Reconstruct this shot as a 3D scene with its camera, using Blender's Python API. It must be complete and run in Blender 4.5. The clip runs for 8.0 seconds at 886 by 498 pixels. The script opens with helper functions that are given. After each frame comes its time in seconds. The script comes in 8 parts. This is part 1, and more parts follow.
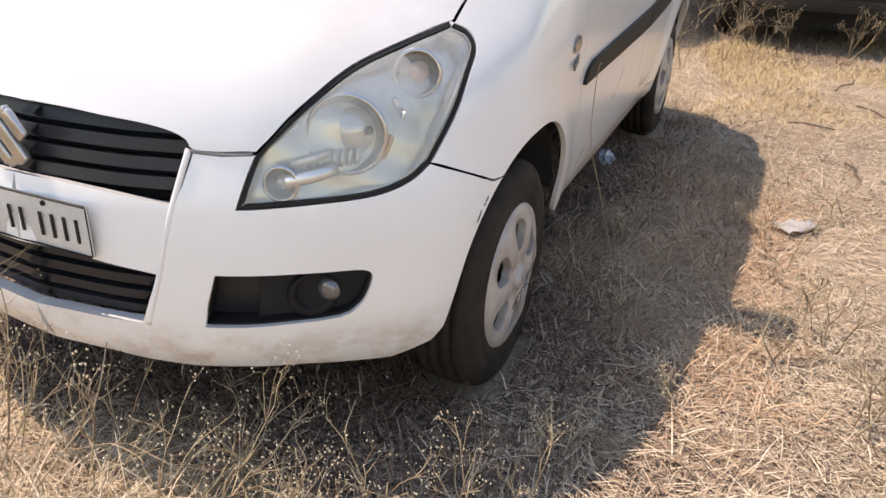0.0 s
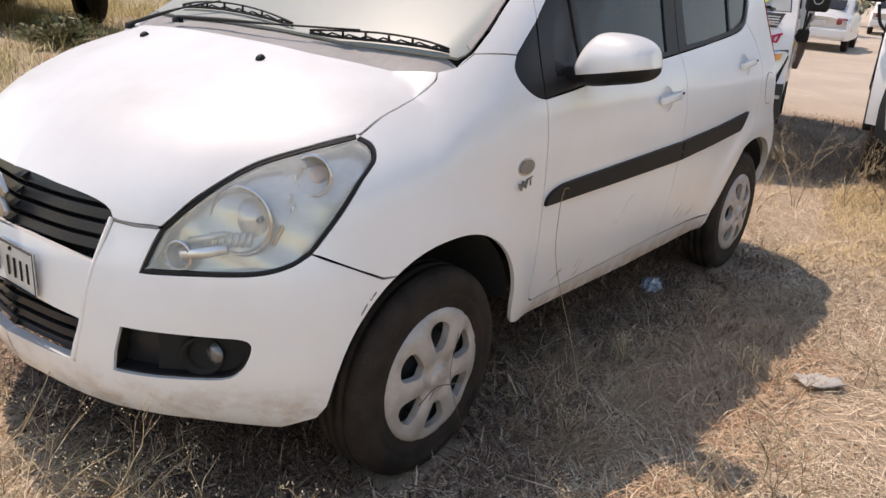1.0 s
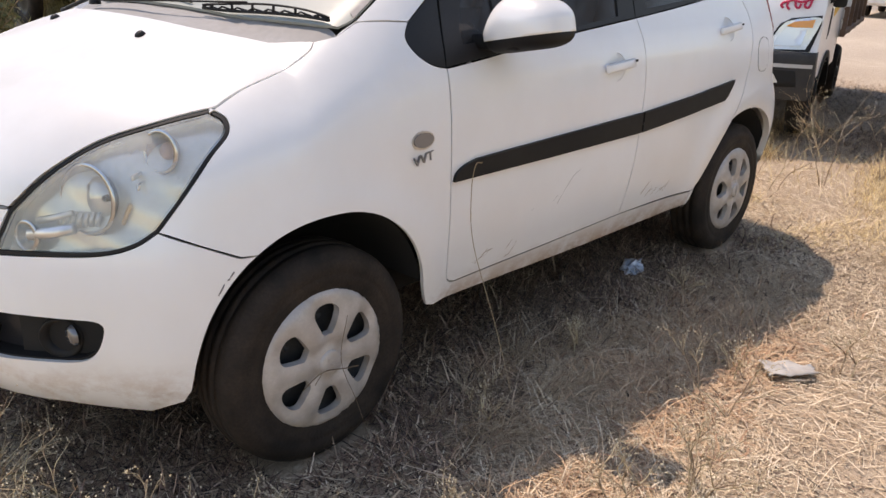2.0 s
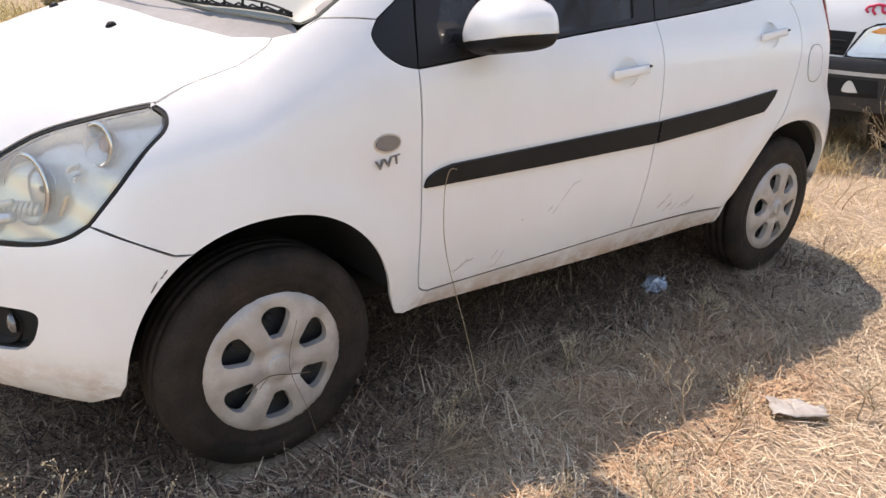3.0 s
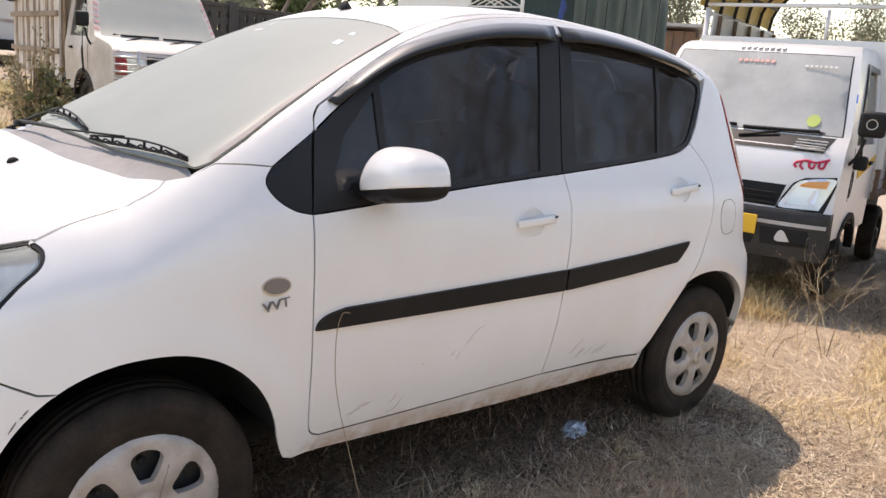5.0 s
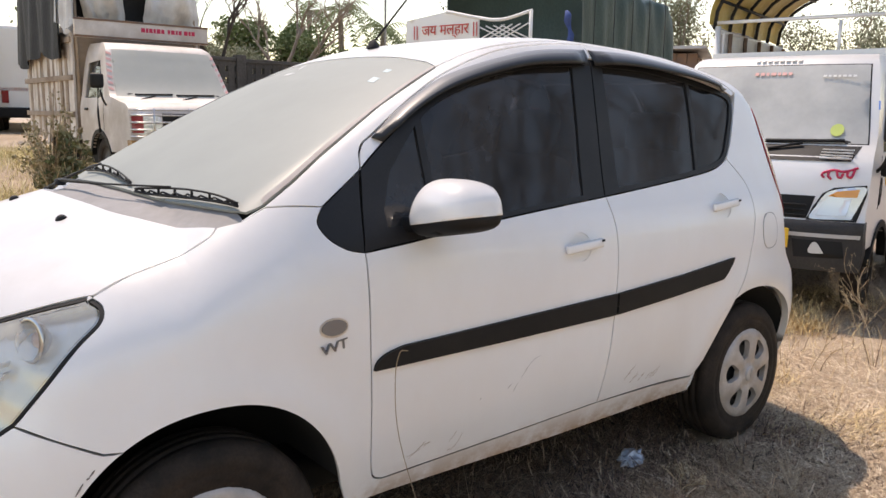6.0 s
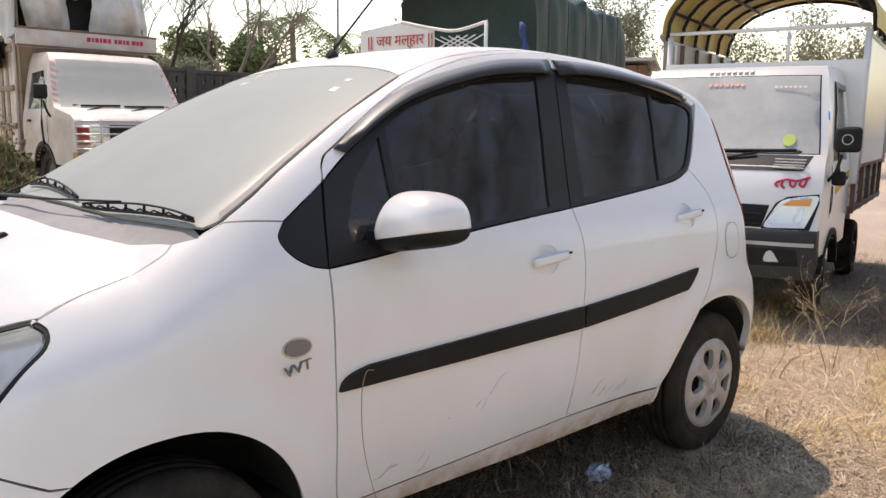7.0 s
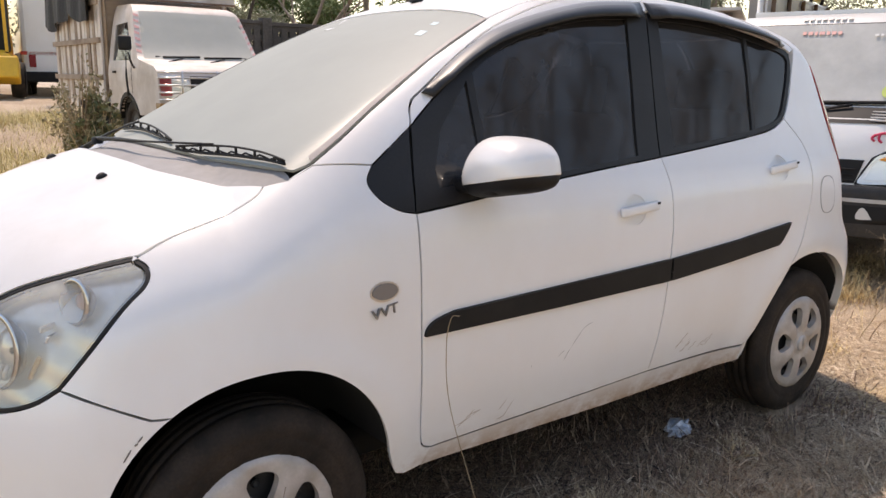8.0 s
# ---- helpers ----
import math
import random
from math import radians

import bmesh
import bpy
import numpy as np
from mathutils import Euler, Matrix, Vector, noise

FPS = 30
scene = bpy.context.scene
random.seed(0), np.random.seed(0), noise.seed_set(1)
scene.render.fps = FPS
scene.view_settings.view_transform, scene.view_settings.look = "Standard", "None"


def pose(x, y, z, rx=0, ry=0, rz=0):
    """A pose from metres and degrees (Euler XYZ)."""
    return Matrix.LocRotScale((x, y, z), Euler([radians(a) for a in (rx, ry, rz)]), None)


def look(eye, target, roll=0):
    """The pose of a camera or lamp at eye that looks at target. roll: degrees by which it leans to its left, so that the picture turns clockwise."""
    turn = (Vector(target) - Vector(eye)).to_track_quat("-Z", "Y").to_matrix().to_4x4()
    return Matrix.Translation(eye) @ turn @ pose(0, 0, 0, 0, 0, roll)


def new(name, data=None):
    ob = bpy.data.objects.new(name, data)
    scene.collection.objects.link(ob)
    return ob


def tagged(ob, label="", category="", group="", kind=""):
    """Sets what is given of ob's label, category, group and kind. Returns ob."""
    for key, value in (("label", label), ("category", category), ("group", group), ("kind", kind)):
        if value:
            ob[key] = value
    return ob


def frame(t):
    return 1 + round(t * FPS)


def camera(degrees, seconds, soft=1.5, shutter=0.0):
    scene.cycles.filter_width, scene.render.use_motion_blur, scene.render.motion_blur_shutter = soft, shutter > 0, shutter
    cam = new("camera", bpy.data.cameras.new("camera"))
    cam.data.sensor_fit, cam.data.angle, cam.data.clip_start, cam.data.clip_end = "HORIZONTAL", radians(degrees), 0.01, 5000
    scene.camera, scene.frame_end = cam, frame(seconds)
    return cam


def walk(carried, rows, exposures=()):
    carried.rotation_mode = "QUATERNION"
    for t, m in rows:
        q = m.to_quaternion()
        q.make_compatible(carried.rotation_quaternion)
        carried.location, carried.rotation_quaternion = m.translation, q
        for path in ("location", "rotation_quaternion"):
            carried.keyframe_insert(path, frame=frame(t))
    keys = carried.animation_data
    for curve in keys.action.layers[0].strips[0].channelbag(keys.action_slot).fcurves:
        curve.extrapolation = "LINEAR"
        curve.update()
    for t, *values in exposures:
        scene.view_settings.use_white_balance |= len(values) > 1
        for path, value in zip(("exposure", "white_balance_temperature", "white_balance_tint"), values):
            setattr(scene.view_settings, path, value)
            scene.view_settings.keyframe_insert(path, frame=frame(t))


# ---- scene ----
cam = camera(58.5, 8.0)
PATH = [
    (0, (-1.724, -1.314, 1.255), (-0.068, -0.635, 0.361), 2.3),
    (0.2, (-1.666, -1.464, 1.252), (0.02, -0.757, 0.441), -0.5),
    (0.5, (-1.625, -1.679, 1.28), (0.022, -0.763, 0.612), 3.2),
    (1, (-1.511, -1.945, 1.327), (-0.008, -0.809, 0.658), 4.3),
    (1.5, (-1.282, -2.1, 1.317), (0.182, -0.912, 0.648), 1.6),
    (2.8, (-0.883, -2.423, 1.268), (0.297, -1.003, 0.502), 3.0),
    (3, (-0.799, -2.417, 1.307), (0.386, -0.981, 0.579), 2.4),
    (3.5, (-0.672, -2.523, 1.354), (0.596, -1.056, 0.867), 4.9),
    (4, (-0.599, -2.577, 1.4), (0.688, -1.091, 1.03), 2.7),
    (5.5, (-0.66, -2.505, 1.358), (0.616, -1.03, 0.914), 5.6),
    (6, (-0.687, -2.453, 1.349), (0.574, -0.937, 1.015), 0.9),
    (6.5, (-0.665, -2.417, 1.37), (0.648, -0.933, 1.097), 3.4),
    (7, (-0.666, -2.378, 1.346), (0.684, -0.935, 1.041), 0.8),
    (7.5, (-0.683, -2.353, 1.341), (0.656, -0.9, 1.03), 1.7),
    (8, (-0.691, -2.337, 1.319), (0.516, -0.798, 0.901), 0.9),
]
walk(cam, [(t, look(eye, target, roll)) for t, eye, target, roll in PATH], exposures=[(0, 0.85, 7600, 21), (0.5, 0.62, 7500, 20), (1.5, 0.64, 7600, 21), (3.0, 1.02, 7600, 21), (3.5, 0.97, 7600, 21), (4.0, 0.89, 7600, 21), (5.5, 0.84, 7700, 21), (6.5, 0.68, 7700, 21), (8, 0.74, 7800, 22)])

# ---- light ----
SUN_WAY = Vector((-0.07, -0.47, -1.0)).normalized()
world = bpy.data.worlds.new("sky")
scene.world = world
world.use_nodes = True
wn = world.node_tree.nodes
sky = wn.new("ShaderNodeTexSky")
sky.sky_type = "NISHITA"
sky.sun_disc = False
sky.sun_elevation = math.asin(-SUN_WAY.z)
sky.sun_rotation = math.atan2(-SUN_WAY.x, -SUN_WAY.y)
sky.air_density, sky.dust_density, sky.ozone_density = 1.5, 0.2, 1.0
wn["Background"].inputs["Strength"].default_value = 0.15
world.node_tree.links.new(sky.outputs[0], wn["Background"].inputs["Color"])
sun_data = bpy.data.lights.new("sun", "SUN")
sun_data.energy, sun_data.angle, sun_data.color = 2.9, radians(0.6), (1.0, 0.95, 0.87)
sun = new("sun", sun_data)
sun.matrix_world = look((0, 0, 30), Vector((0, 0, 30)) + SUN_WAY)

# ---- materials ----
def material(name, color=(0.5, 0.5, 0.5), rough=0.5, metal=0.0, coat=0.0):
    m = bpy.data.materials.new(name)
    m.use_nodes = True
    b = m.node_tree.nodes["Principled BSDF"]
    b.inputs["Base Color"].default_value = (*color, 1)
    b.inputs["Roughness"].default_value = rough
    b.inputs["Metallic"].default_value = metal
    b.inputs["Coat Weight"].default_value = coat
    b.inputs["Coat Roughness"].default_value = 0.05
    return m


def node(m, kind, **values):
    n = m.node_tree.nodes.new(kind)
    for key, value in values.items():
        n.inputs[key.replace("_", " ")].default_value = value
    return n


def wire(m, a, b):
    m.node_tree.links.new(a, b)


def principled(m):
    return m.node_tree.nodes["Principled BSDF"]


def coords(m, scale=(1, 1, 1)):
    """Object coordinates in metres, scaled."""
    c = m.node_tree.nodes.new("ShaderNodeTexCoord")
    p = m.node_tree.nodes.new("ShaderNodeMapping")
    p.inputs["Scale"].default_value = scale
    wire(m, c.outputs["Object"], p.inputs["Vector"])
    return p.outputs[0]


def noise_fac(m, scale, detail=4.0, rough=0.55, stretch=(1, 1, 1), low=0.35, high=0.65):
    n = node(m, "ShaderNodeTexNoise", Scale=scale, Detail=detail, Roughness=rough)
    wire(m, coords(m, stretch), n.inputs["Vector"])
    r = node(m, "ShaderNodeMapRange", From_Min=low, From_Max=high)
    wire(m, n.outputs["Fac"], r.inputs["Value"])
    return r.outputs[0]


def mix_color(m, fac, a, b):
    """a, b: colours or sockets."""
    n = m.node_tree.nodes.new("ShaderNodeMix")
    n.data_type = "RGBA"
    wire(m, fac, n.inputs["Factor"])
    for value, slot in ((a, n.inputs[6]), (b, n.inputs[7])):
        if isinstance(value, tuple):
            slot.default_value = (*value, 1)
        else:
            wire(m, value, slot)
    return n.outputs[2]


def bump(m, height, strength=0.3, distance=0.01):
    n = node(m, "ShaderNodeBump", Strength=strength, Distance=distance)
    wire(m, height, n.inputs["Height"])
    wire(m, n.outputs[0], principled(m).inputs["Normal"])


def grained(name, a, b, rough=0.5, scale=8.0, fine=90.0, strength=0.2, distance=0.004, metal=0.0, coat=0.0, stretch=(1, 1, 1)):
    """Two tones mixed by a broad and a fine noise, with a fine relief."""
    m = material(name, a, rough, metal, coat)
    broad = noise_fac(m, scale, stretch=stretch)
    small = noise_fac(m, fine, 3.0, stretch=stretch)
    c = mix_color(m, broad, a, b)
    dark = tuple(0.75 * v for v in a)
    mm = node(m, "ShaderNodeMath")
    mm.operation = "MULTIPLY"
    mm.inputs[1].default_value = 0.45
    wire(m, small, mm.inputs[0])
    wire(m, mix_color(m, mm.outputs[0], c, dark), principled(m).inputs["Base Color"])
    bump(m, small, strength, distance)
    return m


def dust_top_shading(m, color_socket, dust, most, start=0.30, full=0.92):
    """Dust on upward faces, thicker in patches; its tone also paints in top light."""
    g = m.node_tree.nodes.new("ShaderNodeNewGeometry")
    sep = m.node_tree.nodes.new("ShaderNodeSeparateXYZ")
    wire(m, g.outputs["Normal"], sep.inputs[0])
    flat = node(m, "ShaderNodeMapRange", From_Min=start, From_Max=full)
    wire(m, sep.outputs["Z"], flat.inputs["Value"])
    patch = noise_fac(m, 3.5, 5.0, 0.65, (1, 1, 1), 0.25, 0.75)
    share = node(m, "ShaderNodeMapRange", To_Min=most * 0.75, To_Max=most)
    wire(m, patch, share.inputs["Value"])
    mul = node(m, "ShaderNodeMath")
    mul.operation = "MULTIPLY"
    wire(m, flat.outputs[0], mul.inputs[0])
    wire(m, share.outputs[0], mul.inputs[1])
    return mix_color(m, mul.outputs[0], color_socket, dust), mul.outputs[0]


def dusty_paint(name, color, dust=(0.55, 0.44, 0.33), muddy=0.22, height=0.45, cover=(0.42, 0.58), gloss=0.55):
    """Car paint under a thin uneven film of dust, with dried mud specks low on the body."""
    m = material(name, color, 0.32, 0.0, 0.5)
    principled(m).inputs["Coat Roughness"].default_value = 0.10
    p = principled(m)
    film = noise_fac(m, 1.6, 5.0, 0.6, (1, 1, 0.7), 0.42, 0.75)
    fine = noise_fac(m, 45.0, 3.0)
    mul = node(m, "ShaderNodeMath")
    mul.operation = "MULTIPLY"
    wire(m, film, mul.inputs[0])
    mul.inputs[1].default_value = 0.16
    c = mix_color(m, mul.outputs[0], color, dust)
    # dust on tops, darkened further to hold back their sunlit brightness
    c, lain = dust_top_shading(m, c, (0.32, 0.31, 0.295), 0.84)
    # mud thrown up: patches with ragged shapes, only where z is small
    geo = m.node_tree.nodes.new("ShaderNodeTexCoord")
    sep = m.node_tree.nodes.new("ShaderNodeSeparateXYZ")
    wire(m, geo.outputs["Object"], sep.inputs[0])
    low = node(m, "ShaderNodeMapRange", From_Min=height, From_Max=height - 0.09)
    wire(m, sep.outputs["Z"], low.inputs["Value"])
    rag = noise_fac(m, 9.0, 6.0, 0.7, (1, 1, 1.4), *cover)
    mud = node(m, "ShaderNodeMath")
    mud.operation = "MULTIPLY"
    wire(m, low.outputs[0], mud.inputs[0])
    wire(m, rag, mud.inputs[1])
    mud2 = node(m, "ShaderNodeMath")
    mud2.operation = "MULTIPLY"
    wire(m, mud.outputs[0], mud2.inputs[0])
    mud2.inputs[1].default_value = muddy
    wire(m, mix_color(m, mud2.outputs[0], c, (0.42, 0.27, 0.16)), p.inputs["Base Color"])
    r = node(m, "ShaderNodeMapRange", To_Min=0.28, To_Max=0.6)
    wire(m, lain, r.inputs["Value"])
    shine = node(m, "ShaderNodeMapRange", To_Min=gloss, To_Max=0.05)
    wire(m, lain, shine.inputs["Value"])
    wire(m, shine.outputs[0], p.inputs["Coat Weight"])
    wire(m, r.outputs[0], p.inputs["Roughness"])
    bump(m, fine, 0.012, 0.001)
    return m


def see_through(name, tint, dust=0.05, dust_color=(0.45, 0.42, 0.38), rough=0.03, uneven=0.0, most=0.75):
    """A thin pane: tinted, reflecting by Fresnel, under some dust."""
    m = bpy.data.materials.new(name)
    m.use_nodes = True
    t = m.node_tree.nodes
    t.remove(t["Principled BSDF"])
    out = t["Material Output"]
    clear = node(m, "ShaderNodeBsdfTransparent", Color=(*tint, 1))
    gloss = node(m, "ShaderNodeBsdfGlossy", Roughness=rough)
    film = node(m, "ShaderNodeBsdfDiffuse", Color=(*dust_color, 1))
    lay = node(m, "ShaderNodeLayerWeight", Blend=0.5)
    power = node(m, "ShaderNodeMath")
    power.operation = "POWER"
    power.inputs[1].default_value = 4.0
    wire(m, lay.outputs["Facing"], power.inputs[0])
    fres = node(m, "ShaderNodeMapRange", To_Min=min(0.045, most), To_Max=most)
    wire(m, power.outputs[0], fres.inputs["Value"])
    a, b = t.new("ShaderNodeMixShader"), t.new("ShaderNodeMixShader")
    wire(m, clear.outputs[0], a.inputs[1])
    wire(m, film.outputs[0], a.inputs[2])
    if uneven:
        f = noise_fac(m, 4.0, 6.0, 0.6, (1, 1, 1), 0.3, 0.7)
        r = node(m, "ShaderNodeMapRange", To_Min=dust - uneven, To_Max=dust + uneven)
        wire(m, f, r.inputs["Value"])
        wire(m, r.outputs[0], a.inputs[0])
    else:
        a.inputs[0].default_value = dust
    wire(m, fres.outputs[0], b.inputs[0])
    wire(m, a.outputs[0], b.inputs[1])
    wire(m, gloss.outputs[0], b.inputs[2])
    wire(m, b.outputs[0], out.inputs["Surface"])
    return m


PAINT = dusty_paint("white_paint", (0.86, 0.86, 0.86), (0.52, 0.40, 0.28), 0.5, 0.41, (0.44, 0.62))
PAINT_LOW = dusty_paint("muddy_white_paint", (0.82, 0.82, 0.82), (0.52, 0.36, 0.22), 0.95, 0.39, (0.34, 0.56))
PLASTIC = grained("black_plastic", (0.007, 0.007, 0.008), (0.016, 0.015, 0.014), 0.6, 5.0, 200.0, 0.1, 0.001)
TRIM = grained("window_trim", (0.013, 0.013, 0.014), (0.022, 0.021, 0.022), 0.5, 4.0, 150.0, 0.03, 0.001)
VISOR = grained("smoked_plastic", (0.018, 0.019, 0.021), (0.032, 0.032, 0.033), 0.35, 3.0, 90.0, 0.03, 0.001)
# the dust tone on the visor's top also paints the sky caught there
wire(VISOR, dust_top_shading(VISOR, principled(VISOR).inputs["Base Color"].links[0].from_socket, (0.20, 0.195, 0.185), 0.9, 0.62, 0.92)[0], principled(VISOR).inputs["Base Color"])
GRILLE = grained("grille_plastic", (0.018, 0.019, 0.024), (0.03, 0.03, 0.033), 0.35, 6.0, 120.0, 0.03, 0.001)
GAP = material("dark_underside", (0.012, 0.012, 0.012), 0.9)
CABIN = grained("dark_fabric", (0.03, 0.03, 0.032), (0.05, 0.048, 0.045), 0.9, 6.0, 300.0, 0.3, 0.001)
GLASS_DARK = see_through("tinted_glass", (0.05, 0.048, 0.055), 0.05, (0.46, 0.43, 0.42), 0.05, 0.03, 0.6)
RUBBER = grained("tyre_rubber", (0.014, 0.0112, 0.0095), (0.046, 0.033, 0.025), 0.75, 9.0, 120.0, 0.3, 0.002)
STEEL = grained("dark_steel", (0.03, 0.032, 0.035), (0.05, 0.05, 0.05), 0.5, 12.0, 100.0, 0.1, 0.001, 0.3)
SILVER = grained("silver_wheel_paint", (0.55, 0.505, 0.47), (0.38, 0.33, 0.285), 0.42, 14.0, 160.0, 0.05, 0.001, 0.15)
WINDSCREEN = see_through("dusty_windscreen", (0.5, 0.52, 0.5), 0.90, (0.295, 0.312, 0.288), 0.4, 0.04, 0.10)
SCUTTLE = grained("dusty_grey_plastic", (0.25, 0.242, 0.235), (0.17, 0.16, 0.152), 0.7, 5.0, 60.0, 0.05, 0.001)
LENS = see_through("lamp_lens", (0.94, 0.94, 0.91), 0.24, (0.84, 0.82, 0.76), 0.05, 0.13, 0.5)
LAMP_BODY = grained("lamp_housing", (0.80, 0.80, 0.78), (0.66, 0.66, 0.62), 0.22, 8.0, 60.0, 0.02, 0.001, 0.55)
LAMP_GLASS = material("lamp_glass", (0.62, 0.62, 0.62), 0.08, 0.6, 0.6)
FOG_GLASS = material("fog_lamp_glass", (0.17, 0.17, 0.175), 0.12, 0.5, 0.6)
AMBER_BULB = material("amber_bulb", (0.62, 0.42, 0.34), 0.25, 0.0, 0.5)
REPEATER = material("repeater_lens", (0.19, 0.19, 0.195), 0.12, 0.3, 0.6)
BOWL = material("lamp_bowl", (0.48, 0.49, 0.50), 0.22, 0.9)
AMBER_GLASS = material("faded_amber_reflector", (0.62, 0.42, 0.20), 0.2, 0.4, 0.4)
MUD = grained("dried_mud", (0.36, 0.25, 0.16), (0.26, 0.17, 0.10), 0.9, 30.0, 200.0, 0.2, 0.001)
CHROME = material("mirror_chrome", (0.82, 0.82, 0.82), 0.07, 1.0)
CHROME_DULL = grained("dull_chrome", (0.62, 0.60, 0.58), (0.5, 0.47, 0.44), 0.28, 20.0, 200.0, 0.03, 0.001, 0.9)
PLATE = grained("plate_white", (0.66, 0.66, 0.65), (0.56, 0.54, 0.50), 0.4, 9.0, 140.0, 0.03, 0.001)
RED_LENS = material("red_lens", (0.28, 0.03, 0.035), 0.15, 0.0, 0.6)


def earth():
    """Trodden soil: tan dust, brown patches and small litter."""
    m = material("dry_earth", (0.36, 0.27, 0.18), 0.95)
    broad = noise_fac(m, 0.55, 6.0, 0.62, (1, 1, 1), 0.36, 0.66)
    mid = noise_fac(m, 5.0, 6.0, 0.7, (1, 1, 1), 0.36, 0.66)
    litter = noise_fac(m, 120.0, 5.0, 0.75, (1, 1, 1), 0.50, 0.68)
    pale = noise_fac(m, 38.0, 4.0, 0.7, (1, 1.6, 1), 0.56, 0.68)
    # the trodden yard beyond the grass is bare and paler
    geo = m.node_tree.nodes.new("ShaderNodeTexCoord")
    sep = m.node_tree.nodes.new("ShaderNodeSeparateXYZ")
    wire(m, geo.outputs["Object"], sep.inputs[0])
    yard = node(m, "ShaderNodeMapRange", From_Min=4.6, From_Max=7.5)
    wire(m, sep.outputs["X"], yard.inputs["Value"])
    soil = mix_color(m, mid, mix_color(m, broad, (0.50, 0.39, 0.275), (0.25, 0.18, 0.122)), (0.35, 0.26, 0.178))
    bare = mix_color(m, mid, mix_color(m, broad, (0.52, 0.42, 0.325), (0.36, 0.285, 0.215)), (0.43, 0.34, 0.255))
    b = mix_color(m, yard.outputs[0], soil, bare)
    h = node(m, "ShaderNodeMath")
    h.operation = "MULTIPLY"
    h.inputs[1].default_value = 0.4
    wire(m, litter, h.inputs[0])
    c = mix_color(m, h.outputs[0], b, (0.065, 0.045, 0.03))
    h2 = node(m, "ShaderNodeMath")
    h2.operation = "MULTIPLY"
    h2.inputs[1].default_value = 0.55
    wire(m, pale, h2.inputs[0])
    wire(m, mix_color(m, h2.outputs[0], c, (0.58, 0.48, 0.35)), principled(m).inputs["Base Color"])
    bump(m, litter, 0.6, 0.012)
    return m


def by_blade(name, tones, rough=0.8):
    """One tone for each loose piece of a mesh, from a ramp."""
    m = material(name, tones[0], rough)
    g = m.node_tree.nodes.new("ShaderNodeNewGeometry")
    ramp = m.node_tree.nodes.new("ShaderNodeValToRGB")
    els = ramp.color_ramp.elements
    while len(els) < len(tones):
        els.new(0.5)
    for k, tone in enumerate(tones):
        els[k].position = k / (len(tones) - 1)
        els[k].color = (*tone, 1)
    wire(m, g.outputs["Random Per Island"], ramp.inputs[0])
    wire(m, ramp.outputs[0], principled(m).inputs["Base Color"])
    return m


EARTH = earth()
STRAW = by_blade("straw", [(0.04, 0.027, 0.018), (0.14, 0.092, 0.058), (0.30, 0.21, 0.13), (0.48, 0.36, 0.235), (0.66, 0.53, 0.36), (0.80, 0.67, 0.49), (0.42, 0.33, 0.235)])
STRAW_LONG = by_blade("long_straw", [(0.20, 0.13, 0.082), (0.46, 0.335, 0.215), (0.66, 0.515, 0.355), (0.80, 0.66, 0.49), (0.54, 0.405, 0.265), (0.34, 0.235, 0.15)])
GOLDEN = by_blade("golden_grass", [(0.14, 0.085, 0.04), (0.46, 0.31, 0.13), (0.66, 0.49, 0.24), (0.76, 0.61, 0.34), (0.30, 0.20, 0.10)])
WEED = by_blade("dry_weed", [(0.33, 0.25, 0.15), (0.46, 0.36, 0.22), (0.24, 0.16, 0.10), (0.55, 0.45, 0.29)])
# litter and dead weed tones; their dark share deepens the shade under vehicles
LITTER = by_blade("brown_shade_litter", [(0.020, 0.013, 0.010), (0.06, 0.036, 0.026), (0.30, 0.19, 0.125), (0.035, 0.020, 0.015), (0.52, 0.37, 0.25), (0.13, 0.075, 0.052), (0.70, 0.54, 0.38)])
SHADED_DEAD_WEED = by_blade("shaded_dead_weed", [(0.020, 0.013, 0.010), (0.07, 0.040, 0.030), (0.22, 0.13, 0.092), (0.036, 0.021, 0.016), (0.38, 0.25, 0.17), (0.15, 0.083, 0.060), (0.62, 0.47, 0.33)])
BENT = by_blade("bent_brown_grass", [(0.16, 0.095, 0.055), (0.36, 0.24, 0.14), (0.50, 0.37, 0.23), (0.24, 0.15, 0.085), (0.60, 0.47, 0.31)])
RUSSET = by_blade("russet_grass", [(0.34, 0.185, 0.105), (0.52, 0.325, 0.19), (0.64, 0.45, 0.28), (0.20, 0.10, 0.062), (0.76, 0.60, 0.41), (0.44, 0.26, 0.15)])
FIELD = by_blade("field_grass", [(0.20, 0.165, 0.055), (0.44, 0.35, 0.14), (0.60, 0.49, 0.23), (0.72, 0.60, 0.33), (0.28, 0.26, 0.085), (0.38, 0.29, 0.13)])
SEED = by_blade("seed_heads", [(0.54, 0.45, 0.30), (0.42, 0.33, 0.20), (0.66, 0.58, 0.44)])
DRY_LEAF = by_blade("dry_bush_leaves", [(0.14, 0.13, 0.06), (0.22, 0.19, 0.10), (0.32, 0.25, 0.14), (0.09, 0.095, 0.04)])
GREEN = by_blade("dusty_leaves", [(0.10, 0.12, 0.05), (0.16, 0.16, 0.07), (0.22, 0.19, 0.10), (0.07, 0.09, 0.04)])
LEAF = by_blade("tree_leaves", [(0.07, 0.11, 0.035), (0.11, 0.15, 0.05), (0.16, 0.19, 0.085), (0.08, 0.125, 0.04)])
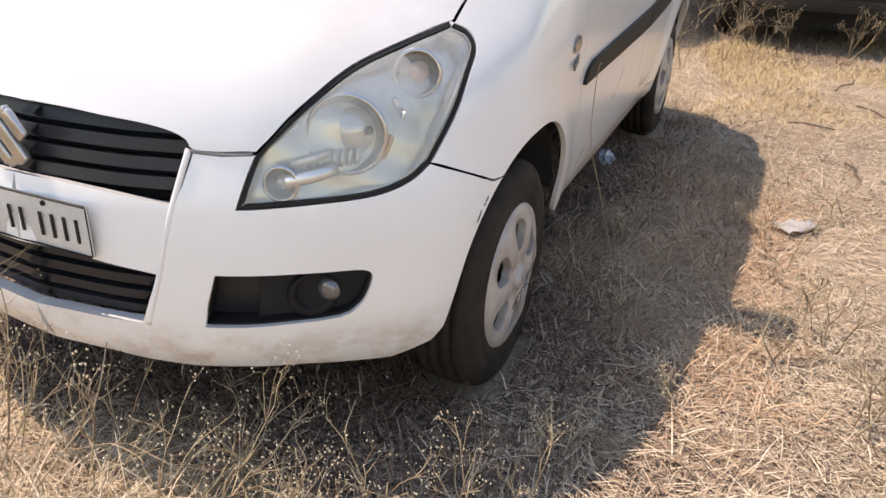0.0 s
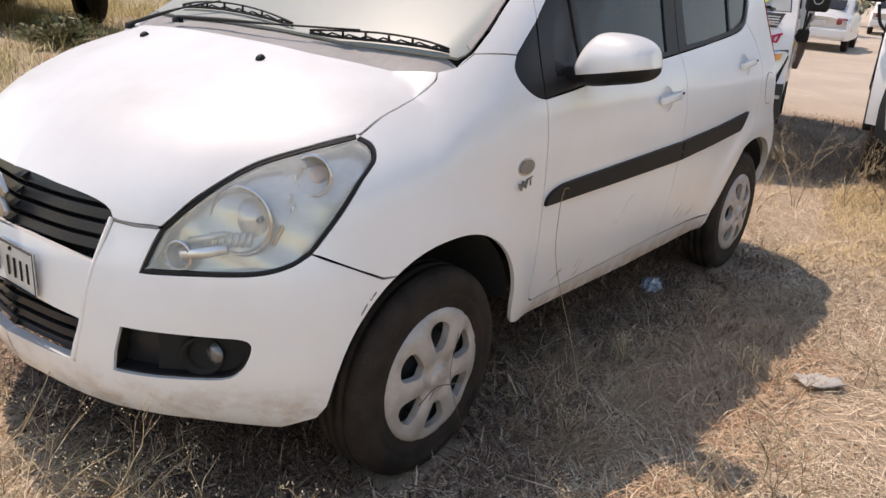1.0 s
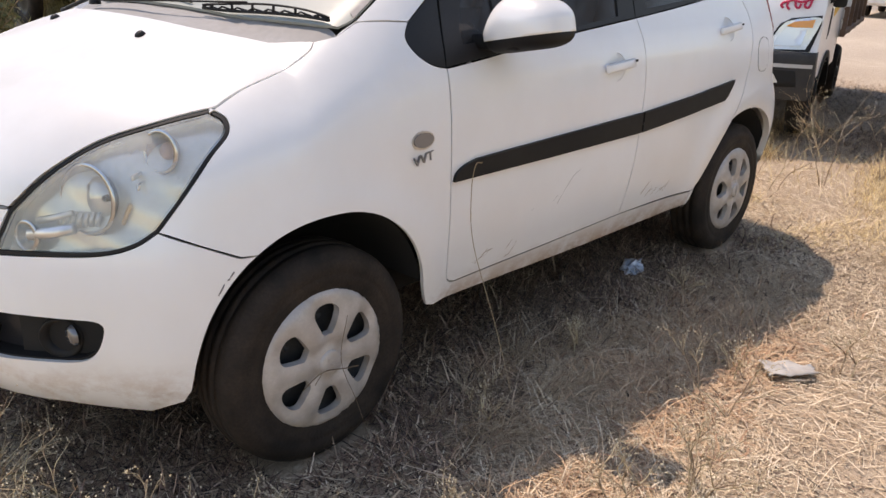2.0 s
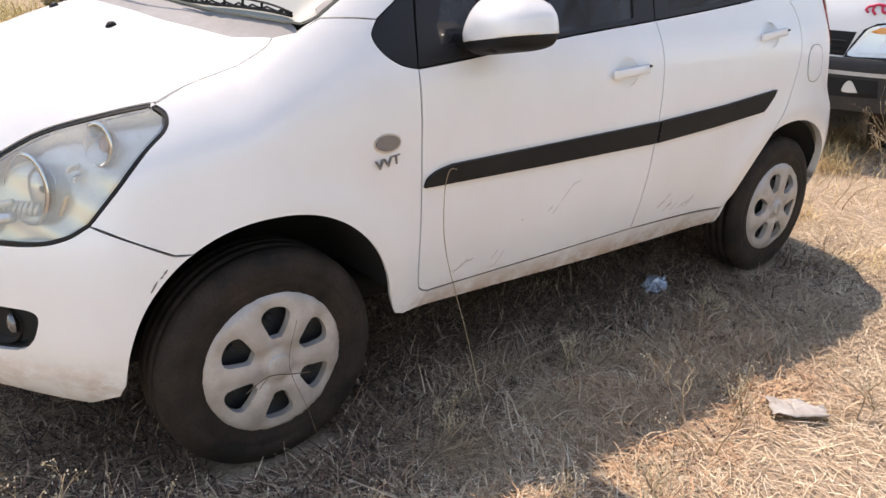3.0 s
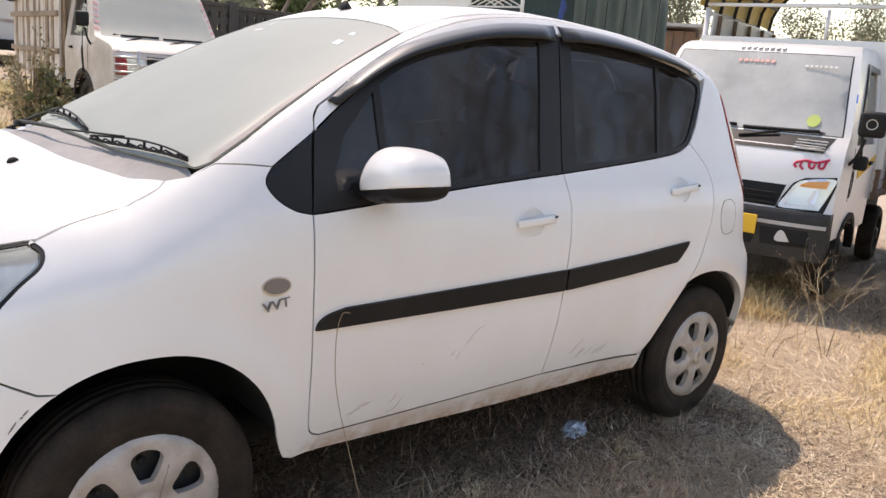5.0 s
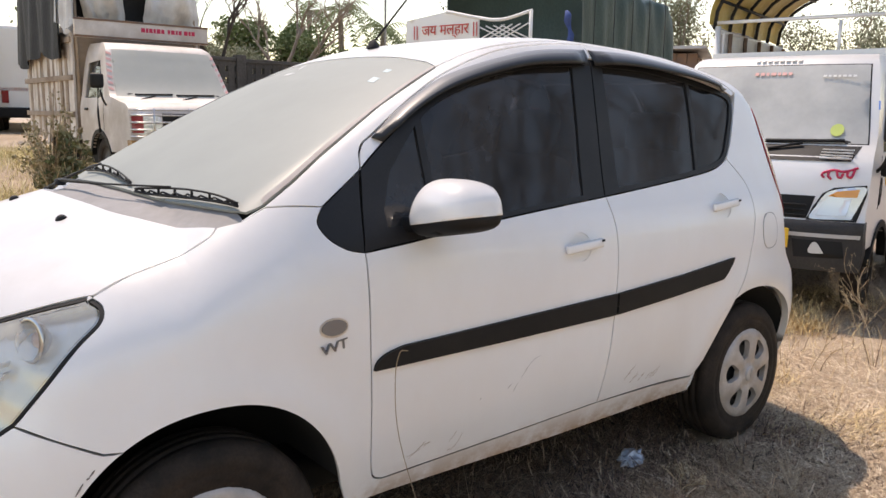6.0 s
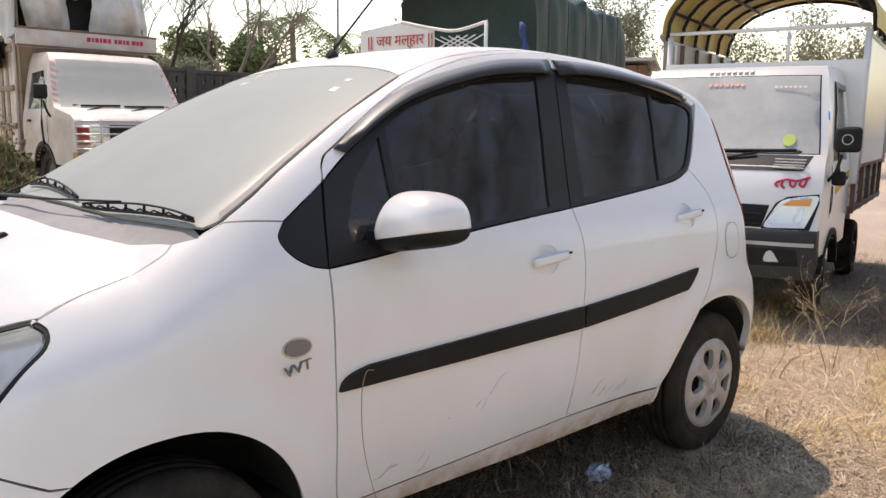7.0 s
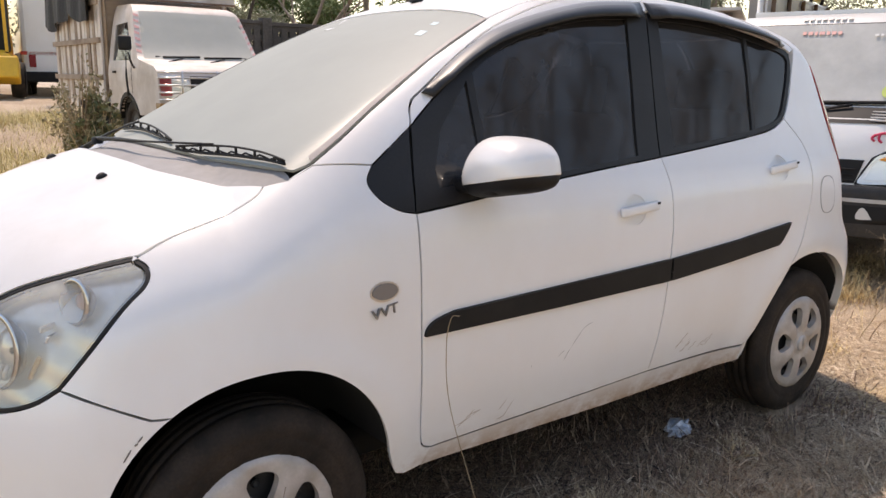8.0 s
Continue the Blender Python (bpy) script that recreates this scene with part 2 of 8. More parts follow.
# leaves of far trees, with the haze of distance put into the colour
LEAF_HAZE = by_blade("hazy_leaves", [(0.20, 0.21, 0.13), (0.26, 0.26, 0.17), (0.15, 0.17, 0.09), (0.32, 0.30, 0.22)])
BARK = grained("bark", (0.20, 0.16, 0.125), (0.30, 0.25, 0.2), 0.9, 6.0, 40.0, 0.6, 0.01, 0, 0, (1, 1, 0.3))
BARK_DARK = grained("dark_bark", (0.05, 0.042, 0.036), (0.10, 0.082, 0.066), 0.9, 6.0, 40.0, 0.6, 0.01, 0, 0, (1, 1, 0.3))
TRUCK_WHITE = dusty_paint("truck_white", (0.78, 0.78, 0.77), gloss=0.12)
CREAM = grained("old_cream_paint", (0.68, 0.62, 0.57), (0.46, 0.39, 0.33), 0.55, 3.2, 40.0, 0.1, 0.002)
ORANGE = grained("worn_orange_paint", (0.50, 0.27, 0.06), (0.30, 0.16, 0.06), 0.6, 6.0, 50.0, 0.1, 0.002)
YELLOW = grained("digger_yellow", (0.80, 0.47, 0.03), (0.66, 0.38, 0.04), 0.5, 3.0, 40.0, 0.05, 0.001)
CANVAS = grained("green_tarpaulin", (0.010, 0.035, 0.032), (0.022, 0.055, 0.050), 0.55, 1.6, 30.0, 0.25, 0.01)
BLACK_SHEET = grained("black_sheet", (0.009, 0.009, 0.010), (0.02, 0.02, 0.021), 0.65, 3.0, 30.0, 0.3, 0.01)
PALE_SHEET = grained("torn_plastic_sheet", (0.72, 0.71, 0.69), (0.50, 0.48, 0.46), 0.4, 3.0, 30.0, 0.3, 0.01)
YELLOW_SHEET = grained("yellow_canopy", (0.66, 0.46, 0.03), (0.66, 0.56, 0.30), 0.55, 1.1, 30.0, 0.2, 0.01)
BLUE_CLOTH = grained("blue_cloth", (0.03, 0.06, 0.20), (0.05, 0.09, 0.26), 0.8, 4.0, 60.0, 0.3, 0.005)
PLANK = grained("old_planks", (0.42, 0.33, 0.25), (0.22, 0.15, 0.10), 0.85, 3.0, 40.0, 0.4, 0.004, 0, 0, (1, 0.3, 1))
RUST = grained("rusty_steel", (0.26, 0.15, 0.09), (0.17, 0.12, 0.10), 0.75, 5.0, 70.0, 0.3, 0.003, 0.2)
GREY_STEEL = grained("painted_steel", (0.52, 0.52, 0.51), (0.42, 0.40, 0.38), 0.5, 4.0, 60.0, 0.1, 0.002, 0.1)
CONCRETE = grained("concrete", (0.34, 0.32, 0.30), (0.25, 0.23, 0.21), 0.9, 1.5, 30.0, 0.3, 0.01)
WALL_DARK = grained("old_wall", (0.055, 0.052, 0.05), (0.10, 0.092, 0.084), 0.9, 1.2, 20.0, 0.4, 0.01)
SCREEN = see_through("truck_windscreen", (0.42, 0.45, 0.43), 0.70, (0.58, 0.58, 0.55), 0.05, 0.10, 0.35)
SCREEN_DUSTY = see_through("old_windscreen", (0.4, 0.42, 0.4), 0.94, (0.46, 0.45, 0.395), 0.6, 0.04, 0.10)
SIDE_GLASS = see_through("side_glass", (0.35, 0.37, 0.38), 0.10, (0.5, 0.48, 0.45), 0.03, 0.05)
AMBER = material("amber_lens", (0.75, 0.30, 0.05), 0.15, 0.0, 0.6)
RED_PAINT = material("red_lettering", (0.55, 0.05, 0.03), 0.5)
PINK_PAINT = material("crimson_lettering", (0.50, 0.02, 0.07), 0.5)
YELLOW_PAINT = material("yellow_stripe", (0.80, 0.48, 0.04), 0.5)
BLUE_PAINT = material("blue_sticker", (0.05, 0.18, 0.55), 0.5)
LIME = material("lime_sticker", (0.46, 0.54, 0.14), 0.5)
WHITE_MARK = material("white_mark", (0.62, 0.62, 0.60), 0.5)
PAPER = grained("grey_paper", (0.42, 0.40, 0.37), (0.30, 0.27, 0.24), 0.8, 14.0, 80.0, 0.1, 0.002)
FOIL = grained("crumpled_wrapper", (0.30, 0.36, 0.46), (0.62, 0.66, 0.70), 0.3, 30.0, 120.0, 0.1, 0.002, 0.2, 0.3)
TWIG = grained("twig", (0.12, 0.085, 0.06), (0.2, 0.15, 0.1), 0.9, 20.0, 90.0, 0.2, 0.002)
BUMPER = grained("grey_bumper_plastic", (0.028, 0.029, 0.031), (0.05, 0.048, 0.046), 0.55, 4.0, 90.0, 0.1, 0.002)
SCREEN_EDGE = grained("dusty_screen_edge", (0.36, 0.33, 0.31), (0.27, 0.235, 0.22), 0.7, 8.0, 60.0, 0.1, 0.002)
for dull in (PLASTIC, TRIM, VISOR, RUBBER, BUMPER, GRILLE):
    principled(dull).inputs["Specular IOR Level"].default_value = 0.3
PALE_PINK = material("faded_red_lettering", (0.62, 0.33, 0.30), 0.6)
SKY_STICKER = material("pale_blue_sticker", (0.34, 0.44, 0.46), 0.5)
WIPED = material("wiped_dust", (0.46, 0.46, 0.45), 0.6)
# chrome for the letters, with their shadowed look put into a dark base colour
CHROME_DARK = grained("shadowed_chrome", (0.26, 0.26, 0.265), (0.17, 0.165, 0.16), 0.3, 30.0, 200.0, 0.03, 0.001, 0.5)

# ---- building helpers ----
def group_root(name, label, category, m=Matrix(), group="", kind=""):
    ob = new(name)
    ob.empty_display_size = 0.1
    ob.matrix_world = m
    return tagged(ob, label, category, group, kind)


def part(name, bm, mat, parent=None, label="", m=None, smooth=True):
    """Links a bmesh as one mesh object under a thing or a part."""
    me = bpy.data.meshes.new(name)
    if smooth:
        for f in bm.faces:
            f.smooth = True
    bm.to_mesh(me)
    bm.free()
    me.materials.append(mat)
    ob = new(name, me)
    if parent is not None:
        ob.parent = parent
    if m is not None:
        ob.matrix_local = m
    if label:
        ob["label"] = label
    return ob


def mesh_part(name, verts, faces, mat, parent=None, label="", normals=None, smooth=True):
    me = bpy.data.meshes.new(name)
    me.from_pydata([tuple(v) for v in verts], [], [tuple(f) for f in faces])
    if smooth:
        me.shade_smooth()
    if normals is not None:
        me.normals_split_custom_set_from_vertices([tuple(n) for n in normals])
    me.materials.append(mat)
    ob = new(name, me)
    if parent is not None:
        ob.parent = parent
    if label:
        ob["label"] = label
    return ob


def box(bm, size, at=(0, 0, 0), rot=(0, 0, 0), bevel=0.0, segments=2):
    """Adds a bevelled box to bm."""
    m = pose(*at, *rot) @ Matrix.Diagonal((*size, 1))
    made = bmesh.ops.create_cube(bm, size=1.0, matrix=m)
    if bevel:
        edges = list({e for v in made["verts"] for e in v.link_edges})
        bmesh.ops.bevel(bm, geom=edges, offset=bevel, segments=segments, affect="EDGES", profile=0.5)
    return bm


def box_part(name, size, at, mat, parent, rot=(0, 0, 0), bevel=0.004, label=""):
    return part(name, box(bmesh.new(), size, at, rot, bevel), mat, parent, label, smooth=False)


def tube(bm, points, radius, sides=8):
    """Adds a tube along points to bm; radius a number or one a point."""
    pts = [Vector(p) for p in points]
    radii = radius if isinstance(radius, (list, tuple)) else [radius] * len(pts)
    rings = []
    for i, p in enumerate(pts):
        way = (pts[min(i + 1, len(pts) - 1)] - pts[max(i - 1, 0)]).normalized()
        a = way.orthogonal().normalized() if i == 0 else (side - way * side.dot(way)).normalized()
        side = a
        b = way.cross(a)
        rings.append([bm.verts.new(p + radii[i] * (math.cos(k * math.tau / sides) * a + math.sin(k * math.tau / sides) * b)) for k in range(sides)])
    for r, s in zip(rings, rings[1:]):
        for k in range(sides):
            bm.faces.new((r[k], r[(k + 1) % sides], s[(k + 1) % sides], s[k]))
    bm.faces.new(rings[0][::-1])
    bm.faces.new(rings[-1])
    return bm


def lathe(bm, profile, m=Matrix(), sides=48, closed=False):
    """Adds a turned form to bm: profile of (radius, along), turned about the local y axis."""
    rings = [[bm.verts.new(m @ Vector((r * math.cos(k * math.tau / sides), a, r * math.sin(k * math.tau / sides)))) for k in range(sides)] for r, a in profile]
    pairs = list(zip(rings, rings[1:])) + ([(rings[-1], rings[0])] if closed else [])
    for p, q in pairs:
        for k in range(sides):
            bm.faces.new((p[k], q[k], q[(k + 1) % sides], p[(k + 1) % sides]))
    return bm


def curve(points):
    """A smooth function through (x, y) points, flat beyond its ends."""
    xs, ys = np.array([p[0] for p in points], float), np.array([p[1] for p in points], float)
    d = np.diff(ys) / np.diff(xs)
    s = np.zeros(len(xs))
    s[0], s[-1] = d[0], d[-1]
    s[1:-1] = np.where(d[1:] * d[:-1] > 0, 2 * d[1:] * d[:-1] / (d[1:] + d[:-1] + 1e-12), 0)

    def at(x):
        x = np.clip(np.asarray(x, float), xs[0], xs[-1])
        i = np.clip(np.searchsorted(xs, x) - 1, 0, len(xs) - 2)
        h = xs[i + 1] - xs[i]
        u = (x - xs[i]) / h
        return ys[i] * (1 + 2 * u) * (1 - u) ** 2 + ys[i + 1] * u * u * (3 - 2 * u) + h * (s[i] * u * (1 - u) ** 2 - s[i + 1] * u * u * (1 - u))
    return at


def smax(a, b, k):
    return np.maximum(a, b) + np.maximum(k - np.abs(a - b), 0) ** 2 / (4 * k)


def flow(points, n=6):
    """A smooth open line through points (Catmull-Rom)."""
    p = [Vector(q) for q in points]
    p = [2 * p[0] - p[1]] + p + [2 * p[-1] - p[-2]]
    out = []
    for a, b, c, d in zip(p, p[1:], p[2:], p[3:]):
        for i in range(n):
            t = i / n
            out.append(0.5 * (2 * b + (c - a) * t + (2 * a - 5 * b + 4 * c - d) * t * t + (3 * b - a - 3 * c + d) * t ** 3))
    out.append(p[-2])
    return out

# ---- the white hatchback: its skin as a function ----
# x runs from the front axle to the rear, the shown side is at y < 0
NOSE = curve([(0, -.735), (.186, -.714), (.30, -.686), (.443, -.632), (.56, -.56), (.655, -.485), (.73, -.41), (.78, -.34), (.82, -.24), (.85, -.10), (.9, .3)])
NOSE_RAKE = curve([(.20, .10), (.28, .03), (.36, 0), (.45, -.010), (.55, -.008), (.63, 0), (.735, .028), (.82, .05), (.9, .09), (1.0, .17), (1.2, .40)])
TAIL = curve([(.2, 2.84), (.35, 2.91), (.5, 2.93), (.68, 2.91), (.8, 2.83), (1.0, 2.79), (1.2, 2.74), (1.4, 2.64), (1.5, 2.56), (1.65, 2.4)])
WIDE = curve([(-.4, .826), (0, .832), (.6, .828), (1.2, .831), (1.9, .833), (2.35, .834), (2.6, .826), (2.95, .78)])
LEAN_IN = curve([(.2, .075), (.30, .05), (.37, .032), (.5, .010), (.62, .001), (.72, 0), (.84, .002), (.95, .014), (1.02, .034), (1.08, .060), (1.15, .088), (1.27, .130), (1.47, .196), (1.6, .242), (1.8, .33)])
SHIFT = curve([(-.5, .15), (-.2, .125), (.1, .06), (.4, 0), (1, 0)])
HOOD = curve([(-.76, .70), (-.70, .815), (-.65, .868), (-.55, .930), (-.416, .988), (-.3, 1.030), (-.16, 1.080), (.03, 1.128), (.2, 1.16), (.5, 1.2)])
ROOF = curve([(.7, 1.50), (.9, 1.555), (1.1, 1.595), (1.5, 1.625), (1.9, 1.61), (2.2, 1.575), (2.5, 1.515), (2.8, 1.43)])


def skin(p):
    """Below zero inside the body, above zero outside."""
    x, y, z = p[:, 0], np.abs(p[:, 1]), p[:, 2]
    side = y - (WIDE(x) - LEAN_IN(z + SHIFT(x)))
    side = side - 0.012 * np.exp(-(np.hypot(x, (z - .3)) - .40) ** 2 / .004) * (z > .3) - 0.014 * np.exp(-(np.hypot(x - 2.35, (z - .3)) - .42) ** 2 / .005) * (z > .3)
    front = (NOSE(y) + NOSE_RAKE(z) * (1 + 0.9 * y * y) - x) * 0.9
    hood = z - (HOOD(x) - 0.105 * (y / .7) ** 2.6)
    glass = (z - (1.115 + (x - .03 - .26 * y * y) * .60 - .10 * (x - .03) ** 2)) * .87
    roof = z - (ROOF(x) + .012 - .035 * (y / .56) ** 4)
    top = np.minimum(hood, smax(glass, roof, .06)) * .95
    tail = (x - (TAIL(z) - .17 * y ** 2 - .33 * y ** 6)) * .95
    return smax(smax(smax(side, top, .105 - .055 * np.clip((x - .2) / .7, 0, 1)), front, .10), tail, .08)


def steepest(p):
    e = 2e-3
    g = np.stack([skin(p + d) - skin(p - d) for d in np.eye(3) * e], 1) / (2 * e)
    return g


def snap(points, depth=0.0):
    p = np.array([tuple(q) for q in points], float)
    for _ in range(6):
        g = steepest(p)
        p = p - ((skin(p) + depth) / np.maximum((g * g).sum(1), .2))[:, None] * g
    return p


def cast(starts, way, depth=0.0, steps=70):
    """The first places along way where the skin, sunk by depth, is met."""
    p = np.array(starts, float)
    way = np.array(way, float)
    way = way / np.sqrt((way * way).sum(-1, keepdims=True))
    best, least = p.copy(), np.full(len(p), 9.0)
    for _ in range(steps):
        f = skin(p) + depth
        better = np.abs(f) < least
        best[better], least[better] = p[better], np.abs(f)[better]
        p = p + np.clip(0.6 * f, -.1, .1)[:, None] * way
    return best


def on_side(points):
    """Places on the shown side from (x, z)."""
    return [Vector(v) for v in cast([(x, -1.6, z) for x, z in points], (0, 1, 0))]


def on_top(points):
    """Places on top from (x, y)."""
    return [Vector(v) for v in cast([(x, y, 2.2) for x, y in points], (0, 0, -1))]


def on_front(points):
    """Places on the front from (y, z)."""
    return [Vector(v) for v in cast([(-1.6, y, z) for y, z in points], (1, 0, 0))]


def inside(loop, pts):
    x, y = pts[:, 0][:, None], pts[:, 1][:, None]
    a, b = loop, np.roll(loop, -1, 0)
    cross = (a[:, 1] > y) != (b[:, 1] > y)
    at = (b[:, 0] - a[:, 0]) * (y - a[:, 1]) / (b[:, 1] - a[:, 1] + 1e-12) + a[:, 0]
    return (np.sum(cross & (x < at), 1) % 2) == 1


def near_edge(loop, pts, d):
    a, b = loop, np.roll(loop, -1, 0)
    ab = b - a
    t = np.clip((((pts[:, None] - a) * ab).sum(2)) / np.maximum((ab * ab).sum(1), 1e-12), 0, 1)
    q = a + t[:, :, None] * ab
    return np.sqrt(((pts[:, None] - q) ** 2).sum(2)).min(1) < d


def flat_loop(points, basis, step, shrink):
    pts = np.array([tuple(p) for p in points]) @ basis.T
    out = []
    for a, b in zip(pts, np.roll(pts, -1, 0)):
        n = max(1, int(math.ceil(np.hypot(*(b - a)) / step)))
        if np.hypot(*(b - a)) > 1e-5:
            out += [a + (b - a) * i / n for i in range(n)]
    p = np.array(out)
    area = 0.5 * np.sum(p[:, 0] * np.roll(p[:, 1], -1) - np.roll(p[:, 0], -1) * p[:, 1])
    if area < 0:
        p = p[::-1]
    if shrink:
        e0 = p - np.roll(p, 1, 0)
        e1 = np.roll(p, -1, 0) - p
        n = e0 / np.maximum(np.hypot(e0[:, 0], e0[:, 1]), 1e-9)[:, None] + e1 / np.maximum(np.hypot(e1[:, 0], e1[:, 1]), 1e-9)[:, None]
        n = n / np.maximum(np.hypot(n[:, 0], n[:, 1]), 1e-9)[:, None]
        p = p + shrink * np.stack([-n[:, 1], n[:, 0]], 1)
    return p


def panel(name, loop, way, mat, parent, label="", gap=0.0022, depth=0.0, thick=0.014, step=0.03, holes=(), side=-1, mirrored=False, shape=None, ring=0.0, facet=False):
    """A shaped sheet of the skin within loop, seen along way, with turned-in edges. side: 1 for the far side; mirrored: both halves in one sheet."""
    from mathutils.geometry import delaunay_2d_cdt
    d = np.array(Vector(way).normalized())
    e1 = np.array(Vector(d).cross(Vector((0, 0, 1)) if abs(d[2]) < .9 else Vector((0, 1, 0))).normalized())
    e2 = np.cross(e1, d)
    basis = np.stack([e1, e2])
    rims = [flat_loop(loop, basis, step, gap)] + [flat_loop(h, basis, step, 0) for h in holes]
    if ring:
        rims.append(flat_loop(loop, basis, step, ring))
    low, high = rims[0].min(0), rims[0].max(0)
    gx, gy = np.meshgrid(np.arange(low[0], high[0], step), np.arange(low[1], high[1], step * .87))
    gx[1::2] += step / 2
    g = np.stack([gx.ravel(), gy.ravel()], 1)
    keep = inside(rims[0], g)
    for r in rims:
        keep &= ~near_edge(r, g, step * .45)
    for r in rims[1:]:
        keep &= ~inside(r, g)
    g = g[keep]
    pts, edges = [], []
    for r in rims:
        n = len(pts)
        pts += [tuple(v) for v in r]
        edges += [(n + i, n + (i + 1) % len(r)) for i in range(len(r))]
    pts += [tuple(v) for v in g]
    v2, _, tris, _, _, _ = delaunay_2d_cdt([Vector(v) for v in pts], edges, [], 0, 1e-5)
    v2 = np.array([tuple(v) for v in v2])
    tris = np.array([tuple(t) for t in tris])
    mid = v2[tris].mean(1)
    ok = inside(rims[0], mid)
    for r in rims[1:]:
        ok &= ~inside(r, mid)
    tris = tris[ok]
    start = v2 @ basis - 2.5 * d + d * (np.array([.9, 0, .8]) @ d)
    p = cast(start, d, depth)
    if shape:
        p = p + shape(p)
    n = steepest(p)
    n = n / np.sqrt((n * n).sum(1))[:, None]
    # sheet facing outwards
    a, b, c = p[tris[:, 0]], p[tris[:, 1]], p[tris[:, 2]]
    flip = (np.cross(b - a, c - a) * n[tris[:, 0]]).sum(1) < 0
    tris[flip] = tris[flip][:, ::-1]
    count = {}
    for t in tris:
        for i in range(3):
            e = (int(t[i]), int(t[(i + 1) % 3]))
            count[tuple(sorted(e))] = count.get(tuple(sorted(e)), []) + [e]
    rim = [e[0] for e in count.values() if len(e) == 1]
    if mirrored:
        rim = [e for e in rim if not (abs(p[e[0], 1]) < .004 and abs(p[e[1], 1]) < .004)]
        p[np.abs(p[:, 1]) < .004, 1] = 0
    ids = sorted({i for e in rim for i in e})
    place = {i: k for k, i in enumerate(ids)}
    nv, nr = len(p), len(ids)
    out = {i: np.zeros(3) for i in ids}
    for i, j in rim:
        o = np.cross(p[j] - p[i], n[i])
        out[i] = out[i] + o
        out[j] = out[j] + o
    on = np.array([out[i] / max(np.sqrt((out[i] ** 2).sum()), 1e-9) for i in ids]) if ids else np.zeros((0, 3))
    verts = np.concatenate([p, p[ids], p[ids] - thick * n[ids]])
    norms = np.concatenate([n, on, on])
    faces = [tuple(int(i) for i in t) for t in tris] + [(nv + place[j], nv + place[i], nv + nr + place[i], nv + nr + place[j]) for i, j in rim]
    if side > 0:
        verts, norms = verts * (1, -1, 1), norms * (1, -1, 1)
        faces = [f[::-1] for f in faces]
    if mirrored:
        m = len(verts)
        verts = np.concatenate([verts, verts * (1, -1, 1)])
        norms = np.concatenate([norms, norms * (1, -1, 1)])
        faces = faces + [tuple(i + m for i in f[::-1]) for f in faces]
    return mesh_part(name, verts, faces, mat, parent, label, None if facet else norms)


def arch(cx, a, b, first, last, n=28, cz=.30, power=2.15):
    """Part of a wheel opening, as (x, z), by angles in degrees from the rear."""
    out = []
    for i in range(n + 1):
        w = radians(first + (last - first) * i / n)
        c, s = math.cos(w), math.sin(w)
        out.append((cx + a * math.copysign(abs(c) ** (2 / power), c), cz + b * math.copysign(abs(s) ** (2 / power), s)))
    return out


# lines of the body that neighbouring panels share
L_HOOD_SIDE = on_top([(-.215, -.695), (-.128, -.690), (-.06, -.688), (.01, -.686), (.065, -.688), (.09, -.675)])
L_HOOD_REAR = on_top([(.09, -.675), (.043, -.583), (-.008, -.478), (-.053, -.345), (-.072, -.15), (-.075, 0)])
L_LAMP_TOP = [Vector(v) for v in snap([(-.215, -.695, .960), (-.318, -.635, .925), (-.416, -.579, .891), (-.492, -.538, .843), (-.552, -.497, .786), (-.585, -.468, .746)])]
L_LAMP_FRONT = [Vector(v) for v in snap([(-.585, -.468, .746), (-.606, -.456, .70), (-.627, -.445, .647)])]
L_LAMP_LOW = [Vector(v) for v in snap([(-.627, -.445, .647), (-.555, -.558, .654), (-.477, -.653, .662), (-.423, -.702, .681), (-.381, -.730, .711)])]
L_LAMP_REAR = [Vector(v) for v in snap([(-.381, -.730, .711), (-.318, -.750, .789), (-.254, -.753, .862), (-.206, -.748, .905), (-.195, -.725, .936), (-.215, -.695, .960)])]
L_SEAM = on_side([(-.218, .631), (-.31, .676)]) + [L_LAMP_LOW[-1]]
L_HOOD_NOSE = [L_LAMP_TOP[-1]] + on_front([(-.41, .745), (-.362, .748), (-.345, .766), (-.31, .781), (-.2, .795), (-.1, .801), (0, .803)])
SIDE_WAY, UP_WAY = (0, 1, -.30), (0.25, 0, -1)
TRIM_FRONT = [(.43, 1.0), (.38, 1.012), (.335, 1.04), (.312, 1.08), (.335, 1.118)]
DOOR_FRONT = [(.43, 1.0), (.428, .8), (.432, .6), (.437, .45), (.45, .39), (.484, .37)]
GAP_LINE = [(.472, 1.215), (.480, 1.245), (.500, 1.272), (.533, 1.293), (.71, 1.403), (.854, 1.476), (1.076, 1.552), (1.30, 1.588), (1.5, 1.600), (1.8, 1.592), (2.1, 1.552), (2.3, 1.500), (2.385, 1.458)]
ROOF_LINE = [(.472, 1.207), (.575, 1.283), (.70, 1.365), (.85, 1.440), (1.05, 1.500), (1.25, 1.535), (1.5, 1.548), (1.8, 1.540), (2.1, 1.505), (2.3, 1.462), (2.35, 1.442)]
WINDOW_REAR = [(2.35, 1.442), (2.335, 1.37), (2.275, 1.27), (2.21, 1.195), (2.12, 1.160)]
BELT = [(2.12, 1.160), (1.99, 1.140), (1.7, 1.112), (1.42, 1.088), (.96, 1.052), (.6, 1.015), (.43, 1.0)]
REAR_SEAM = [(2.21, 1.195), (2.30, 1.10), (2.315, 1.0), (2.29, .88), (2.234, .75), (2.12, .60)]
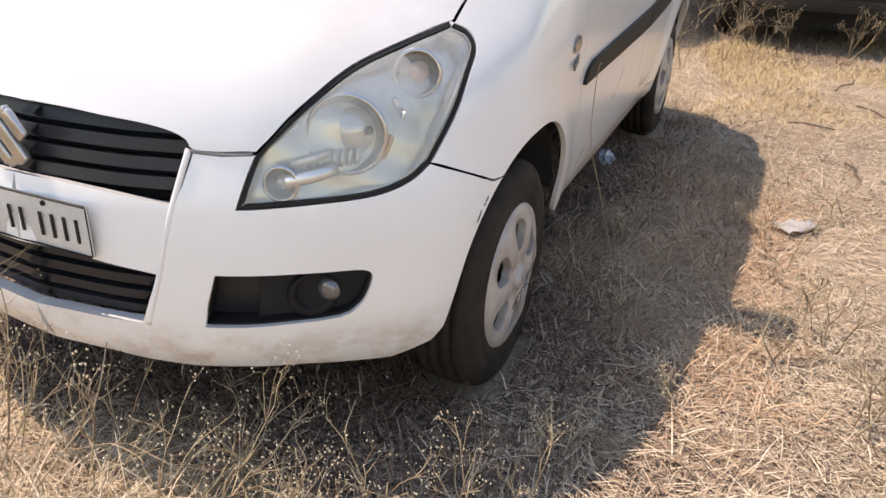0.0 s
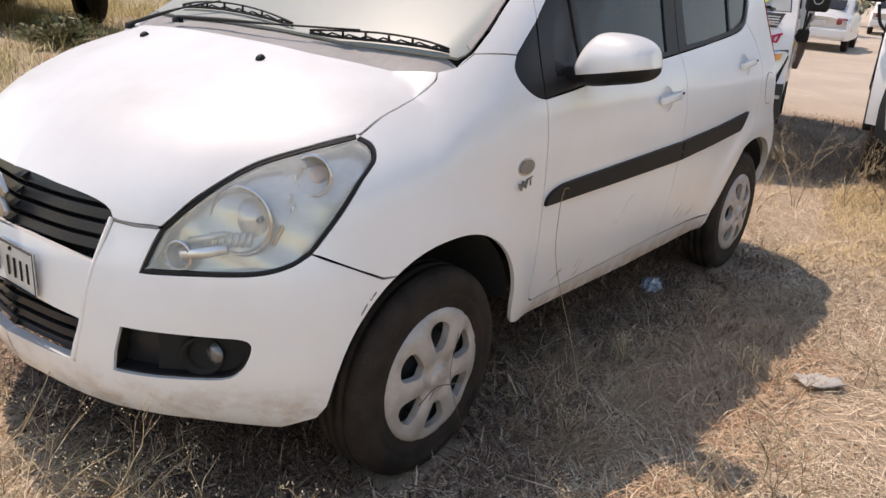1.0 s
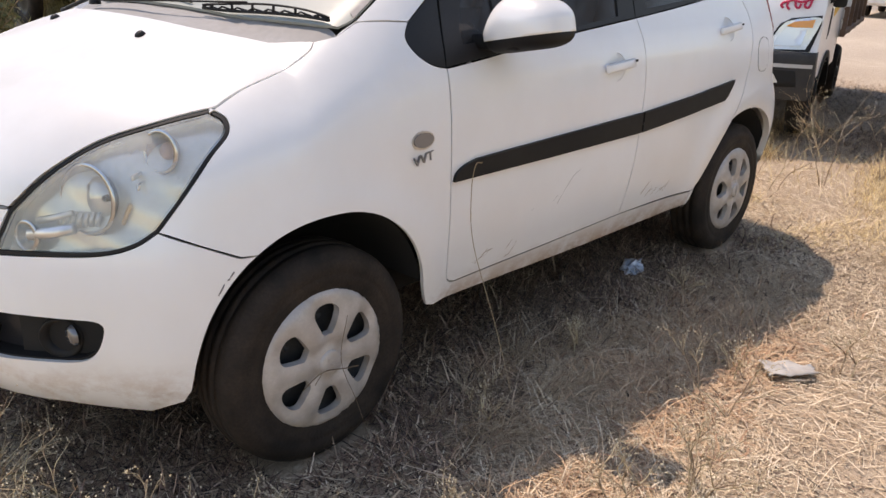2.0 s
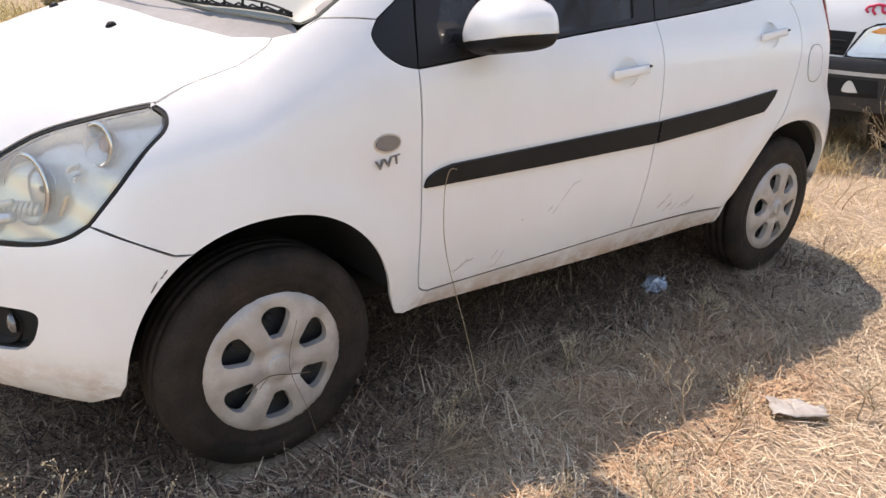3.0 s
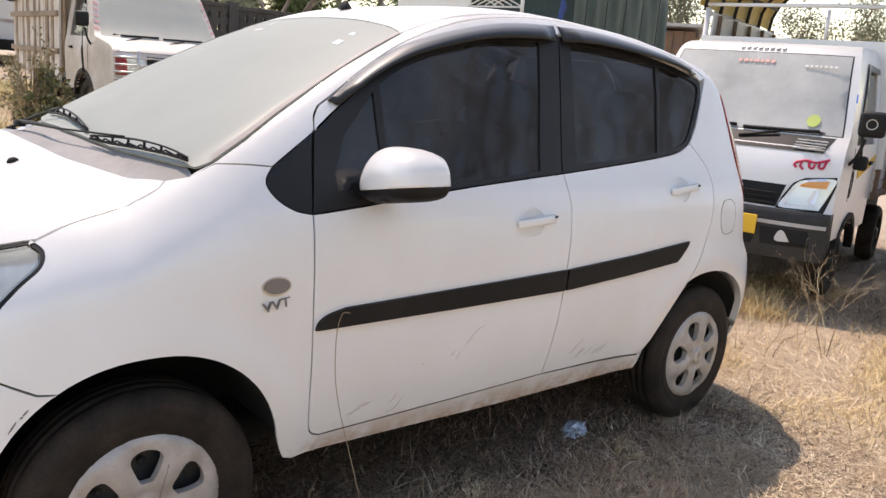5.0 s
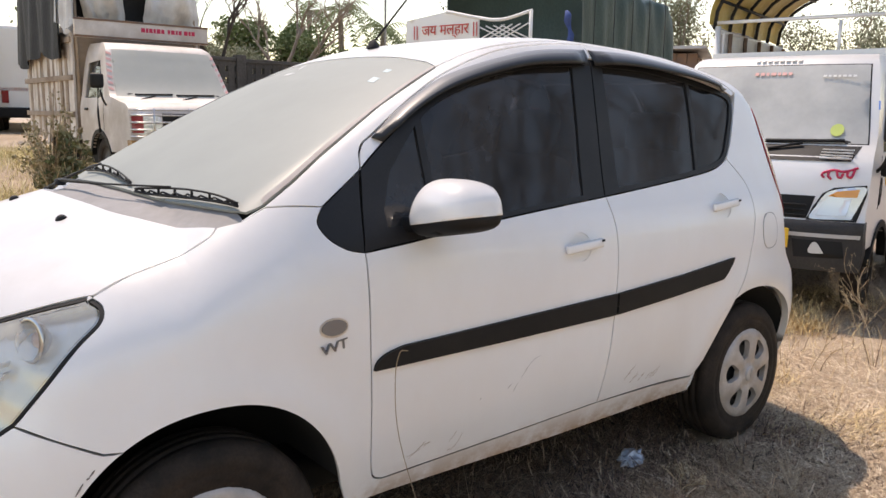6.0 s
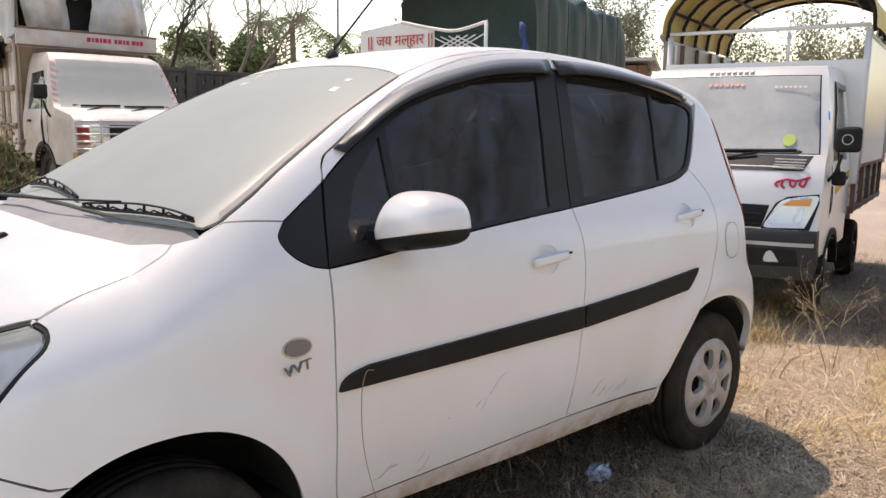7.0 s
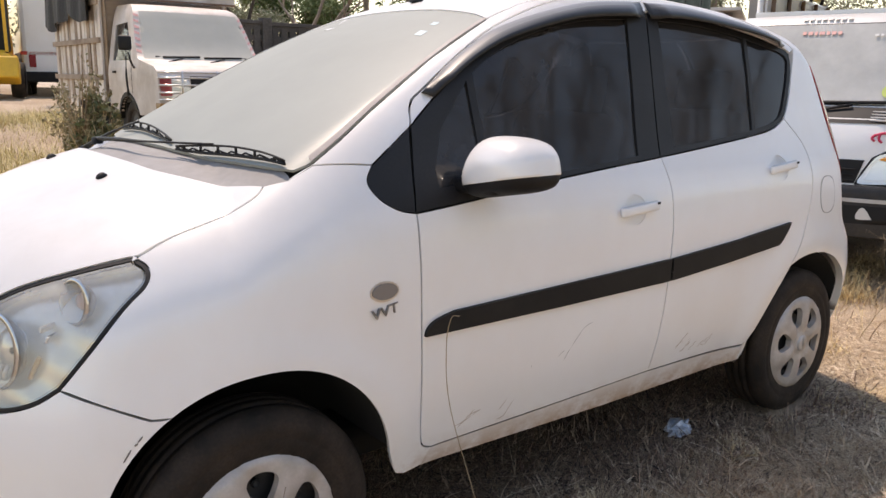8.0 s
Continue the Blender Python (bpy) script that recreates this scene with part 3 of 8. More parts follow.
B_SEAM = [(1.42, 1.088), (1.432, .992), (1.428, .85), (1.418, .70), (1.405, .55), (1.384, .384)]
HANDLES = ((1.25, .948, 3.5), (2.10, 1.028, 5.0))


def oval(x, z, a, b, n=20, power=2.0):
    return [(x + a * math.copysign(abs(math.cos(k * math.tau / n)) ** (2 / power), math.cos(k * math.tau / n)), z + b * math.copysign(abs(math.sin(k * math.tau / n)) ** (2 / power), math.sin(k * math.tau / n))) for k in range(n)]


def mirror_y(ob):
    """Turns a mesh over to the far side."""
    me = ob.data
    me.transform(Matrix.Diagonal((1, -1, 1, 1)))
    me.flip_normals()
    return ob


def sheet(loop, holes, height, thick, step=0.012):
    """A flat sheet in x, z within loop, with holes and turned edges; height(x, z) lifts it towards -y. Returns verts and faces."""
    from mathutils.geometry import delaunay_2d_cdt
    basis = np.eye(2)
    rims = [flat_loop(loop, basis, step, 0)] + [flat_loop(h, basis, step, 0) for h in holes]
    low, high = rims[0].min(0), rims[0].max(0)
    gx, gy = np.meshgrid(np.arange(low[0], high[0], step), np.arange(low[1], high[1], step * .87))
    gx[1::2] += step / 2
    g = np.stack([gx.ravel(), gy.ravel()], 1)
    keep = inside(rims[0], g)
    for r in rims:
        keep &= ~near_edge(r, g, step * .45)
    for r in rims[1:]:
        keep &= ~inside(r, g)
    pts, edges = [], []
    for r in rims:
        n = len(pts)
        pts += [tuple(v) for v in r]
        edges += [(n + i, n + (i + 1) % len(r)) for i in range(len(r))]
    pts += [tuple(v) for v in g[keep]]
    v2, _, tris, _, _, _ = delaunay_2d_cdt([Vector(v) for v in pts], edges, [], 0, 1e-6)
    v2, tris = np.array([tuple(v) for v in v2]), np.array([tuple(t) for t in tris])
    mid = v2[tris].mean(1)
    ok = inside(rims[0], mid)
    for r in rims[1:]:
        ok &= ~inside(r, mid)
    h = height(v2[:, 0], v2[:, 1])
    bm = bmesh.new()
    vs = [bm.verts.new((x, -y, z)) for (x, z), y in zip(v2, h)]
    for t in tris[ok]:
        bm.faces.new([vs[i] for i in t])
    bmesh.ops.delete(bm, geom=[v for v in bm.verts if not v.link_faces], context="VERTS")
    bmesh.ops.recalc_face_normals(bm, faces=bm.faces)
    if sum(f.normal.y for f in bm.faces) > 0:
        bmesh.ops.reverse_faces(bm, faces=bm.faces)
    rim = [e for e in bm.edges if e.is_boundary]
    ext = bmesh.ops.extrude_edge_only(bm, edges=rim)
    for v in ext["geom"]:
        if isinstance(v, bmesh.types.BMVert):
            v.co.y += thick
    for e in rim:
        e.smooth = False
    return bm


def build_wheel(name, at, turn, spin, parent):
    """One road wheel: tyre, steel rim, trim cover with six openings. The outer face looks along local -y."""
    wheel = group_root(name, "", "")
    wheel.parent = parent
    wheel.matrix_local = pose(*at, 0, 0, turn) @ pose(0, 0, 0, 0, spin, 0)
    wheel["label"] = "worn black tyre with a silver wheel cover"
    bm = bmesh.new()
    lathe(bm, [(.172, .05), (.172, -.055), (.182, -.072), (.190, -.076), (.200, -.078), (.212, -.082), (.226, -.084), (.232, -.082), (.236, -.084), (.252, -.084), (.268, -.081), (.272, -.078),
               (.284, -.072), (.293, -.062), (.297, -.050), (.297, -.034), (.289, -.033), (.289, -.028), (.299, -.027), (.300, -.005), (.291, -.004), (.291, .004), (.300, .005), (.299, .027), (.289, .028), (.289, .033),
               (.297, .034), (.297, .050), (.290, .064), (.270, .078), (.235, .083), (.20, .078), (.18, .07)], sides=72)
    part("tyre", bm, RUBBER, wheel)
    bm = bmesh.new()
    lathe(bm, [(.184, -.070), (.176, -.064), (.170, -.050), (.150, -.040), (.120, -.046), (.085, -.042), (.07, -.05), (.02, -.05), (.001, -.05)], sides=48)
    for k in range(12):
        a = k * math.tau / 12
        lathe(bm, [(.011, -.058), (.008, -.053), (.001, -.050)], pose(.118 * math.cos(a), .004, .118 * math.sin(a)), 10)
    part("steel_rim", bm, STEEL, wheel)

    def dome(x, z):
        r, a = np.hypot(x, z), np.arctan2(z, x)
        spoke = .5 + .5 * np.cos(6 * a)
        lift = .084 + .016 * np.clip(1 - ((r - .02) / .17) ** 2, -0.2, 1)
        lift += .011 * (spoke - .5) * np.clip((r - .03) / .05, 0, 1) * np.clip((.190 - r) / .03, 0, 1)
        lift -= .014 * np.clip((r - .183) / .011, 0, 1) ** 2
        return lift - .007 * np.exp(-((r - .050) / .010) ** 2)
    holes = []
    for k in range(6):
        a = k * math.tau / 6 + math.pi / 6
        outline = []
        for u, w in ((.074, .13), (.078, -.17), (.104, -.26), (.140, -.285), (.154, -.17), (.157, 0), (.154, .17), (.140, .285), (.104, .26), (.078, .17)):
            outline.append((u * math.cos(a + w), u * math.sin(a + w)))
        ring = flow([(x, 0, z) for x, z in outline[1:] + outline[1:2]], 3)[:-1]
        holes.append([(v.x, v.z) for v in ring])
    part("wheel_cover", sheet(oval(0, 0, .194, .194, 64), holes, dome, .022), SILVER, wheel, "silver plastic cover with six openings")
    bm = bmesh.new()
    lathe(bm, [(.034, -.088), (.033, -.104), (.028, -.107), (.001, -.108)], sides=28)
    cap = part("centre_cap", bm, SILVER, wheel)
    for k, (x, z) in enumerate(((-.004, .009), (.0, 0), (.004, -.009))):
        box_part("cap_mark", (.030, .003, .004), (x, -.109, z), SILVER, cap, (0, 30, 0), .0008)
    return wheel


def rain_visor(own, top, low, s):
    """A curved strip that stands proud of the door frame, from its stuck upper edge out to a free lower edge."""
    def even(line, n):
        d = np.concatenate([[0], np.cumsum([(q - p).length for p, q in zip(line, line[1:])])])
        pts = np.array([tuple(p) for p in line])
        return np.stack([np.interp(np.linspace(0, d[-1], n), d, pts[:, k]) for k in range(3)], 1)
    n, across = 40, ((0, .002), (.02, .012), (.16, .022), (.30, .029), (.32, .031), (.65, .035), (1.0, .037), (1.0, .031), (.6, .026), (.2, .012))
    a, b = even(top, n), even(low[::-1] if (low[0] - top[0]).length > (low[-1] - top[0]).length else low, n)
    ends = np.clip(np.minimum(np.arange(n), np.arange(n)[::-1]) / 3, .25, 1)[:, None]
    rows = [a + (b - a) * v + np.array([0, -.95, .15]) * out * ends for v, out in across]
    verts = np.stack(rows, 1).reshape(-1, 3)
    m = len(across)
    faces = [(i * m + j, (i + 1) * m + j, (i + 1) * m + j + 1, i * m + j + 1) for i in range(n - 1) for j in range(m - 1)]
    faces += [[i * m + j for j in (range(m) if i else range(m - 1, -1, -1))] for i in (0, n - 1)]
    if s > 0:
        verts = verts * (1, -1, 1)
    bm = bmesh.new()
    vs = [bm.verts.new(v) for v in verts]
    for f in faces:
        bm.faces.new([vs[k] for k in f])
    bmesh.ops.recalc_face_normals(bm, faces=bm.faces)
    if sum(f.normal.y * s for f in bm.faces if abs(f.calc_center_median().y) > .6) < 0:
        bmesh.ops.reverse_faces(bm, faces=bm.faces)
    for k, v in enumerate(vs):
        if k % m == 3 and k + m < len(vs):
            e = bm.edges.get((v, vs[k + m]))
            if e:
                e.smooth = False
    part("rain_visor", bm, VISOR, own, "smoked plastic rain visor, its top toned pale by dust and sky")


def build_car():
    car = group_root("hatchback", "dusty white five-door hatchback parked on dry grass", "car")
    front_loop = on_side(arch(0, .352, .392, 0, 122))
    for s in (-1, 1):
        # headlamp: seal, lens, and the bowls behind it
        lamp = flow(L_LAMP_TOP) + flow(L_LAMP_FRONT, 3)[1:] + flow(L_LAMP_LOW)[1:] + flow(L_LAMP_REAR)[1:-1]
        way = (1, .75, -.3)
        unit = panel("headlamp", lamp, way, LENS, car, "hazy clear lens", gap=.0115, side=s, depth=.001, thick=.006)
        panel("seal", lamp, way, PLASTIC, unit, side=s, depth=.003, thick=.014, ring=.008, gap=.0005)
        panel("housing_wall", lamp, way, LAMP_BODY, unit, gap=.004, side=s, depth=.012, thick=.05, ring=.006)
        panel("housing", lamp, way, LAMP_BODY, unit, gap=.004, side=s, depth=.045, thick=.0, step=.012, facet=True,
              shape=lambda p: np.array([.0015, .0015, 0]) * (np.sin(p[:, 2:3] * 60 + 40 * p[:, 0:1]) + np.sin(p[:, 0:1] * 50 - 30 * p[:, 2:3] + 1)))
        for (x, y, z), r, deep, mat, what in (((-.460, -.588, .769), .074, .05, BOWL, "main_reflector"), ((-.326, -.672, .869), .043, .04, BOWL, "indicator_bowl"), ((-.567, -.506, .690), .030, .03, BOWL, "side_lamp_bowl")):
            bm = bmesh.new()
            lathe(bm, [(r + .006, -.002), (r, -.008), (r * .97, 0), (r * .8, deep * .55), (r * .45, deep * .9), (.004, deep)], sides=40)
            m = look((x, y, z), (x + 1, y + .35, z - .12)) @ pose(0, 0, 0, 90, 0, 0) @ pose(0, 0, 0, 180, 0, 0)
            o = part(what, bm, mat, unit)
            o.data.transform(m)
            if s > 0:
                mirror_y(o)
            bm = bmesh.new()
            q = r * (.70 if r > .05 else .50)
            lathe(bm, [(.001, deep * .15), (q * .6, deep * .22), (q * .9, deep * .45), (q, deep * .8)], sides=28)
            o = part("bulb" if r < .05 else "bulb_shield", bm, AMBER_BULB if what == "indicator_bowl" else LAMP_GLASS, unit)
            o.data.transform(m)
            if s > 0:
                mirror_y(o)
        # wing, doors, side
        fender = (flow(L_HOOD_SIDE) + on_top([(.14, -.70)]) + on_side([(.203, 1.120), (.335, 1.118)]) + flow(on_side(TRIM_FRONT[::-1]))[1:] + flow(on_side(DOOR_FRONT))[1:]
                  + on_side([(.46, .322), (.40, .318), (.372, .327), (.360, .350)]) + front_loop[3:] + flow(L_SEAM)[1:] + flow(L_LAMP_REAR)[1:])
        wing = panel("front_fender", fender, (.2, 1, -.5), PAINT, car, side=s)
        panel("indicator_repeater", on_side(oval(.318, .826, .036, .020)), SIDE_WAY, REPEATER, wing, "clear oval side lamp", depth=-.006, thick=.008, step=.01, gap=0, side=s, shape=lambda p: -.5 * np.array([0, 1, 0]) * np.maximum(.006 - 6 * ((p[:, 0:1] - .318) ** 2 + (2 * (p[:, 2:3] - .826)) ** 2), 0))
        panel("lamp_rim", on_side(oval(.318, .826, .041, .025)), SIDE_WAY, CHROME_DULL, wing, depth=-.003, thick=.005, step=.012, gap=0, side=s, ring=.0045)
        front_door = flow(on_side(DOOR_FRONT)) + flow(on_side([(.484, .37), (.9, .375), (1.384, .384)]))[1:] + flow(on_side(B_SEAM[::-1]))[1:] + flow(on_side(BELT[3:]))[1:]
        rear_door = (flow(on_side(B_SEAM)) + flow(on_side([(1.384, .384), (1.7, .38), (1.93, .372)]))[1:] + flow(on_side([(1.93, .372), (1.99, .42), (2.12, .60)]))[1:]
                     + flow(on_side(REAR_SEAM[::-1]))[1:] + flow(on_side([(2.21, 1.195), (2.12, 1.160), (1.99, 1.140), (1.7, 1.112), (1.42, 1.088)]))[1:])
        doors = []
        for name, loop, (hx, hz, ha) in (("front_door", front_door, HANDLES[0]), ("rear_door", rear_door, HANDLES[1])):
            cup = on_side(oval(hx - .005, hz - .008, .052, .046))
            d = panel(name, loop, SIDE_WAY, PAINT, car, side=s, holes=[cup], gap=.0025)
            panel("handle_cup", cup, SIDE_WAY, PAINT, d, gap=-.0002, thick=.0, step=.012, side=s, shape=lambda p, x=hx - .005, z=hz - .008: np.array([0, .022, 0]) * np.clip(1 - ((p[:, 0:1] - x) / .054) ** 2 - ((p[:, 2:3] - z) / .048) ** 2, 0, 1))
            bm = bmesh.new()
            box(bm, (.172, .016, .030), (0, 0, 0), bevel=.0075, segments=3)
            for v in bm.verts:
                v.co.y += 1.6 * v.co.x ** 2
                v.co.z -= .35 * v.co.x ** 2
            base = on_side([(hx, hz)])[0]
            h = part("door_handle", bm, PAINT, d)
            h.data.transform(pose(hx, base.y - .026, hz, -8, -ha, 0))
            bm = box(bmesh.new(), (.012, .004, .008), (hx + .074, base.y - .028, hz + .010), bevel=.001)
            k = part("key_slot", bm, PLASTIC, d)
            if s > 0:
                mirror_y(h), mirror_y(k)
            doors.append(d)
        # fine scratches, chips, and streaks of dried mud brushed on by the grass
        rng = random.Random(12)
        marks_ = [([(1.02, .600), (1.04, .611), (1.065, .617)], SCUTTLE, "scratch", doors[0]), ([(.93, .535), (.94, .543), (.952, .549)], SCUTTLE, "scratch", doors[0]), ([(.985, .560), (1.02, .598)], SCUTTLE, "scratch", doors[0]), ([(.955, .520), (.975, .548)], SCUTTLE, "scratch", doors[0]), ([(.82, .525), (.826, .53)], SCUTTLE, "scratch", doors[0])]
        for k in range(15):
            front = k < 6
            x = rng.uniform(.47, .74) if front else rng.uniform(1.50, 1.90)
            z = rng.uniform(.385, .45) if front else rng.uniform(.395, .455)
            dx = rng.uniform(.02, .06)
            marks_.append(([(x, z), (x + dx * .5, z + dx * rng.uniform(.1, .5)), (x + dx, z + dx * rng.uniform(.2, 1.2))], MUD, "mud_streak", doors[0] if front else doors[1]))
        for pts in ([(-.262, .598), (-.252, .610)], [(-.268, .592), (-.262, .596)], [(-.29, .56), (-.275, .585)]):
            marks_.append((pts, SCUTTLE, "paint_chip", wing))
        for pts, mat, what, own in marks_:
            line = flow(on_side(pts), 4)
            thick = {"scratch": .0006, "mud_streak": .0006, "paint_chip": .0022}[what]
            o = part(what, tube(bmesh.new(), [q + Vector((0, -.0002, 0)) for q in line], [thick * (.3 + .7 * math.sin(math.pi * (k + .5) / len(line))) for k in range(len(line))], 4), mat, own)
            if s > 0:
                mirror_y(o)
        # rubbing strips
        strip_f = flow(on_side([(.436, .690), (.445, .712), (.475, .730), (.53, .742)]), 4) + on_side([(.9, .751), (1.418, .764), (1.414, .692), (.9, .689)])
        strip_r = on_side([(1.428, .764), (1.8, .785), (2.14, .814), (2.125, .790), (2.09, .755), (2.065, .736), (1.75, .711), (1.424, .692)])
        panel("rubbing_strip", strip_f, SIDE_WAY, PLASTIC, doors[0], "black plastic strip", depth=-.011, thick=.013, gap=.0, side=s, step=.02)
        panel("rubbing_strip", strip_r, SIDE_WAY, PLASTIC, doors[1], "black plastic strip", depth=-.011, thick=.013, gap=.0, side=s, step=.02)
        # windows
        g_front = flow(on_side([(.700, 1.055), (.703, 1.2), (.705, 1.340)]), 3) + flow(on_side([(.705, 1.340), (.80, 1.395), (.98, 1.462), (1.2, 1.505), (1.395, 1.520)]), 4)[1:] + on_side([(1.36, 1.31), (1.315, 1.098), (.98, 1.070)])
        g_small = on_side([(.520, 1.055), (.520, 1.10), (.565, 1.20), (.68, 1.320), (.678, 1.062)])
        g_rear = flow(on_side([(1.505, 1.116), (1.53, 1.31), (1.555, 1.525)]), 3) + flow(on_side([(1.555, 1.525), (1.8, 1.518), (2.045, 1.488)]), 4)[1:] + on_side([(2.03, 1.36), (1.985, 1.158), (1.75, 1.134)])
        g_quarter = on_side([(2.005, 1.163), (2.05, 1.36), (2.065, 1.486)]) + flow(on_side([(2.065, 1.486), (2.2, 1.461), (2.318, 1.430), (2.31, 1.37), (2.25, 1.275), (2.19, 1.205), (2.10, 1.175)]), 4)[1:]
        ff = panel("front_window_frame", flow(on_side(BELT[3:])) + flow(on_side(ROOF_LINE[:7])) + on_side([(1.46, 1.3)]), SIDE_WAY, TRIM, doors[0], "black window frame", side=s, depth=.004, holes=[g_front, g_small], gap=.003)
        rf = panel("rear_window_frame", flow(on_side(ROOF_LINE[6:])) + flow(on_side(WINDOW_REAR))[1:] + flow(on_side(BELT[:4]))[1:] + on_side([(1.46, 1.3)]), SIDE_WAY, TRIM, doors[1], "black window frame", side=s, depth=.004, holes=[g_rear, g_quarter], gap=.003)
        for loop, own in ((g_front, doors[0]), (g_small, doors[0]), (g_rear, doors[1]), (g_quarter, doors[1])):
            panel("window_pane", loop, SIDE_WAY, GLASS_DARK, own, "dark tinted glass", side=s, depth=.010, gap=-.006, thick=.003, step=.05)
        panel("fender_trim", flow(on_side(TRIM_FRONT)) + on_side([(.466, 1.203)]), SIDE_WAY, TRIM, wing, "black plastic triangle", side=s, depth=.003)
        panel("upper_door_frame", flow(on_side(GAP_LINE[:9])) + flow(on_side(ROOF_LINE[6::-1])), SIDE_WAY, PAINT, doors[0], side=s, gap=.0035)
        panel("upper_door_frame", flow(on_side(GAP_LINE[8:])) + flow(on_side(ROOF_LINE[:5:-1])), SIDE_WAY, PAINT, doors[1], side=s, gap=.0035)
        visors = ((doors[0], [(.530, 1.286), (.640, 1.362), (.752, 1.424), (.855, 1.470), (1.038, 1.523), (1.245, 1.563), (1.485, 1.580)], [(1.475, 1.524), (1.26, 1.514), (1.078, 1.490), (.82, 1.423), (.653, 1.344), (.556, 1.274)]),
                  (doors[1], [(1.503, 1.580), (1.761, 1.575), (2.113, 1.532), (2.325, 1.472)], [(2.283, 1.459), (2.088, 1.497), (1.731, 1.526), (1.507, 1.525)]))
        for own, top, low in visors:
            rain_visor(own, flow(on_side(top), 6), flow(on_side(low), 6), s)
        frame_loop = (on_top([(.14, -.70)]) + on_top([(.204, -.698), (.288, -.686), (.376, -.664), (.609, -.606), (.87, -.545), (1.0, -.530), (1.5, -.522), (2.1, -.508), (2.42, -.49)])
                      + on_side([(2.47, 1.43), (2.50, 1.40), (2.53, 1.2), (2.56, 1.03), (2.64, .80), (2.70, .62)]) + on_side(arch(2.325, .385, .375, 8, 180))
                      + on_side([(1.95, .39), (1.99, .42)]) + flow(on_side(REAR_SEAM[::-1])) + flow(on_side([WINDOW_REAR[3], WINDOW_REAR[2], WINDOW_REAR[1], GAP_LINE[-1]]))[1:] + flow(on_side(GAP_LINE[::-1]))[1:] + on_side([(.466, 1.203), (.335, 1.118), (.203, 1.120)]))
        quarter = panel("side_frame", frame_loop, (0, 1, -.6), PAINT, car, side=s, thick=.03)
        if s < 0:
            flap = panel("fuel_flap", on_side(oval(2.425, .90, .058, .072, power=2.6)), SIDE_WAY, PAINT, quarter, side=s, depth=-.002, thick=.004, step=.02)
            panel("flap_seam", on_side(oval(2.425, .90, .0602, .0742, power=2.6)), SIDE_WAY, SCUTTLE, flap, side=s, depth=-.0008, thick=.002, step=.02, gap=0, ring=.0022)
        panel("sill", on_side([(.46, .318), (.47, .368)]) + on_side([(.9, .373), (1.385, .383), (1.7, .376), (1.93, .368), (1.95, .385), (1.95, .30), (1.2, .30)]), SIDE_WAY, PAINT_LOW, car, side=s, depth=.006)
        lamp_rear = on_side([(2.505, 1.40), (2.535, 1.2), (2.562, 1.04), (2.66, .82)]) + [Vector(v) for v in snap([(2.74, -.62, .85), (2.70, -.64, 1.02), (2.66, -.62, 1.2), (2.60, -.58, 1.40)])]
        panel("tail_lamp", lamp_rear, (-.8, 1, 0), RED_LENS, car, "tall red tail lamp", side=s, depth=-.003)
        # wheel wells
        for x, a, b in ((0, .37, .40), (2.325, .389, .379)):
            bm = bmesh.new()
            rings = []
            line = arch(x, a - .004, b - .004, 14, 168, 30)
            skin_y = [max(v.y, -.82) for v in on_side(line)]
            for inner in (.028, .32):
                rings.append([bm.verts.new((px, -s * (y + inner), pz)) for (px, pz), y in zip(line, skin_y)])
            for p, q in zip(rings, rings[1:]):
                for k in range(len(p) - 1):
                    bm.faces.new((p[k], p[k + 1], q[k + 1], q[k]))
            bm.faces.new(rings[-1])
            part("wheel_well", bm, GAP, car)
        build_wheel("front_wheel", (0, s * .722, .293), 0 if s < 0 else 180, 0, car)
        build_wheel("rear_wheel", (2.36, s * .722, .293), 0 if s < 0 else 180, 40, car)
        # door mirror
        c = Vector((.645, -.896, 1.100))
        for piece, mat in (("mirror_shell", PAINT), ("mirror_base", PLASTIC)):
            bm = bmesh.new()
            bmesh.ops.create_uvsphere(bm, u_segments=40, v_segments=28, radius=1)
            for v in bm.verts:
                x, y, z = v.co
                up = z > 0
                n = (abs(x) ** 2.6 + abs(y) ** 3.6 + abs(z) ** (2.3 if up else 3.4)) ** (-1 / 2.8)
                x, y, z = x * n, y * n, z * n
                x = min(x, .55)
                if up and y > 0:
                    y *= 1 - .42 * z
                v.co = Vector((x * .092 * (1 - .12 * y) + .05 * -y * .35, y * .112, z * (.094 - .026 * max(.35 - y, 0) / 1.35) if up else z * .060))
            cut = -.022
            bmesh.ops.bisect_plane(bm, geom=bm.verts[:] + bm.edges[:] + bm.faces[:], plane_co=(0, 0, cut), plane_no=(0, 0, 1), clear_outer=piece == "mirror_base", clear_inner=piece == "mirror_shell")
            if piece == "mirror_base":
                for v in bm.verts:
                    v.co = Vector((v.co.x * .985, v.co.y * .985, v.co.z))
                    if abs(v.co.z - cut) < 1e-4:
                        v.co.z += .001
            rim = [e for e in bm.edges if e.is_boundary]
            bmesh.ops.holes_fill(bm, edges=rim, sides=0)
            o = part(piece, bm, mat, doors[0], "white mirror housing" if mat == PAINT else "black mirror underside")
            o.data.transform(Matrix.Translation(c) @ pose(0, 0, 0, -11, 0, 0))
            if s > 0:
                mirror_y(o)
        bm = bmesh.new()
        box(bm, (.125, .215, .042), (.632, -.815, 1.060), (-3, 0, 0), .014, 3)
        o = part("mirror_arm", bm, PLASTIC, doors[0])
        bm = box(bmesh.new(), (.006, .165, .100), (.697, -.905, 1.105), (-11, 0, 0), .003)
        q = part("mirror_glass", bm, CHROME, doors[0])
        if s > 0:
            mirror_y(o), mirror_y(q)
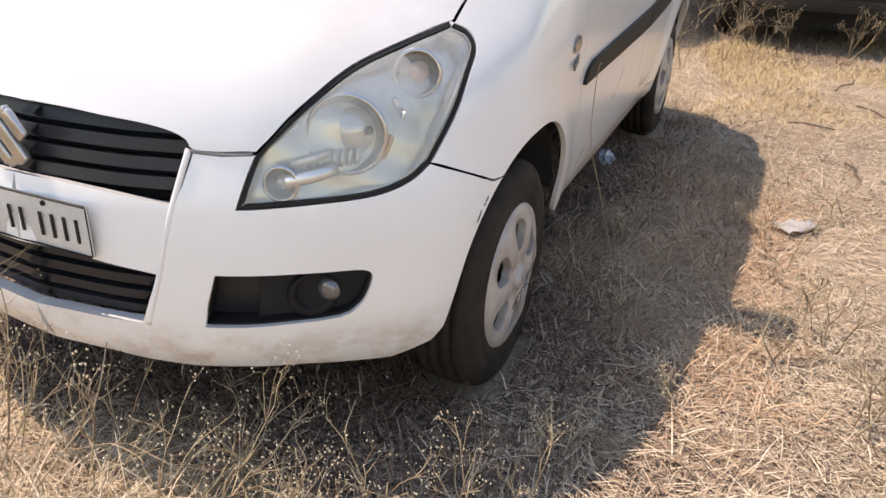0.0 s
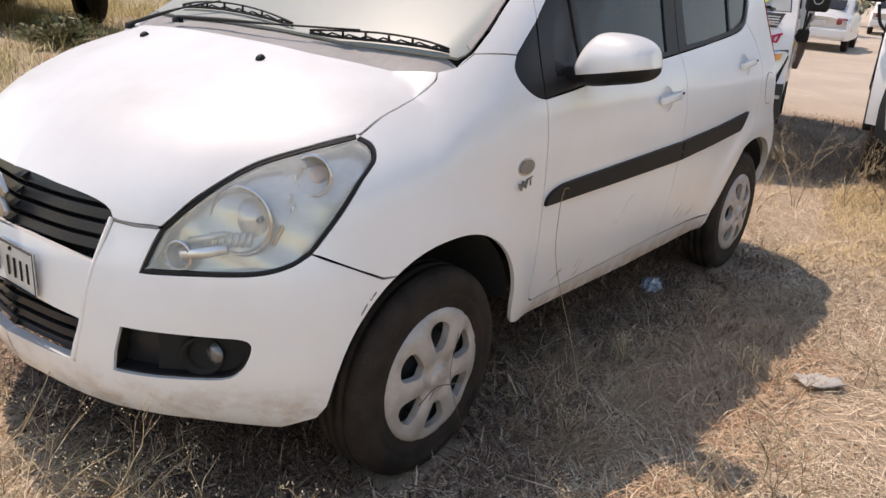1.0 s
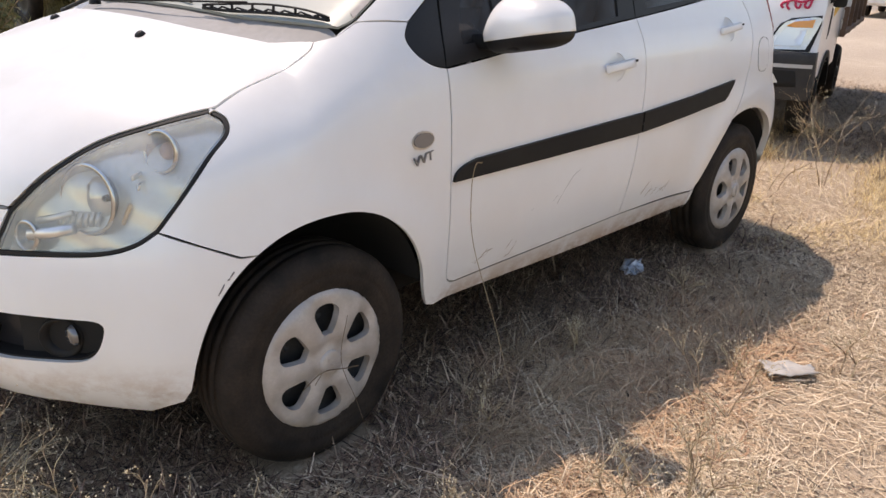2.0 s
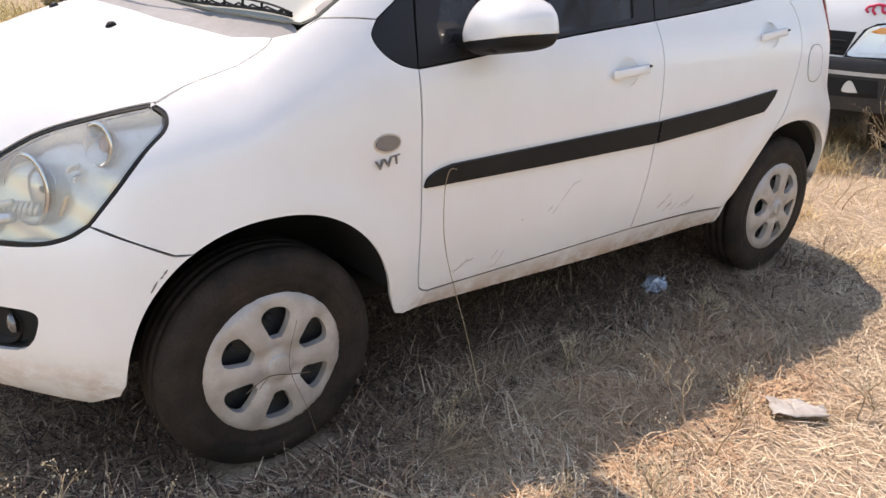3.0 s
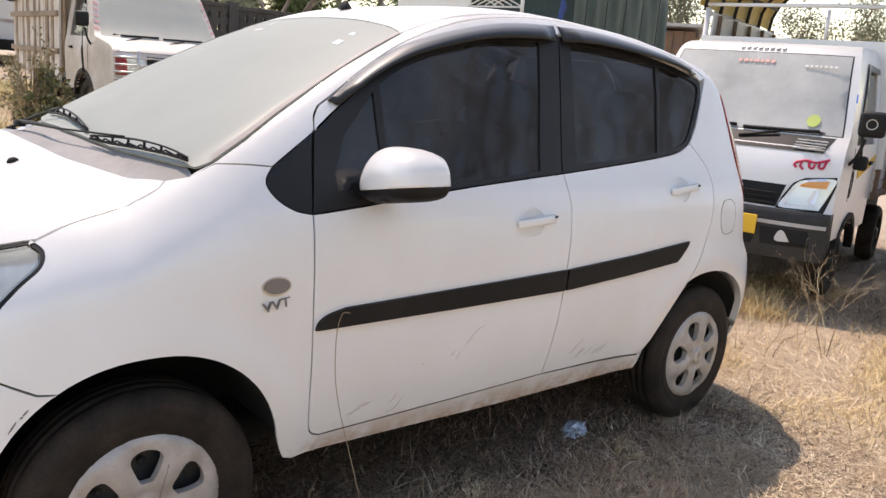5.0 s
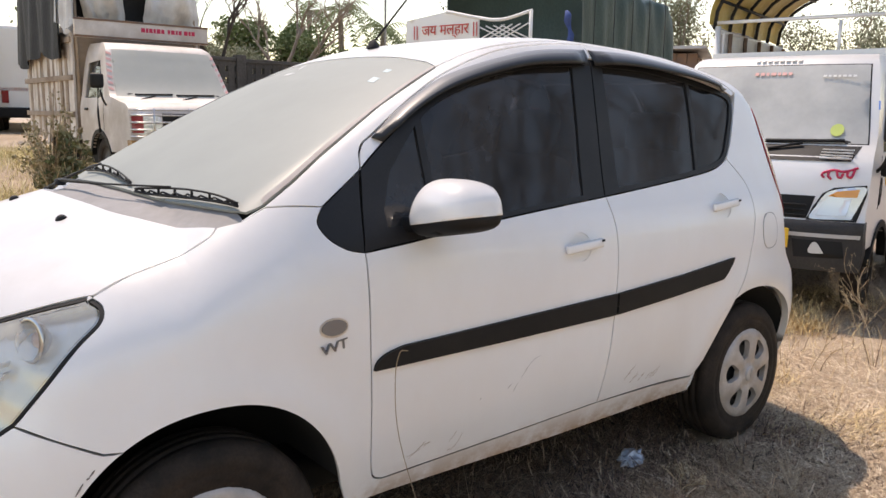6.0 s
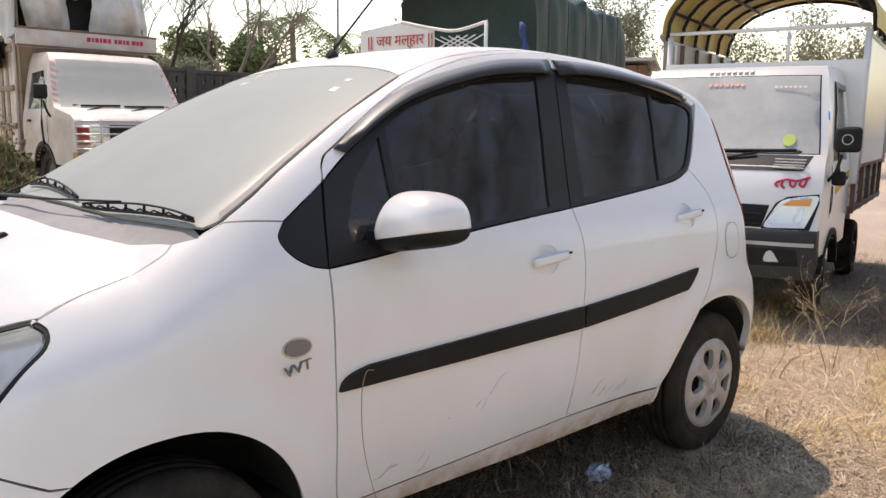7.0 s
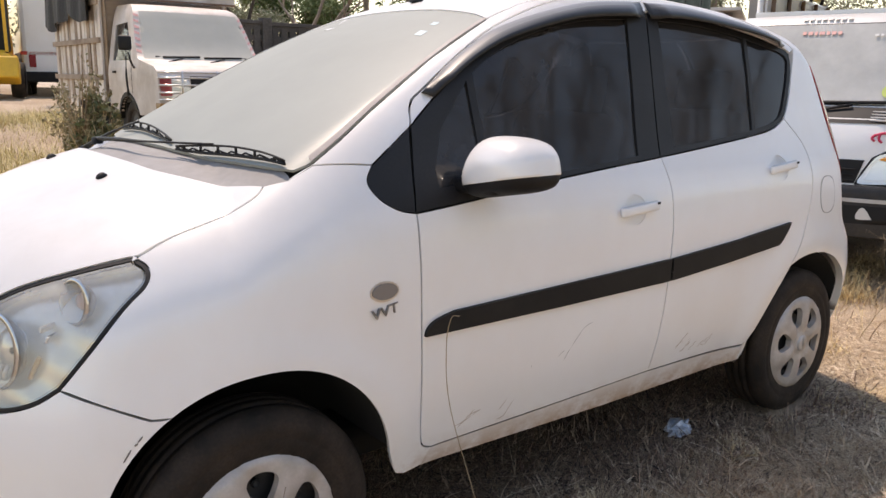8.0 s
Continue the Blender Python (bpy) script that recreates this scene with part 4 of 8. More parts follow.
        # dark plug added over the bright gap at bonnet, wing and lamp; grey filler between bonnet and bumper
        q = L_LAMP_TOP[0]
        bm = bmesh.new()
        bmesh.ops.create_icosphere(bm, subdivisions=2, radius=.011, matrix=Matrix.Translation(q + Vector((.006, .008, -.0105))))
        o = part("corner_gap_plug", bm, GAP, unit)
        p = part("nose_filler", tube(bmesh.new(), [v + Vector((.006, 0, -.001)) for v in flow(on_front([(-.355, .750), (-.41, .744), (-.458, .745)]), 4)], .0065, 8), SCUTTLE, car)
        if s > 0:
            mirror_y(o), mirror_y(p)
        # bright sleeve of the side lamp, faded amber reflector, dark bulb tip
        extra = (("lamp_sleeve", tube(bmesh.new(), [(-.566, -.515, .694), (-.53, -.555, .702), (-.498, -.588, .712)], [.013, .013, .012], 16), LAMP_BODY),
                 ("lamp_sleeve", tube(bmesh.new(), [(-.545, -.515, .722), (-.515, -.548, .732), (-.49, -.572, .742)], [.008, .008, .007], 12), LAMP_BODY),
                 ("amber_reflector", box(bmesh.new(), (.010, .030, .050), (-.402, -.640, .738), (0, 25, -30), .004), AMBER_GLASS),
                 ("reflector_step", box(bmesh.new(), (.008, .055, .018), (-.365, -.655, .800), (0, 12, -52), .004), CHROME),
                 ("reflector_step", box(bmesh.new(), (.008, .050, .014), (-.375, -.650, .820), (0, 12, -52), .004), LAMP_BODY),
                 ("bulb_tip", tube(bmesh.new(), [(-.440, -.625, .775), (-.430, -.62, .775)], .008, 12), PLASTIC))
        for what, bm, mat in extra:
            o = part(what, bm, mat, unit)
            if s > 0:
                mirror_y(o)
        # fluted reflector pieces between the lamps
        for k in range(7):
            u = k / 6
            p, q = Vector((-.505 + .05 * u, -.530 - .075 * u, .700 + .012 * u)), Vector((-.495 + .05 * u, -.530 - .075 * u, .735 + .006 * u))
            o = part("flute", tube(bmesh.new(), [p, (p + q) / 2 + Vector((-.004, -.003, 0)), q], .0055, 8), LAMP_BODY, unit)
            if s > 0:
                mirror_y(o)
    # bonnet, nose
    half = flow(L_HOOD_NOSE[::-1]) + flow(L_LAMP_TOP[::-1])[1:] + flow(L_HOOD_SIDE)[1:] + flow(L_HOOD_REAR)[1:]
    bonnet = panel("bonnet", half, UP_WAY, PAINT, car, mirrored=True, gap=0.0025)
    for y in (-.285, .245):
        p = on_top([(-.158, y)])[0]
        bm = bmesh.new()
        bmesh.ops.create_icosphere(bm, subdivisions=3, radius=1)
        for v in bm.verts:
            v.co = p + Vector((v.co.x * .014 * (1.1 - .2 * v.co.z) + .003, v.co.y * .0105 * (1 - .35 * v.co.x), max(v.co.z, -.2) * .013))
        part("washer_nozzle", bm, PLASTIC, bonnet, "black washer nozzle")
    grille_right = [(-.345, .764), (-.360, .747), (-.346, .686), (-.334, .652)]
    grille_low = [(-.2, .668), (-.1, .674), (0, .676)]
    low_top, low_right = [(0, .532), (-.13, .527), (-.25, .512), (-.295, .506)], [(-.27, .44), (-.25, .392), (-.1, .392), (0, .390)]
    bumper = (on_front([(0, .285), (-.15, .283), (-.31, .262), (-.42, .270), (-.52, .272), (-.60, .262), (-.66, .250)]) + [Vector(v) for v in snap([(-.40, -.72, .262), (-.368, -.745, .285), (-.354, -.765, .325)])] + on_side(arch(0, .352, .392, 172, 122)) + flow(L_SEAM)[1:] + flow(L_LAMP_LOW[::-1])[1:]
              + flow(L_LAMP_FRONT[::-1])[1:] + on_front([(-.41, .743)] + grille_right[1:] + grille_low + low_top + low_right))
    fog = flow(on_front([(-.405, .513), (-.51, .514), (-.6, .514), (-.645, .512), (-.660, .498), (-.655, .465), (-.640, .432), (-.607, .408), (-.51, .399), (-.44, .394), (-.375, .392)]), 3) + on_front([(-.388, .45)])
    nose = panel("front_bumper", bumper, (1, .9, 0), PAINT, car, mirrored=True, holes=[fog], thick=.025)
    def bar(name, y0, y1, z0, z1, depth, mat, own, label="", bulge=.0, step=.02):
        """A slat across the whole nose, from the middle out to y0 at the foot and y1 at the head."""
        loop = on_front([(0, z0), (-y0 * .5, z0), (-y0, z0), (-y1, z1), (-y1 * .5, z1), (0, z1)])
        return panel(name, loop, (1, .5, 0), mat, own, label, mirrored=True, depth=depth, gap=0, thick=.02, step=step,
                     shape=lambda p: np.array([-1, 0, 0]) * bulge * np.clip(1 - ((p[:, 2:3] - (z0 + z1) / 2) / max((z1 - z0) / 2, 1e-3)) ** 2, 0, 1))
    grille = bar("grille", .375, .385, .63, .83, .075, GAP, car, "black slatted grille")
    for k in range(4):
        z = .668 + .034 * k
        w = .338 + .008 * k
        bar("grille_slat", w, w, z - .002, z + .021, .030, GRILLE, grille, bulge=.018)
    lower = bar("lower_grille", .31, .32, .37, .55, .06, GAP, car, "black lower grille")
    for k in range(4):
        z = .396 + .034 * k
        w = .252 + .013 * k
        bar("grille_slat", w, w + .008, z, z + .020, .028, GRILLE, lower, bulge=.015)
    # raised edge of the body-coloured surround of the grilles
    for s in (-1, 1):
        line = flow(on_front([(-.352, .752), (-.340, .69), (-.326, .62), (-.307, .53), (-.284, .45), (-.262, .388)]), 5)
        o = part("nose_crease", tube(bmesh.new(), [q + Vector((.0035, 0, 0)) for q in line], .0065, 8), PAINT, nose)
        if s > 0:
            mirror_y(o)
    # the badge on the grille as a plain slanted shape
    bm = bmesh.new()
    box(bm, (.016, .030, .112), (-.716, .005, .742), (-36, 0, 0), .004)
    box(bm, (.014, .026, .060), (-.717, -.020, .770), (-40, 0, 0), .004)
    box(bm, (.014, .026, .060), (-.717, .030, .714), (-40, 0, 0), .004)
    box(bm, (.013, .048, .018), (-.716, .014, .786), (-30, 0, 0), .003)
    box(bm, (.013, .048, .018), (-.716, -.004, .698), (-30, 0, 0), .003)
    part("badge", bm, CHROME_DULL, grille, "chrome badge")
    # number plate with plain bars for its marks
    plate = group_root("number_plate", "", "")
    plate.parent = car
    plate.matrix_local = pose(-.748, .02, .590, 0, 0, 0)
    plate["label"] = "white number plate with black marks"
    bm = box(bmesh.new(), (.006, .415, .108), (.008, 0, 0), bevel=.003)
    for v in bm.verts:
        v.co.x += .10 * v.co.y ** 2
    part("plate", bm, PLATE, plate)
    bm = bmesh.new()
    for y, z, dy, dz in ((0, .052, .41, .0025), (0, -.052, .41, .0025), (.205, 0, .0025, .104), (-.205, 0, .0025, .104)):
        box(bm, (.008, dy, dz), (.008 + .10 * y * y, y, z), bevel=.0008)
    part("plate_border", bm, PLASTIC, plate)
    for y in (-.178, -.148, -.118, -.088, -.038, -.008, .042, .072, .122, .152):
        box_part("mark", (.003, .0075, .050), (.0045 + .10 * y * y, y, -.004), PLASTIC, plate, (0, 0, 0), .001)
    bm = bmesh.new()
    lathe(bm, [(.001, -.006), (.005, -.005), (.006, 0)], pose(.010, -.10, .040, 0, 0, -90), 12)
    part("screw", bm, PLASTIC, plate)
    # fog lamp recesses
    for s in (-1, 1):
        well = panel("fog_lamp_recess", fog, (1, .9, 0), GRILLE, nose, "black ribbed recess", gap=-.004, depth=.05, thick=0, step=.02, side=s, shape=lambda p: np.array([.006, .004, 0]) * np.sin(p[:, 2:3] * 260))
        edge = panel("recess_edge", fog, (1, .9, 0), PLASTIC, nose, gap=-.002, depth=.010, thick=.05, step=.02, side=s, ring=.006)
        c = on_front([(-.565, .455)])[0]
        for kind, profile, mat in (("lamp_tube", [(.052, .02), (.050, -.006), (.045, -.010), (.030, .012), (.026, .03), (.001, .03)], PLASTIC), ("fog_lamp", [(.025, .004), (.022, -.004), (.012, -.008), (.001, -.009)], FOG_GLASS)):
            bm = bmesh.new()
            lathe(bm, profile, sides=30)
            o = part(kind, bm, mat, well)
            o.data.transform(pose(c.x + .024, c.y + .012, c.z, 0, 0, -45) if kind == "lamp_tube" else pose(c.x + .034, c.y - .016, c.z + .010, 0, 0, -88))
            if s > 0:
                mirror_y(o)
    # windscreen, scuttle, roof
    edge = [(.135, -.690), (.204, -.690), (.288, -.678), (.376, -.657), (.609, -.600), (.862, -.540)]
    screen = on_top([(.045, 0), (.05, -.2), (.075, -.4), (.11, -.55), (.135, -.640)]) + flow(on_top([(.16, -.682)] + edge[1:]), 4) + flow(on_top([(.862, -.540), (.878, -.47), (.886, -.3), (.89, 0)]), 4)[1:]
    panel("windscreen", screen, (.6, 0, -1), WINDSCREEN, car, "windscreen under a film of pale dust", mirrored=True, depth=.003, thick=.008)
    for sgn in (-1, 1):
        inner = [(x + .003, y + .018) for x, y in edge[1:]]
        panel("screen_edge", flow(on_top(edge[1:]), 4) + flow(on_top(inner[::-1]), 4), (.6, 0, -1), SCREEN_EDGE, car, "dust along the screen's edge", side=sgn, depth=.001, thick=.003, gap=.001, step=.03)
    for what, pts, mat, lab in (("screen_sticker", [(.705, -.435), (.735, -.428), (.735, -.395), (.705, -.402)], SKY_STICKER, "pale blue sticker"), ("screen_sticker", [(.775, -.412), (.795, -.407), (.795, -.380), (.775, -.385)], SKY_STICKER, "pale blue sticker"),
                                ("wiped_patch", [(.740, .19), (.760, .195), (.762, .145), (.742, .148)], WIPED, ""), ("wiped_patch", [(.80, .19), (.87, .25), (.875, .24), (.805, .182)], WIPED, "")):
        panel(what, on_top(pts), (.6, 0, -1), mat, car, lab, depth=.0022, thick=.0005, gap=0, step=.03)
    scuttle = flow(on_top([(-.085, 0), (-.082, -.15), (-.063, -.345), (-.018, -.478), (.033, -.583), (.085, -.672)]), 3) + on_top([(.15, -.690), (.15, -.65), (.12, -.55), (.085, -.4), (.06, -.2), (.055, 0)])
    cowl = panel("scuttle", scuttle, (.2, 0, -1), SCUTTLE, car, "dusty grey plastic scuttle", mirrored=True, depth=.014, gap=-.002, shape=lambda p: np.array([0, 0, -.0012]) * np.sin(p[:, 0:1] * 120))
    for pivot, elbow, tip0, tip1 in (((-.012, .29), (.004, -.131), (.045, -.25), (.152, -.66)), ((.035, .64), (.080, .40), (.118, .45), (.066, -.155))):
        wiper = group_root("wiper", "", "")
        wiper.parent = car
        wiper["label"] = "black windscreen wiper"
        up = lambda q, h: q + Vector((0, 0, h))
        a, b = on_top([pivot, elbow])
        line = flow(on_top([(tip0[0] + (tip1[0] - tip0[0]) * k / 6, tip0[1] + (tip1[1] - tip0[1]) * k / 6) for k in range(7)]), 4)
        n = len(line) - 1
        mid = line[n * 3 // 8]
        part("wiper_arm", tube(bmesh.new(), flow([up(a, .016), up((a + b) / 2, .020), up(b, .022), up(mid, .030)], 6), [.0065] * 7 + [.006, .0055, .005, .0045, .004] + [.003] * 12, 6), PLASTIC, wiper)
        part("wiper_blade", tube(bmesh.new(), [up(q, .006) for q in line], .0042, 6), PLASTIC, wiper)
        bm = bmesh.new()
        tube(bm, [up(q, .013 + .014 * math.sin(math.pi * k / n) ** .7) for k, q in enumerate(line)], .0030, 6)
        for k in range(0, n - 2, 3):
            tube(bm, [up(line[k], .007), up(line[k + 1], .015), up(line[min(k + 3, n)], .008)], .0026, 5)
        for k in range(2, n - 1, 4):
            tube(bm, [up(line[k], .006), up(line[k], .013 + .014 * math.sin(math.pi * k / n) ** .7)], .0038, 5)
        part("wiper_bow", bm, PLASTIC, wiper)
        bm = bmesh.new()
        lathe(bm, [(.018, 0), (.016, .018), (.001, .022)], pose(*a, 90, 0, 0), 16)
        part("wiper_pivot", bm, PLASTIC, wiper)
    roof = panel("roof", on_top([(.89, 0), (.886, -.3), (.878, -.47), (.862, -.540), (1.0, -.532), (1.5, -.524), (2.1, -.510), (2.42, -.492), (2.48, -.3), (2.50, 0)]), (0.1, 0, -1), PAINT, car, mirrored=True)
    p = on_top([(1.02, 0.02)])[0]
    bm = bmesh.new()
    lathe(bm, [(.026, 0), (.022, .012), (.013, .024), (.006, .032), (.001, .034)], pose(*p, 90, 0, 0) @ pose(0, 0, 0, 0, 0, 0), 20)
    aerial = part("aerial_foot", bm, PLASTIC, roof, "black rubber aerial foot")
    bm = tube(bmesh.new(), [p + Vector((0, 0, .02)), p + Vector((.22, .02, .25)), p + Vector((.46, .04, .48))], [.0042, .0034, .0022], 6)
    part("aerial_rod", bm, PLASTIC, aerial)
    # tailgate and rear bumper, plain
    panel("tailgate", on_top([(2.50, 0), (2.48, -.3), (2.42, -.488)]) + [Vector(v) for v in snap([(2.60, -.58, 1.40), (2.66, -.62, 1.2), (2.70, -.64, 1.02), (2.74, -.62, .85), (2.85, -.4, .70), (2.88, 0, .70)])], (-1, .2, -.5), PAINT, car, mirrored=True)
    panel("rear_bumper", on_side([(2.64, .80), (2.70, .62), (2.71, .40), (2.72, .28)]) + [Vector(v) for v in snap([(2.80, -.6, .26), (2.86, 0, .26), (2.88, 0, .70), (2.85, -.4, .70), (2.74, -.62, .85)])], (-1, .6, 0), PAINT, car, mirrored=True)
    # dark shell behind the gaps
    verts, faces, ns, na = [], [], 60, 40
    xs = np.linspace(-.60, 2.70, ns)
    rays = np.array([(x, -1.5, z) for x in xs for z in np.linspace(.30, 1.0, 16)])
    shell = cast(rays, (0, 1, 0), .03)
    for s in (-1, 1):
        n0 = len(verts)
        verts += [(v[0], -s * v[1], v[2]) if s > 0 else tuple(v) for v in shell]
        for i in range(ns - 1):
            for j in range(15):
                q = [i * 16 + j, (i + 1) * 16 + j, (i + 1) * 16 + j + 1, i * 16 + j + 1]
                c = shell[q].mean(0)
                if np.abs(skin(shell[q]) + .03).max() < .004 and np.hypot(c[0], c[2] - .3) > .42 and np.hypot(c[0] - 2.35, c[2] - .3) > .45 and np.ptp(shell[q][:, 1]) < .3 and not (c[0] < -.16 and c[2] > .60):
                    faces.append([k + n0 for k in q])
    mesh_part("inner_shell", verts, faces, GAP, car)
    bm = bmesh.new()
    box(bm, (3.1, 1.1, .10), (1.15, 0, .30), bevel=.03)
    box(bm, (.7, .84, .36), (-.02, 0, .62), bevel=.05)
    part("underbody", bm, GAP, car)
    # cabin
    bm = bmesh.new()
    box(bm, (.40, 1.30, .30), (.50, 0, .93), (0, 12, 0), .06, 3)
    part("dashboard", bm, CABIN, car, "dark dashboard")
    for x, y in ((1.05, -.36), (1.05, .36), (1.85, -.34), (1.85, .34)):
        seat = group_root("seat", "", "")
        seat.parent = car
        seat["label"] = "dark fabric seat"
        bm = box(bmesh.new(), (.50, .48, .16), (x, y, .62), (0, -6, 0), .05, 3)
        part("cushion", bm, CABIN, seat)
        bm = box(bmesh.new(), (.14, .46, .60), (x + .30, y, .92), (0, 14, 0), .05, 3)
        part("backrest", bm, CABIN, seat)
        bm = box(bmesh.new(), (.09, .24, .17), (x + .40, y, 1.29), (0, 12, 0), .035, 3)
        part("headrest", bm, CABIN, seat)
    bm = bmesh.new()
    ring = [Vector((.72 + .05 * math.sin(a) * .5, .36 + .18 * math.cos(a), 1.02 + .17 * math.sin(a))) for a in np.linspace(0, math.tau, 29)]
    tube(bm, ring, .014, 8)
    tube(bm, [(.72, .2, 1.02), (.71, .36, 1.01), (.72, .52, 1.02)], .012, 6)
    part("steering_wheel", bm, CABIN, car)
    # lettering on the wing
    text = bpy.data.curves.new("lettering", "FONT")
    text.body, text.size, text.extrude, text.align_x, text.align_y = "VVT", .036, .003, "CENTER", "CENTER"
    t = new("lettering", text)
    deps = bpy.context.evaluated_depsgraph_get()
    me = bpy.data.meshes.new_from_object(t.evaluated_get(deps))
    bpy.data.objects.remove(t)
    me.materials.clear()
    me.materials.append(CHROME_DARK)
    letters = new("lettering", me)
    letters.parent = car
    q = on_side([(.318, .778)])[0]
    letters.matrix_local = pose(q.x, q.y - .003, q.z, 90, 0, 0) @ Matrix.Shear("XY", 4, (.25, 0)) @ Matrix.Diagonal((1.25, 1, 1, 1))
    letters["label"] = "small chrome letters"
    return car


build_car()

# ---- ground ----
def smooth_step(t):
    t = np.clip(t, 0, 1)
    return t * t * (3 - 2 * t)


def ground_z(x, y):
    """Height of the ground: level round the car, rising behind it, with small unevenness."""
    x, y = np.asarray(x, float), np.asarray(y, float)
    rise = .33 * smooth_step((y - 1.6) / 4.4) * smooth_step((5.5 - x + .35 * y) / 3.0) + .020 * np.clip(y - 7, 0, 45)
    bumps = .012 * np.sin(2.1 * x + .7 * y) * np.sin(1.7 * y - .4 * x) + .006 * np.sin(5.3 * x - 2 * y + 1) * np.sin(4.1 * y + 1.2 * x)
    return rise + bumps * np.clip((np.hypot(x, y + .8) - .3) / .5, 0, 1) * np.clip((np.hypot(x - 2.36, y + .8) - .3) / .5, 0, 1) - .004


def spread(a, b, fine, wide, steps):
    """Grid lines: fine between a and b, then ever wider out to wide."""
    mid = list(np.arange(a, b, fine))
    out = [fine * 1.25 ** k for k in range(steps)]
    up, down = [], []
    p = mid[-1]
    for d in out:
        p += d
        if p < wide:
            up.append(p)
    p = mid[0]
    for d in out:
        p -= d
        if p > -wide:
            down.append(p)
    return np.array(down[::-1] + mid + up)


gx, gy = spread(-3, 6, .09, 2500, 60), spread(-4, 3, .09, 2500, 60)
XX, YY = np.meshgrid(gx, gy)
ZZ = ground_z(XX, YY)
nx = len(gx)
ground = mesh_part("ground", np.stack([XX.ravel(), YY.ravel(), ZZ.ravel()], 1), [(j * nx + i, j * nx + i + 1, (j + 1) * nx + i + 1, (j + 1) * nx + i) for j in range(len(gy) - 1) for i in range(nx - 1)], EARTH)
tagged(ground, "bare brown earth strewn with dry straw", "ground", kind="structure")


# ---- dry grass, straw, weeds ----
def blades(name, roots, length, width, lean, curl, mat, label, category, seed, heading=None, segments=3):
    """One mesh of many thin bent blades. roots: (n, 3); length, width: (n); lean: angle from upright, (n)."""
    rng = np.random.default_rng(seed)
    n = len(roots)
    h = rng.uniform(0, math.tau, n) if heading is None else heading
    out = np.stack([np.cos(h), np.sin(h), np.zeros(n)], 1)
    side = np.stack([-np.sin(h), np.cos(h), np.zeros(n)], 1)
    sway = rng.normal(0, .35, n)
    rows, p, a = [], roots.copy(), lean.copy()
    w = width
    for k in range(segments + 1):
        share = 1 - k / segments
        half = (w * (.25 + .75 * share) / 2)[:, None] * side
        rows.append(p - half)
        rows.append(p + half)
        step = (length / segments)[:, None]
        p = p + step * (np.sin(a)[:, None] * (out + side * sway[:, None] * k / segments) + np.cos(a)[:, None] * np.array([0, 0, 1.0]))
        a = a + curl
    floor = ground_z(p[:, 0], p[:, 1])
    verts = np.stack(rows, 1).reshape(-1, 3)
    verts[:, 2] = np.maximum(verts[:, 2], np.repeat(floor, 2 * segments + 2) + .001 + .012 * np.repeat(rng.random(n), 2 * segments + 2))
    base = np.arange(n)[:, None] * (2 * segments + 2)
    quads = np.concatenate([base + np.array([2 * k, 2 * k + 1, 2 * k + 3, 2 * k + 2]) for k in range(segments)], 1).reshape(-1, 4)
    me = bpy.data.meshes.new(name)
    me.vertices.add(len(verts))
    me.vertices.foreach_set("co", verts.ravel())
    me.loops.add(quads.size)
    me.loops.foreach_set("vertex_index", quads.ravel())
    me.polygons.add(len(quads))
    me.polygons.foreach_set("loop_start", np.arange(0, quads.size, 4))
    me.update(calc_edges=True)
    me.materials.append(mat)
    return tagged(new(name, me), label, category, kind="stuff")


def patchy(x, y, scale, seed):
    """A soft random field between 0 and 1."""
    rng = np.random.default_rng(seed)
    v = np.zeros_like(x)
    for k in range(9):
        a, ph = rng.uniform(0, math.tau), rng.uniform(0, math.tau)
        f = scale * rng.uniform(.6, 1.8)
        v = v + np.sin(f * (x * math.cos(a) + y * math.sin(a)) + ph)
    return 1 / (1 + np.exp(-v * .9))


def scatter(n, x0, x1, y0, y1, seed, keep=None):
    rng = np.random.default_rng(seed)
    x, y = rng.uniform(x0, x1, n), rng.uniform(y0, y1, n)
    ok = np.ones(n, bool)
    for wx in (0, 2.36):
        ok &= ~((np.abs(x - wx) < .17) & (np.abs(y + .72) < .11))
    if keep is not None:
        ok &= rng.random(n) < keep(x, y)
    x, y = x[ok], y[ok]
    return np.stack([x, y, ground_z(x, y)], 1)


def swirl(x, y, rng):
    """Headings that turn slowly over the ground, as matted straw lies."""
    f = 1.7 * np.sin(1.9 * x + .8 * y + .5) + 1.9 * np.sin(2.3 * y - 1.1 * x) + 1.2 * np.sin(4.7 * x + 3.9 * y + 2)
    return f + rng.normal(0, .75, len(x))


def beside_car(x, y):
    """1 on the strip of dead weeds and painted shade under the car and along its sill, 0 away from it."""
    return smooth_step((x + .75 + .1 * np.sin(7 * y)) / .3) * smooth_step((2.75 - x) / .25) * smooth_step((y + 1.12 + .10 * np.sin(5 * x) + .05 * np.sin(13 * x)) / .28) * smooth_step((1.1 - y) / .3)


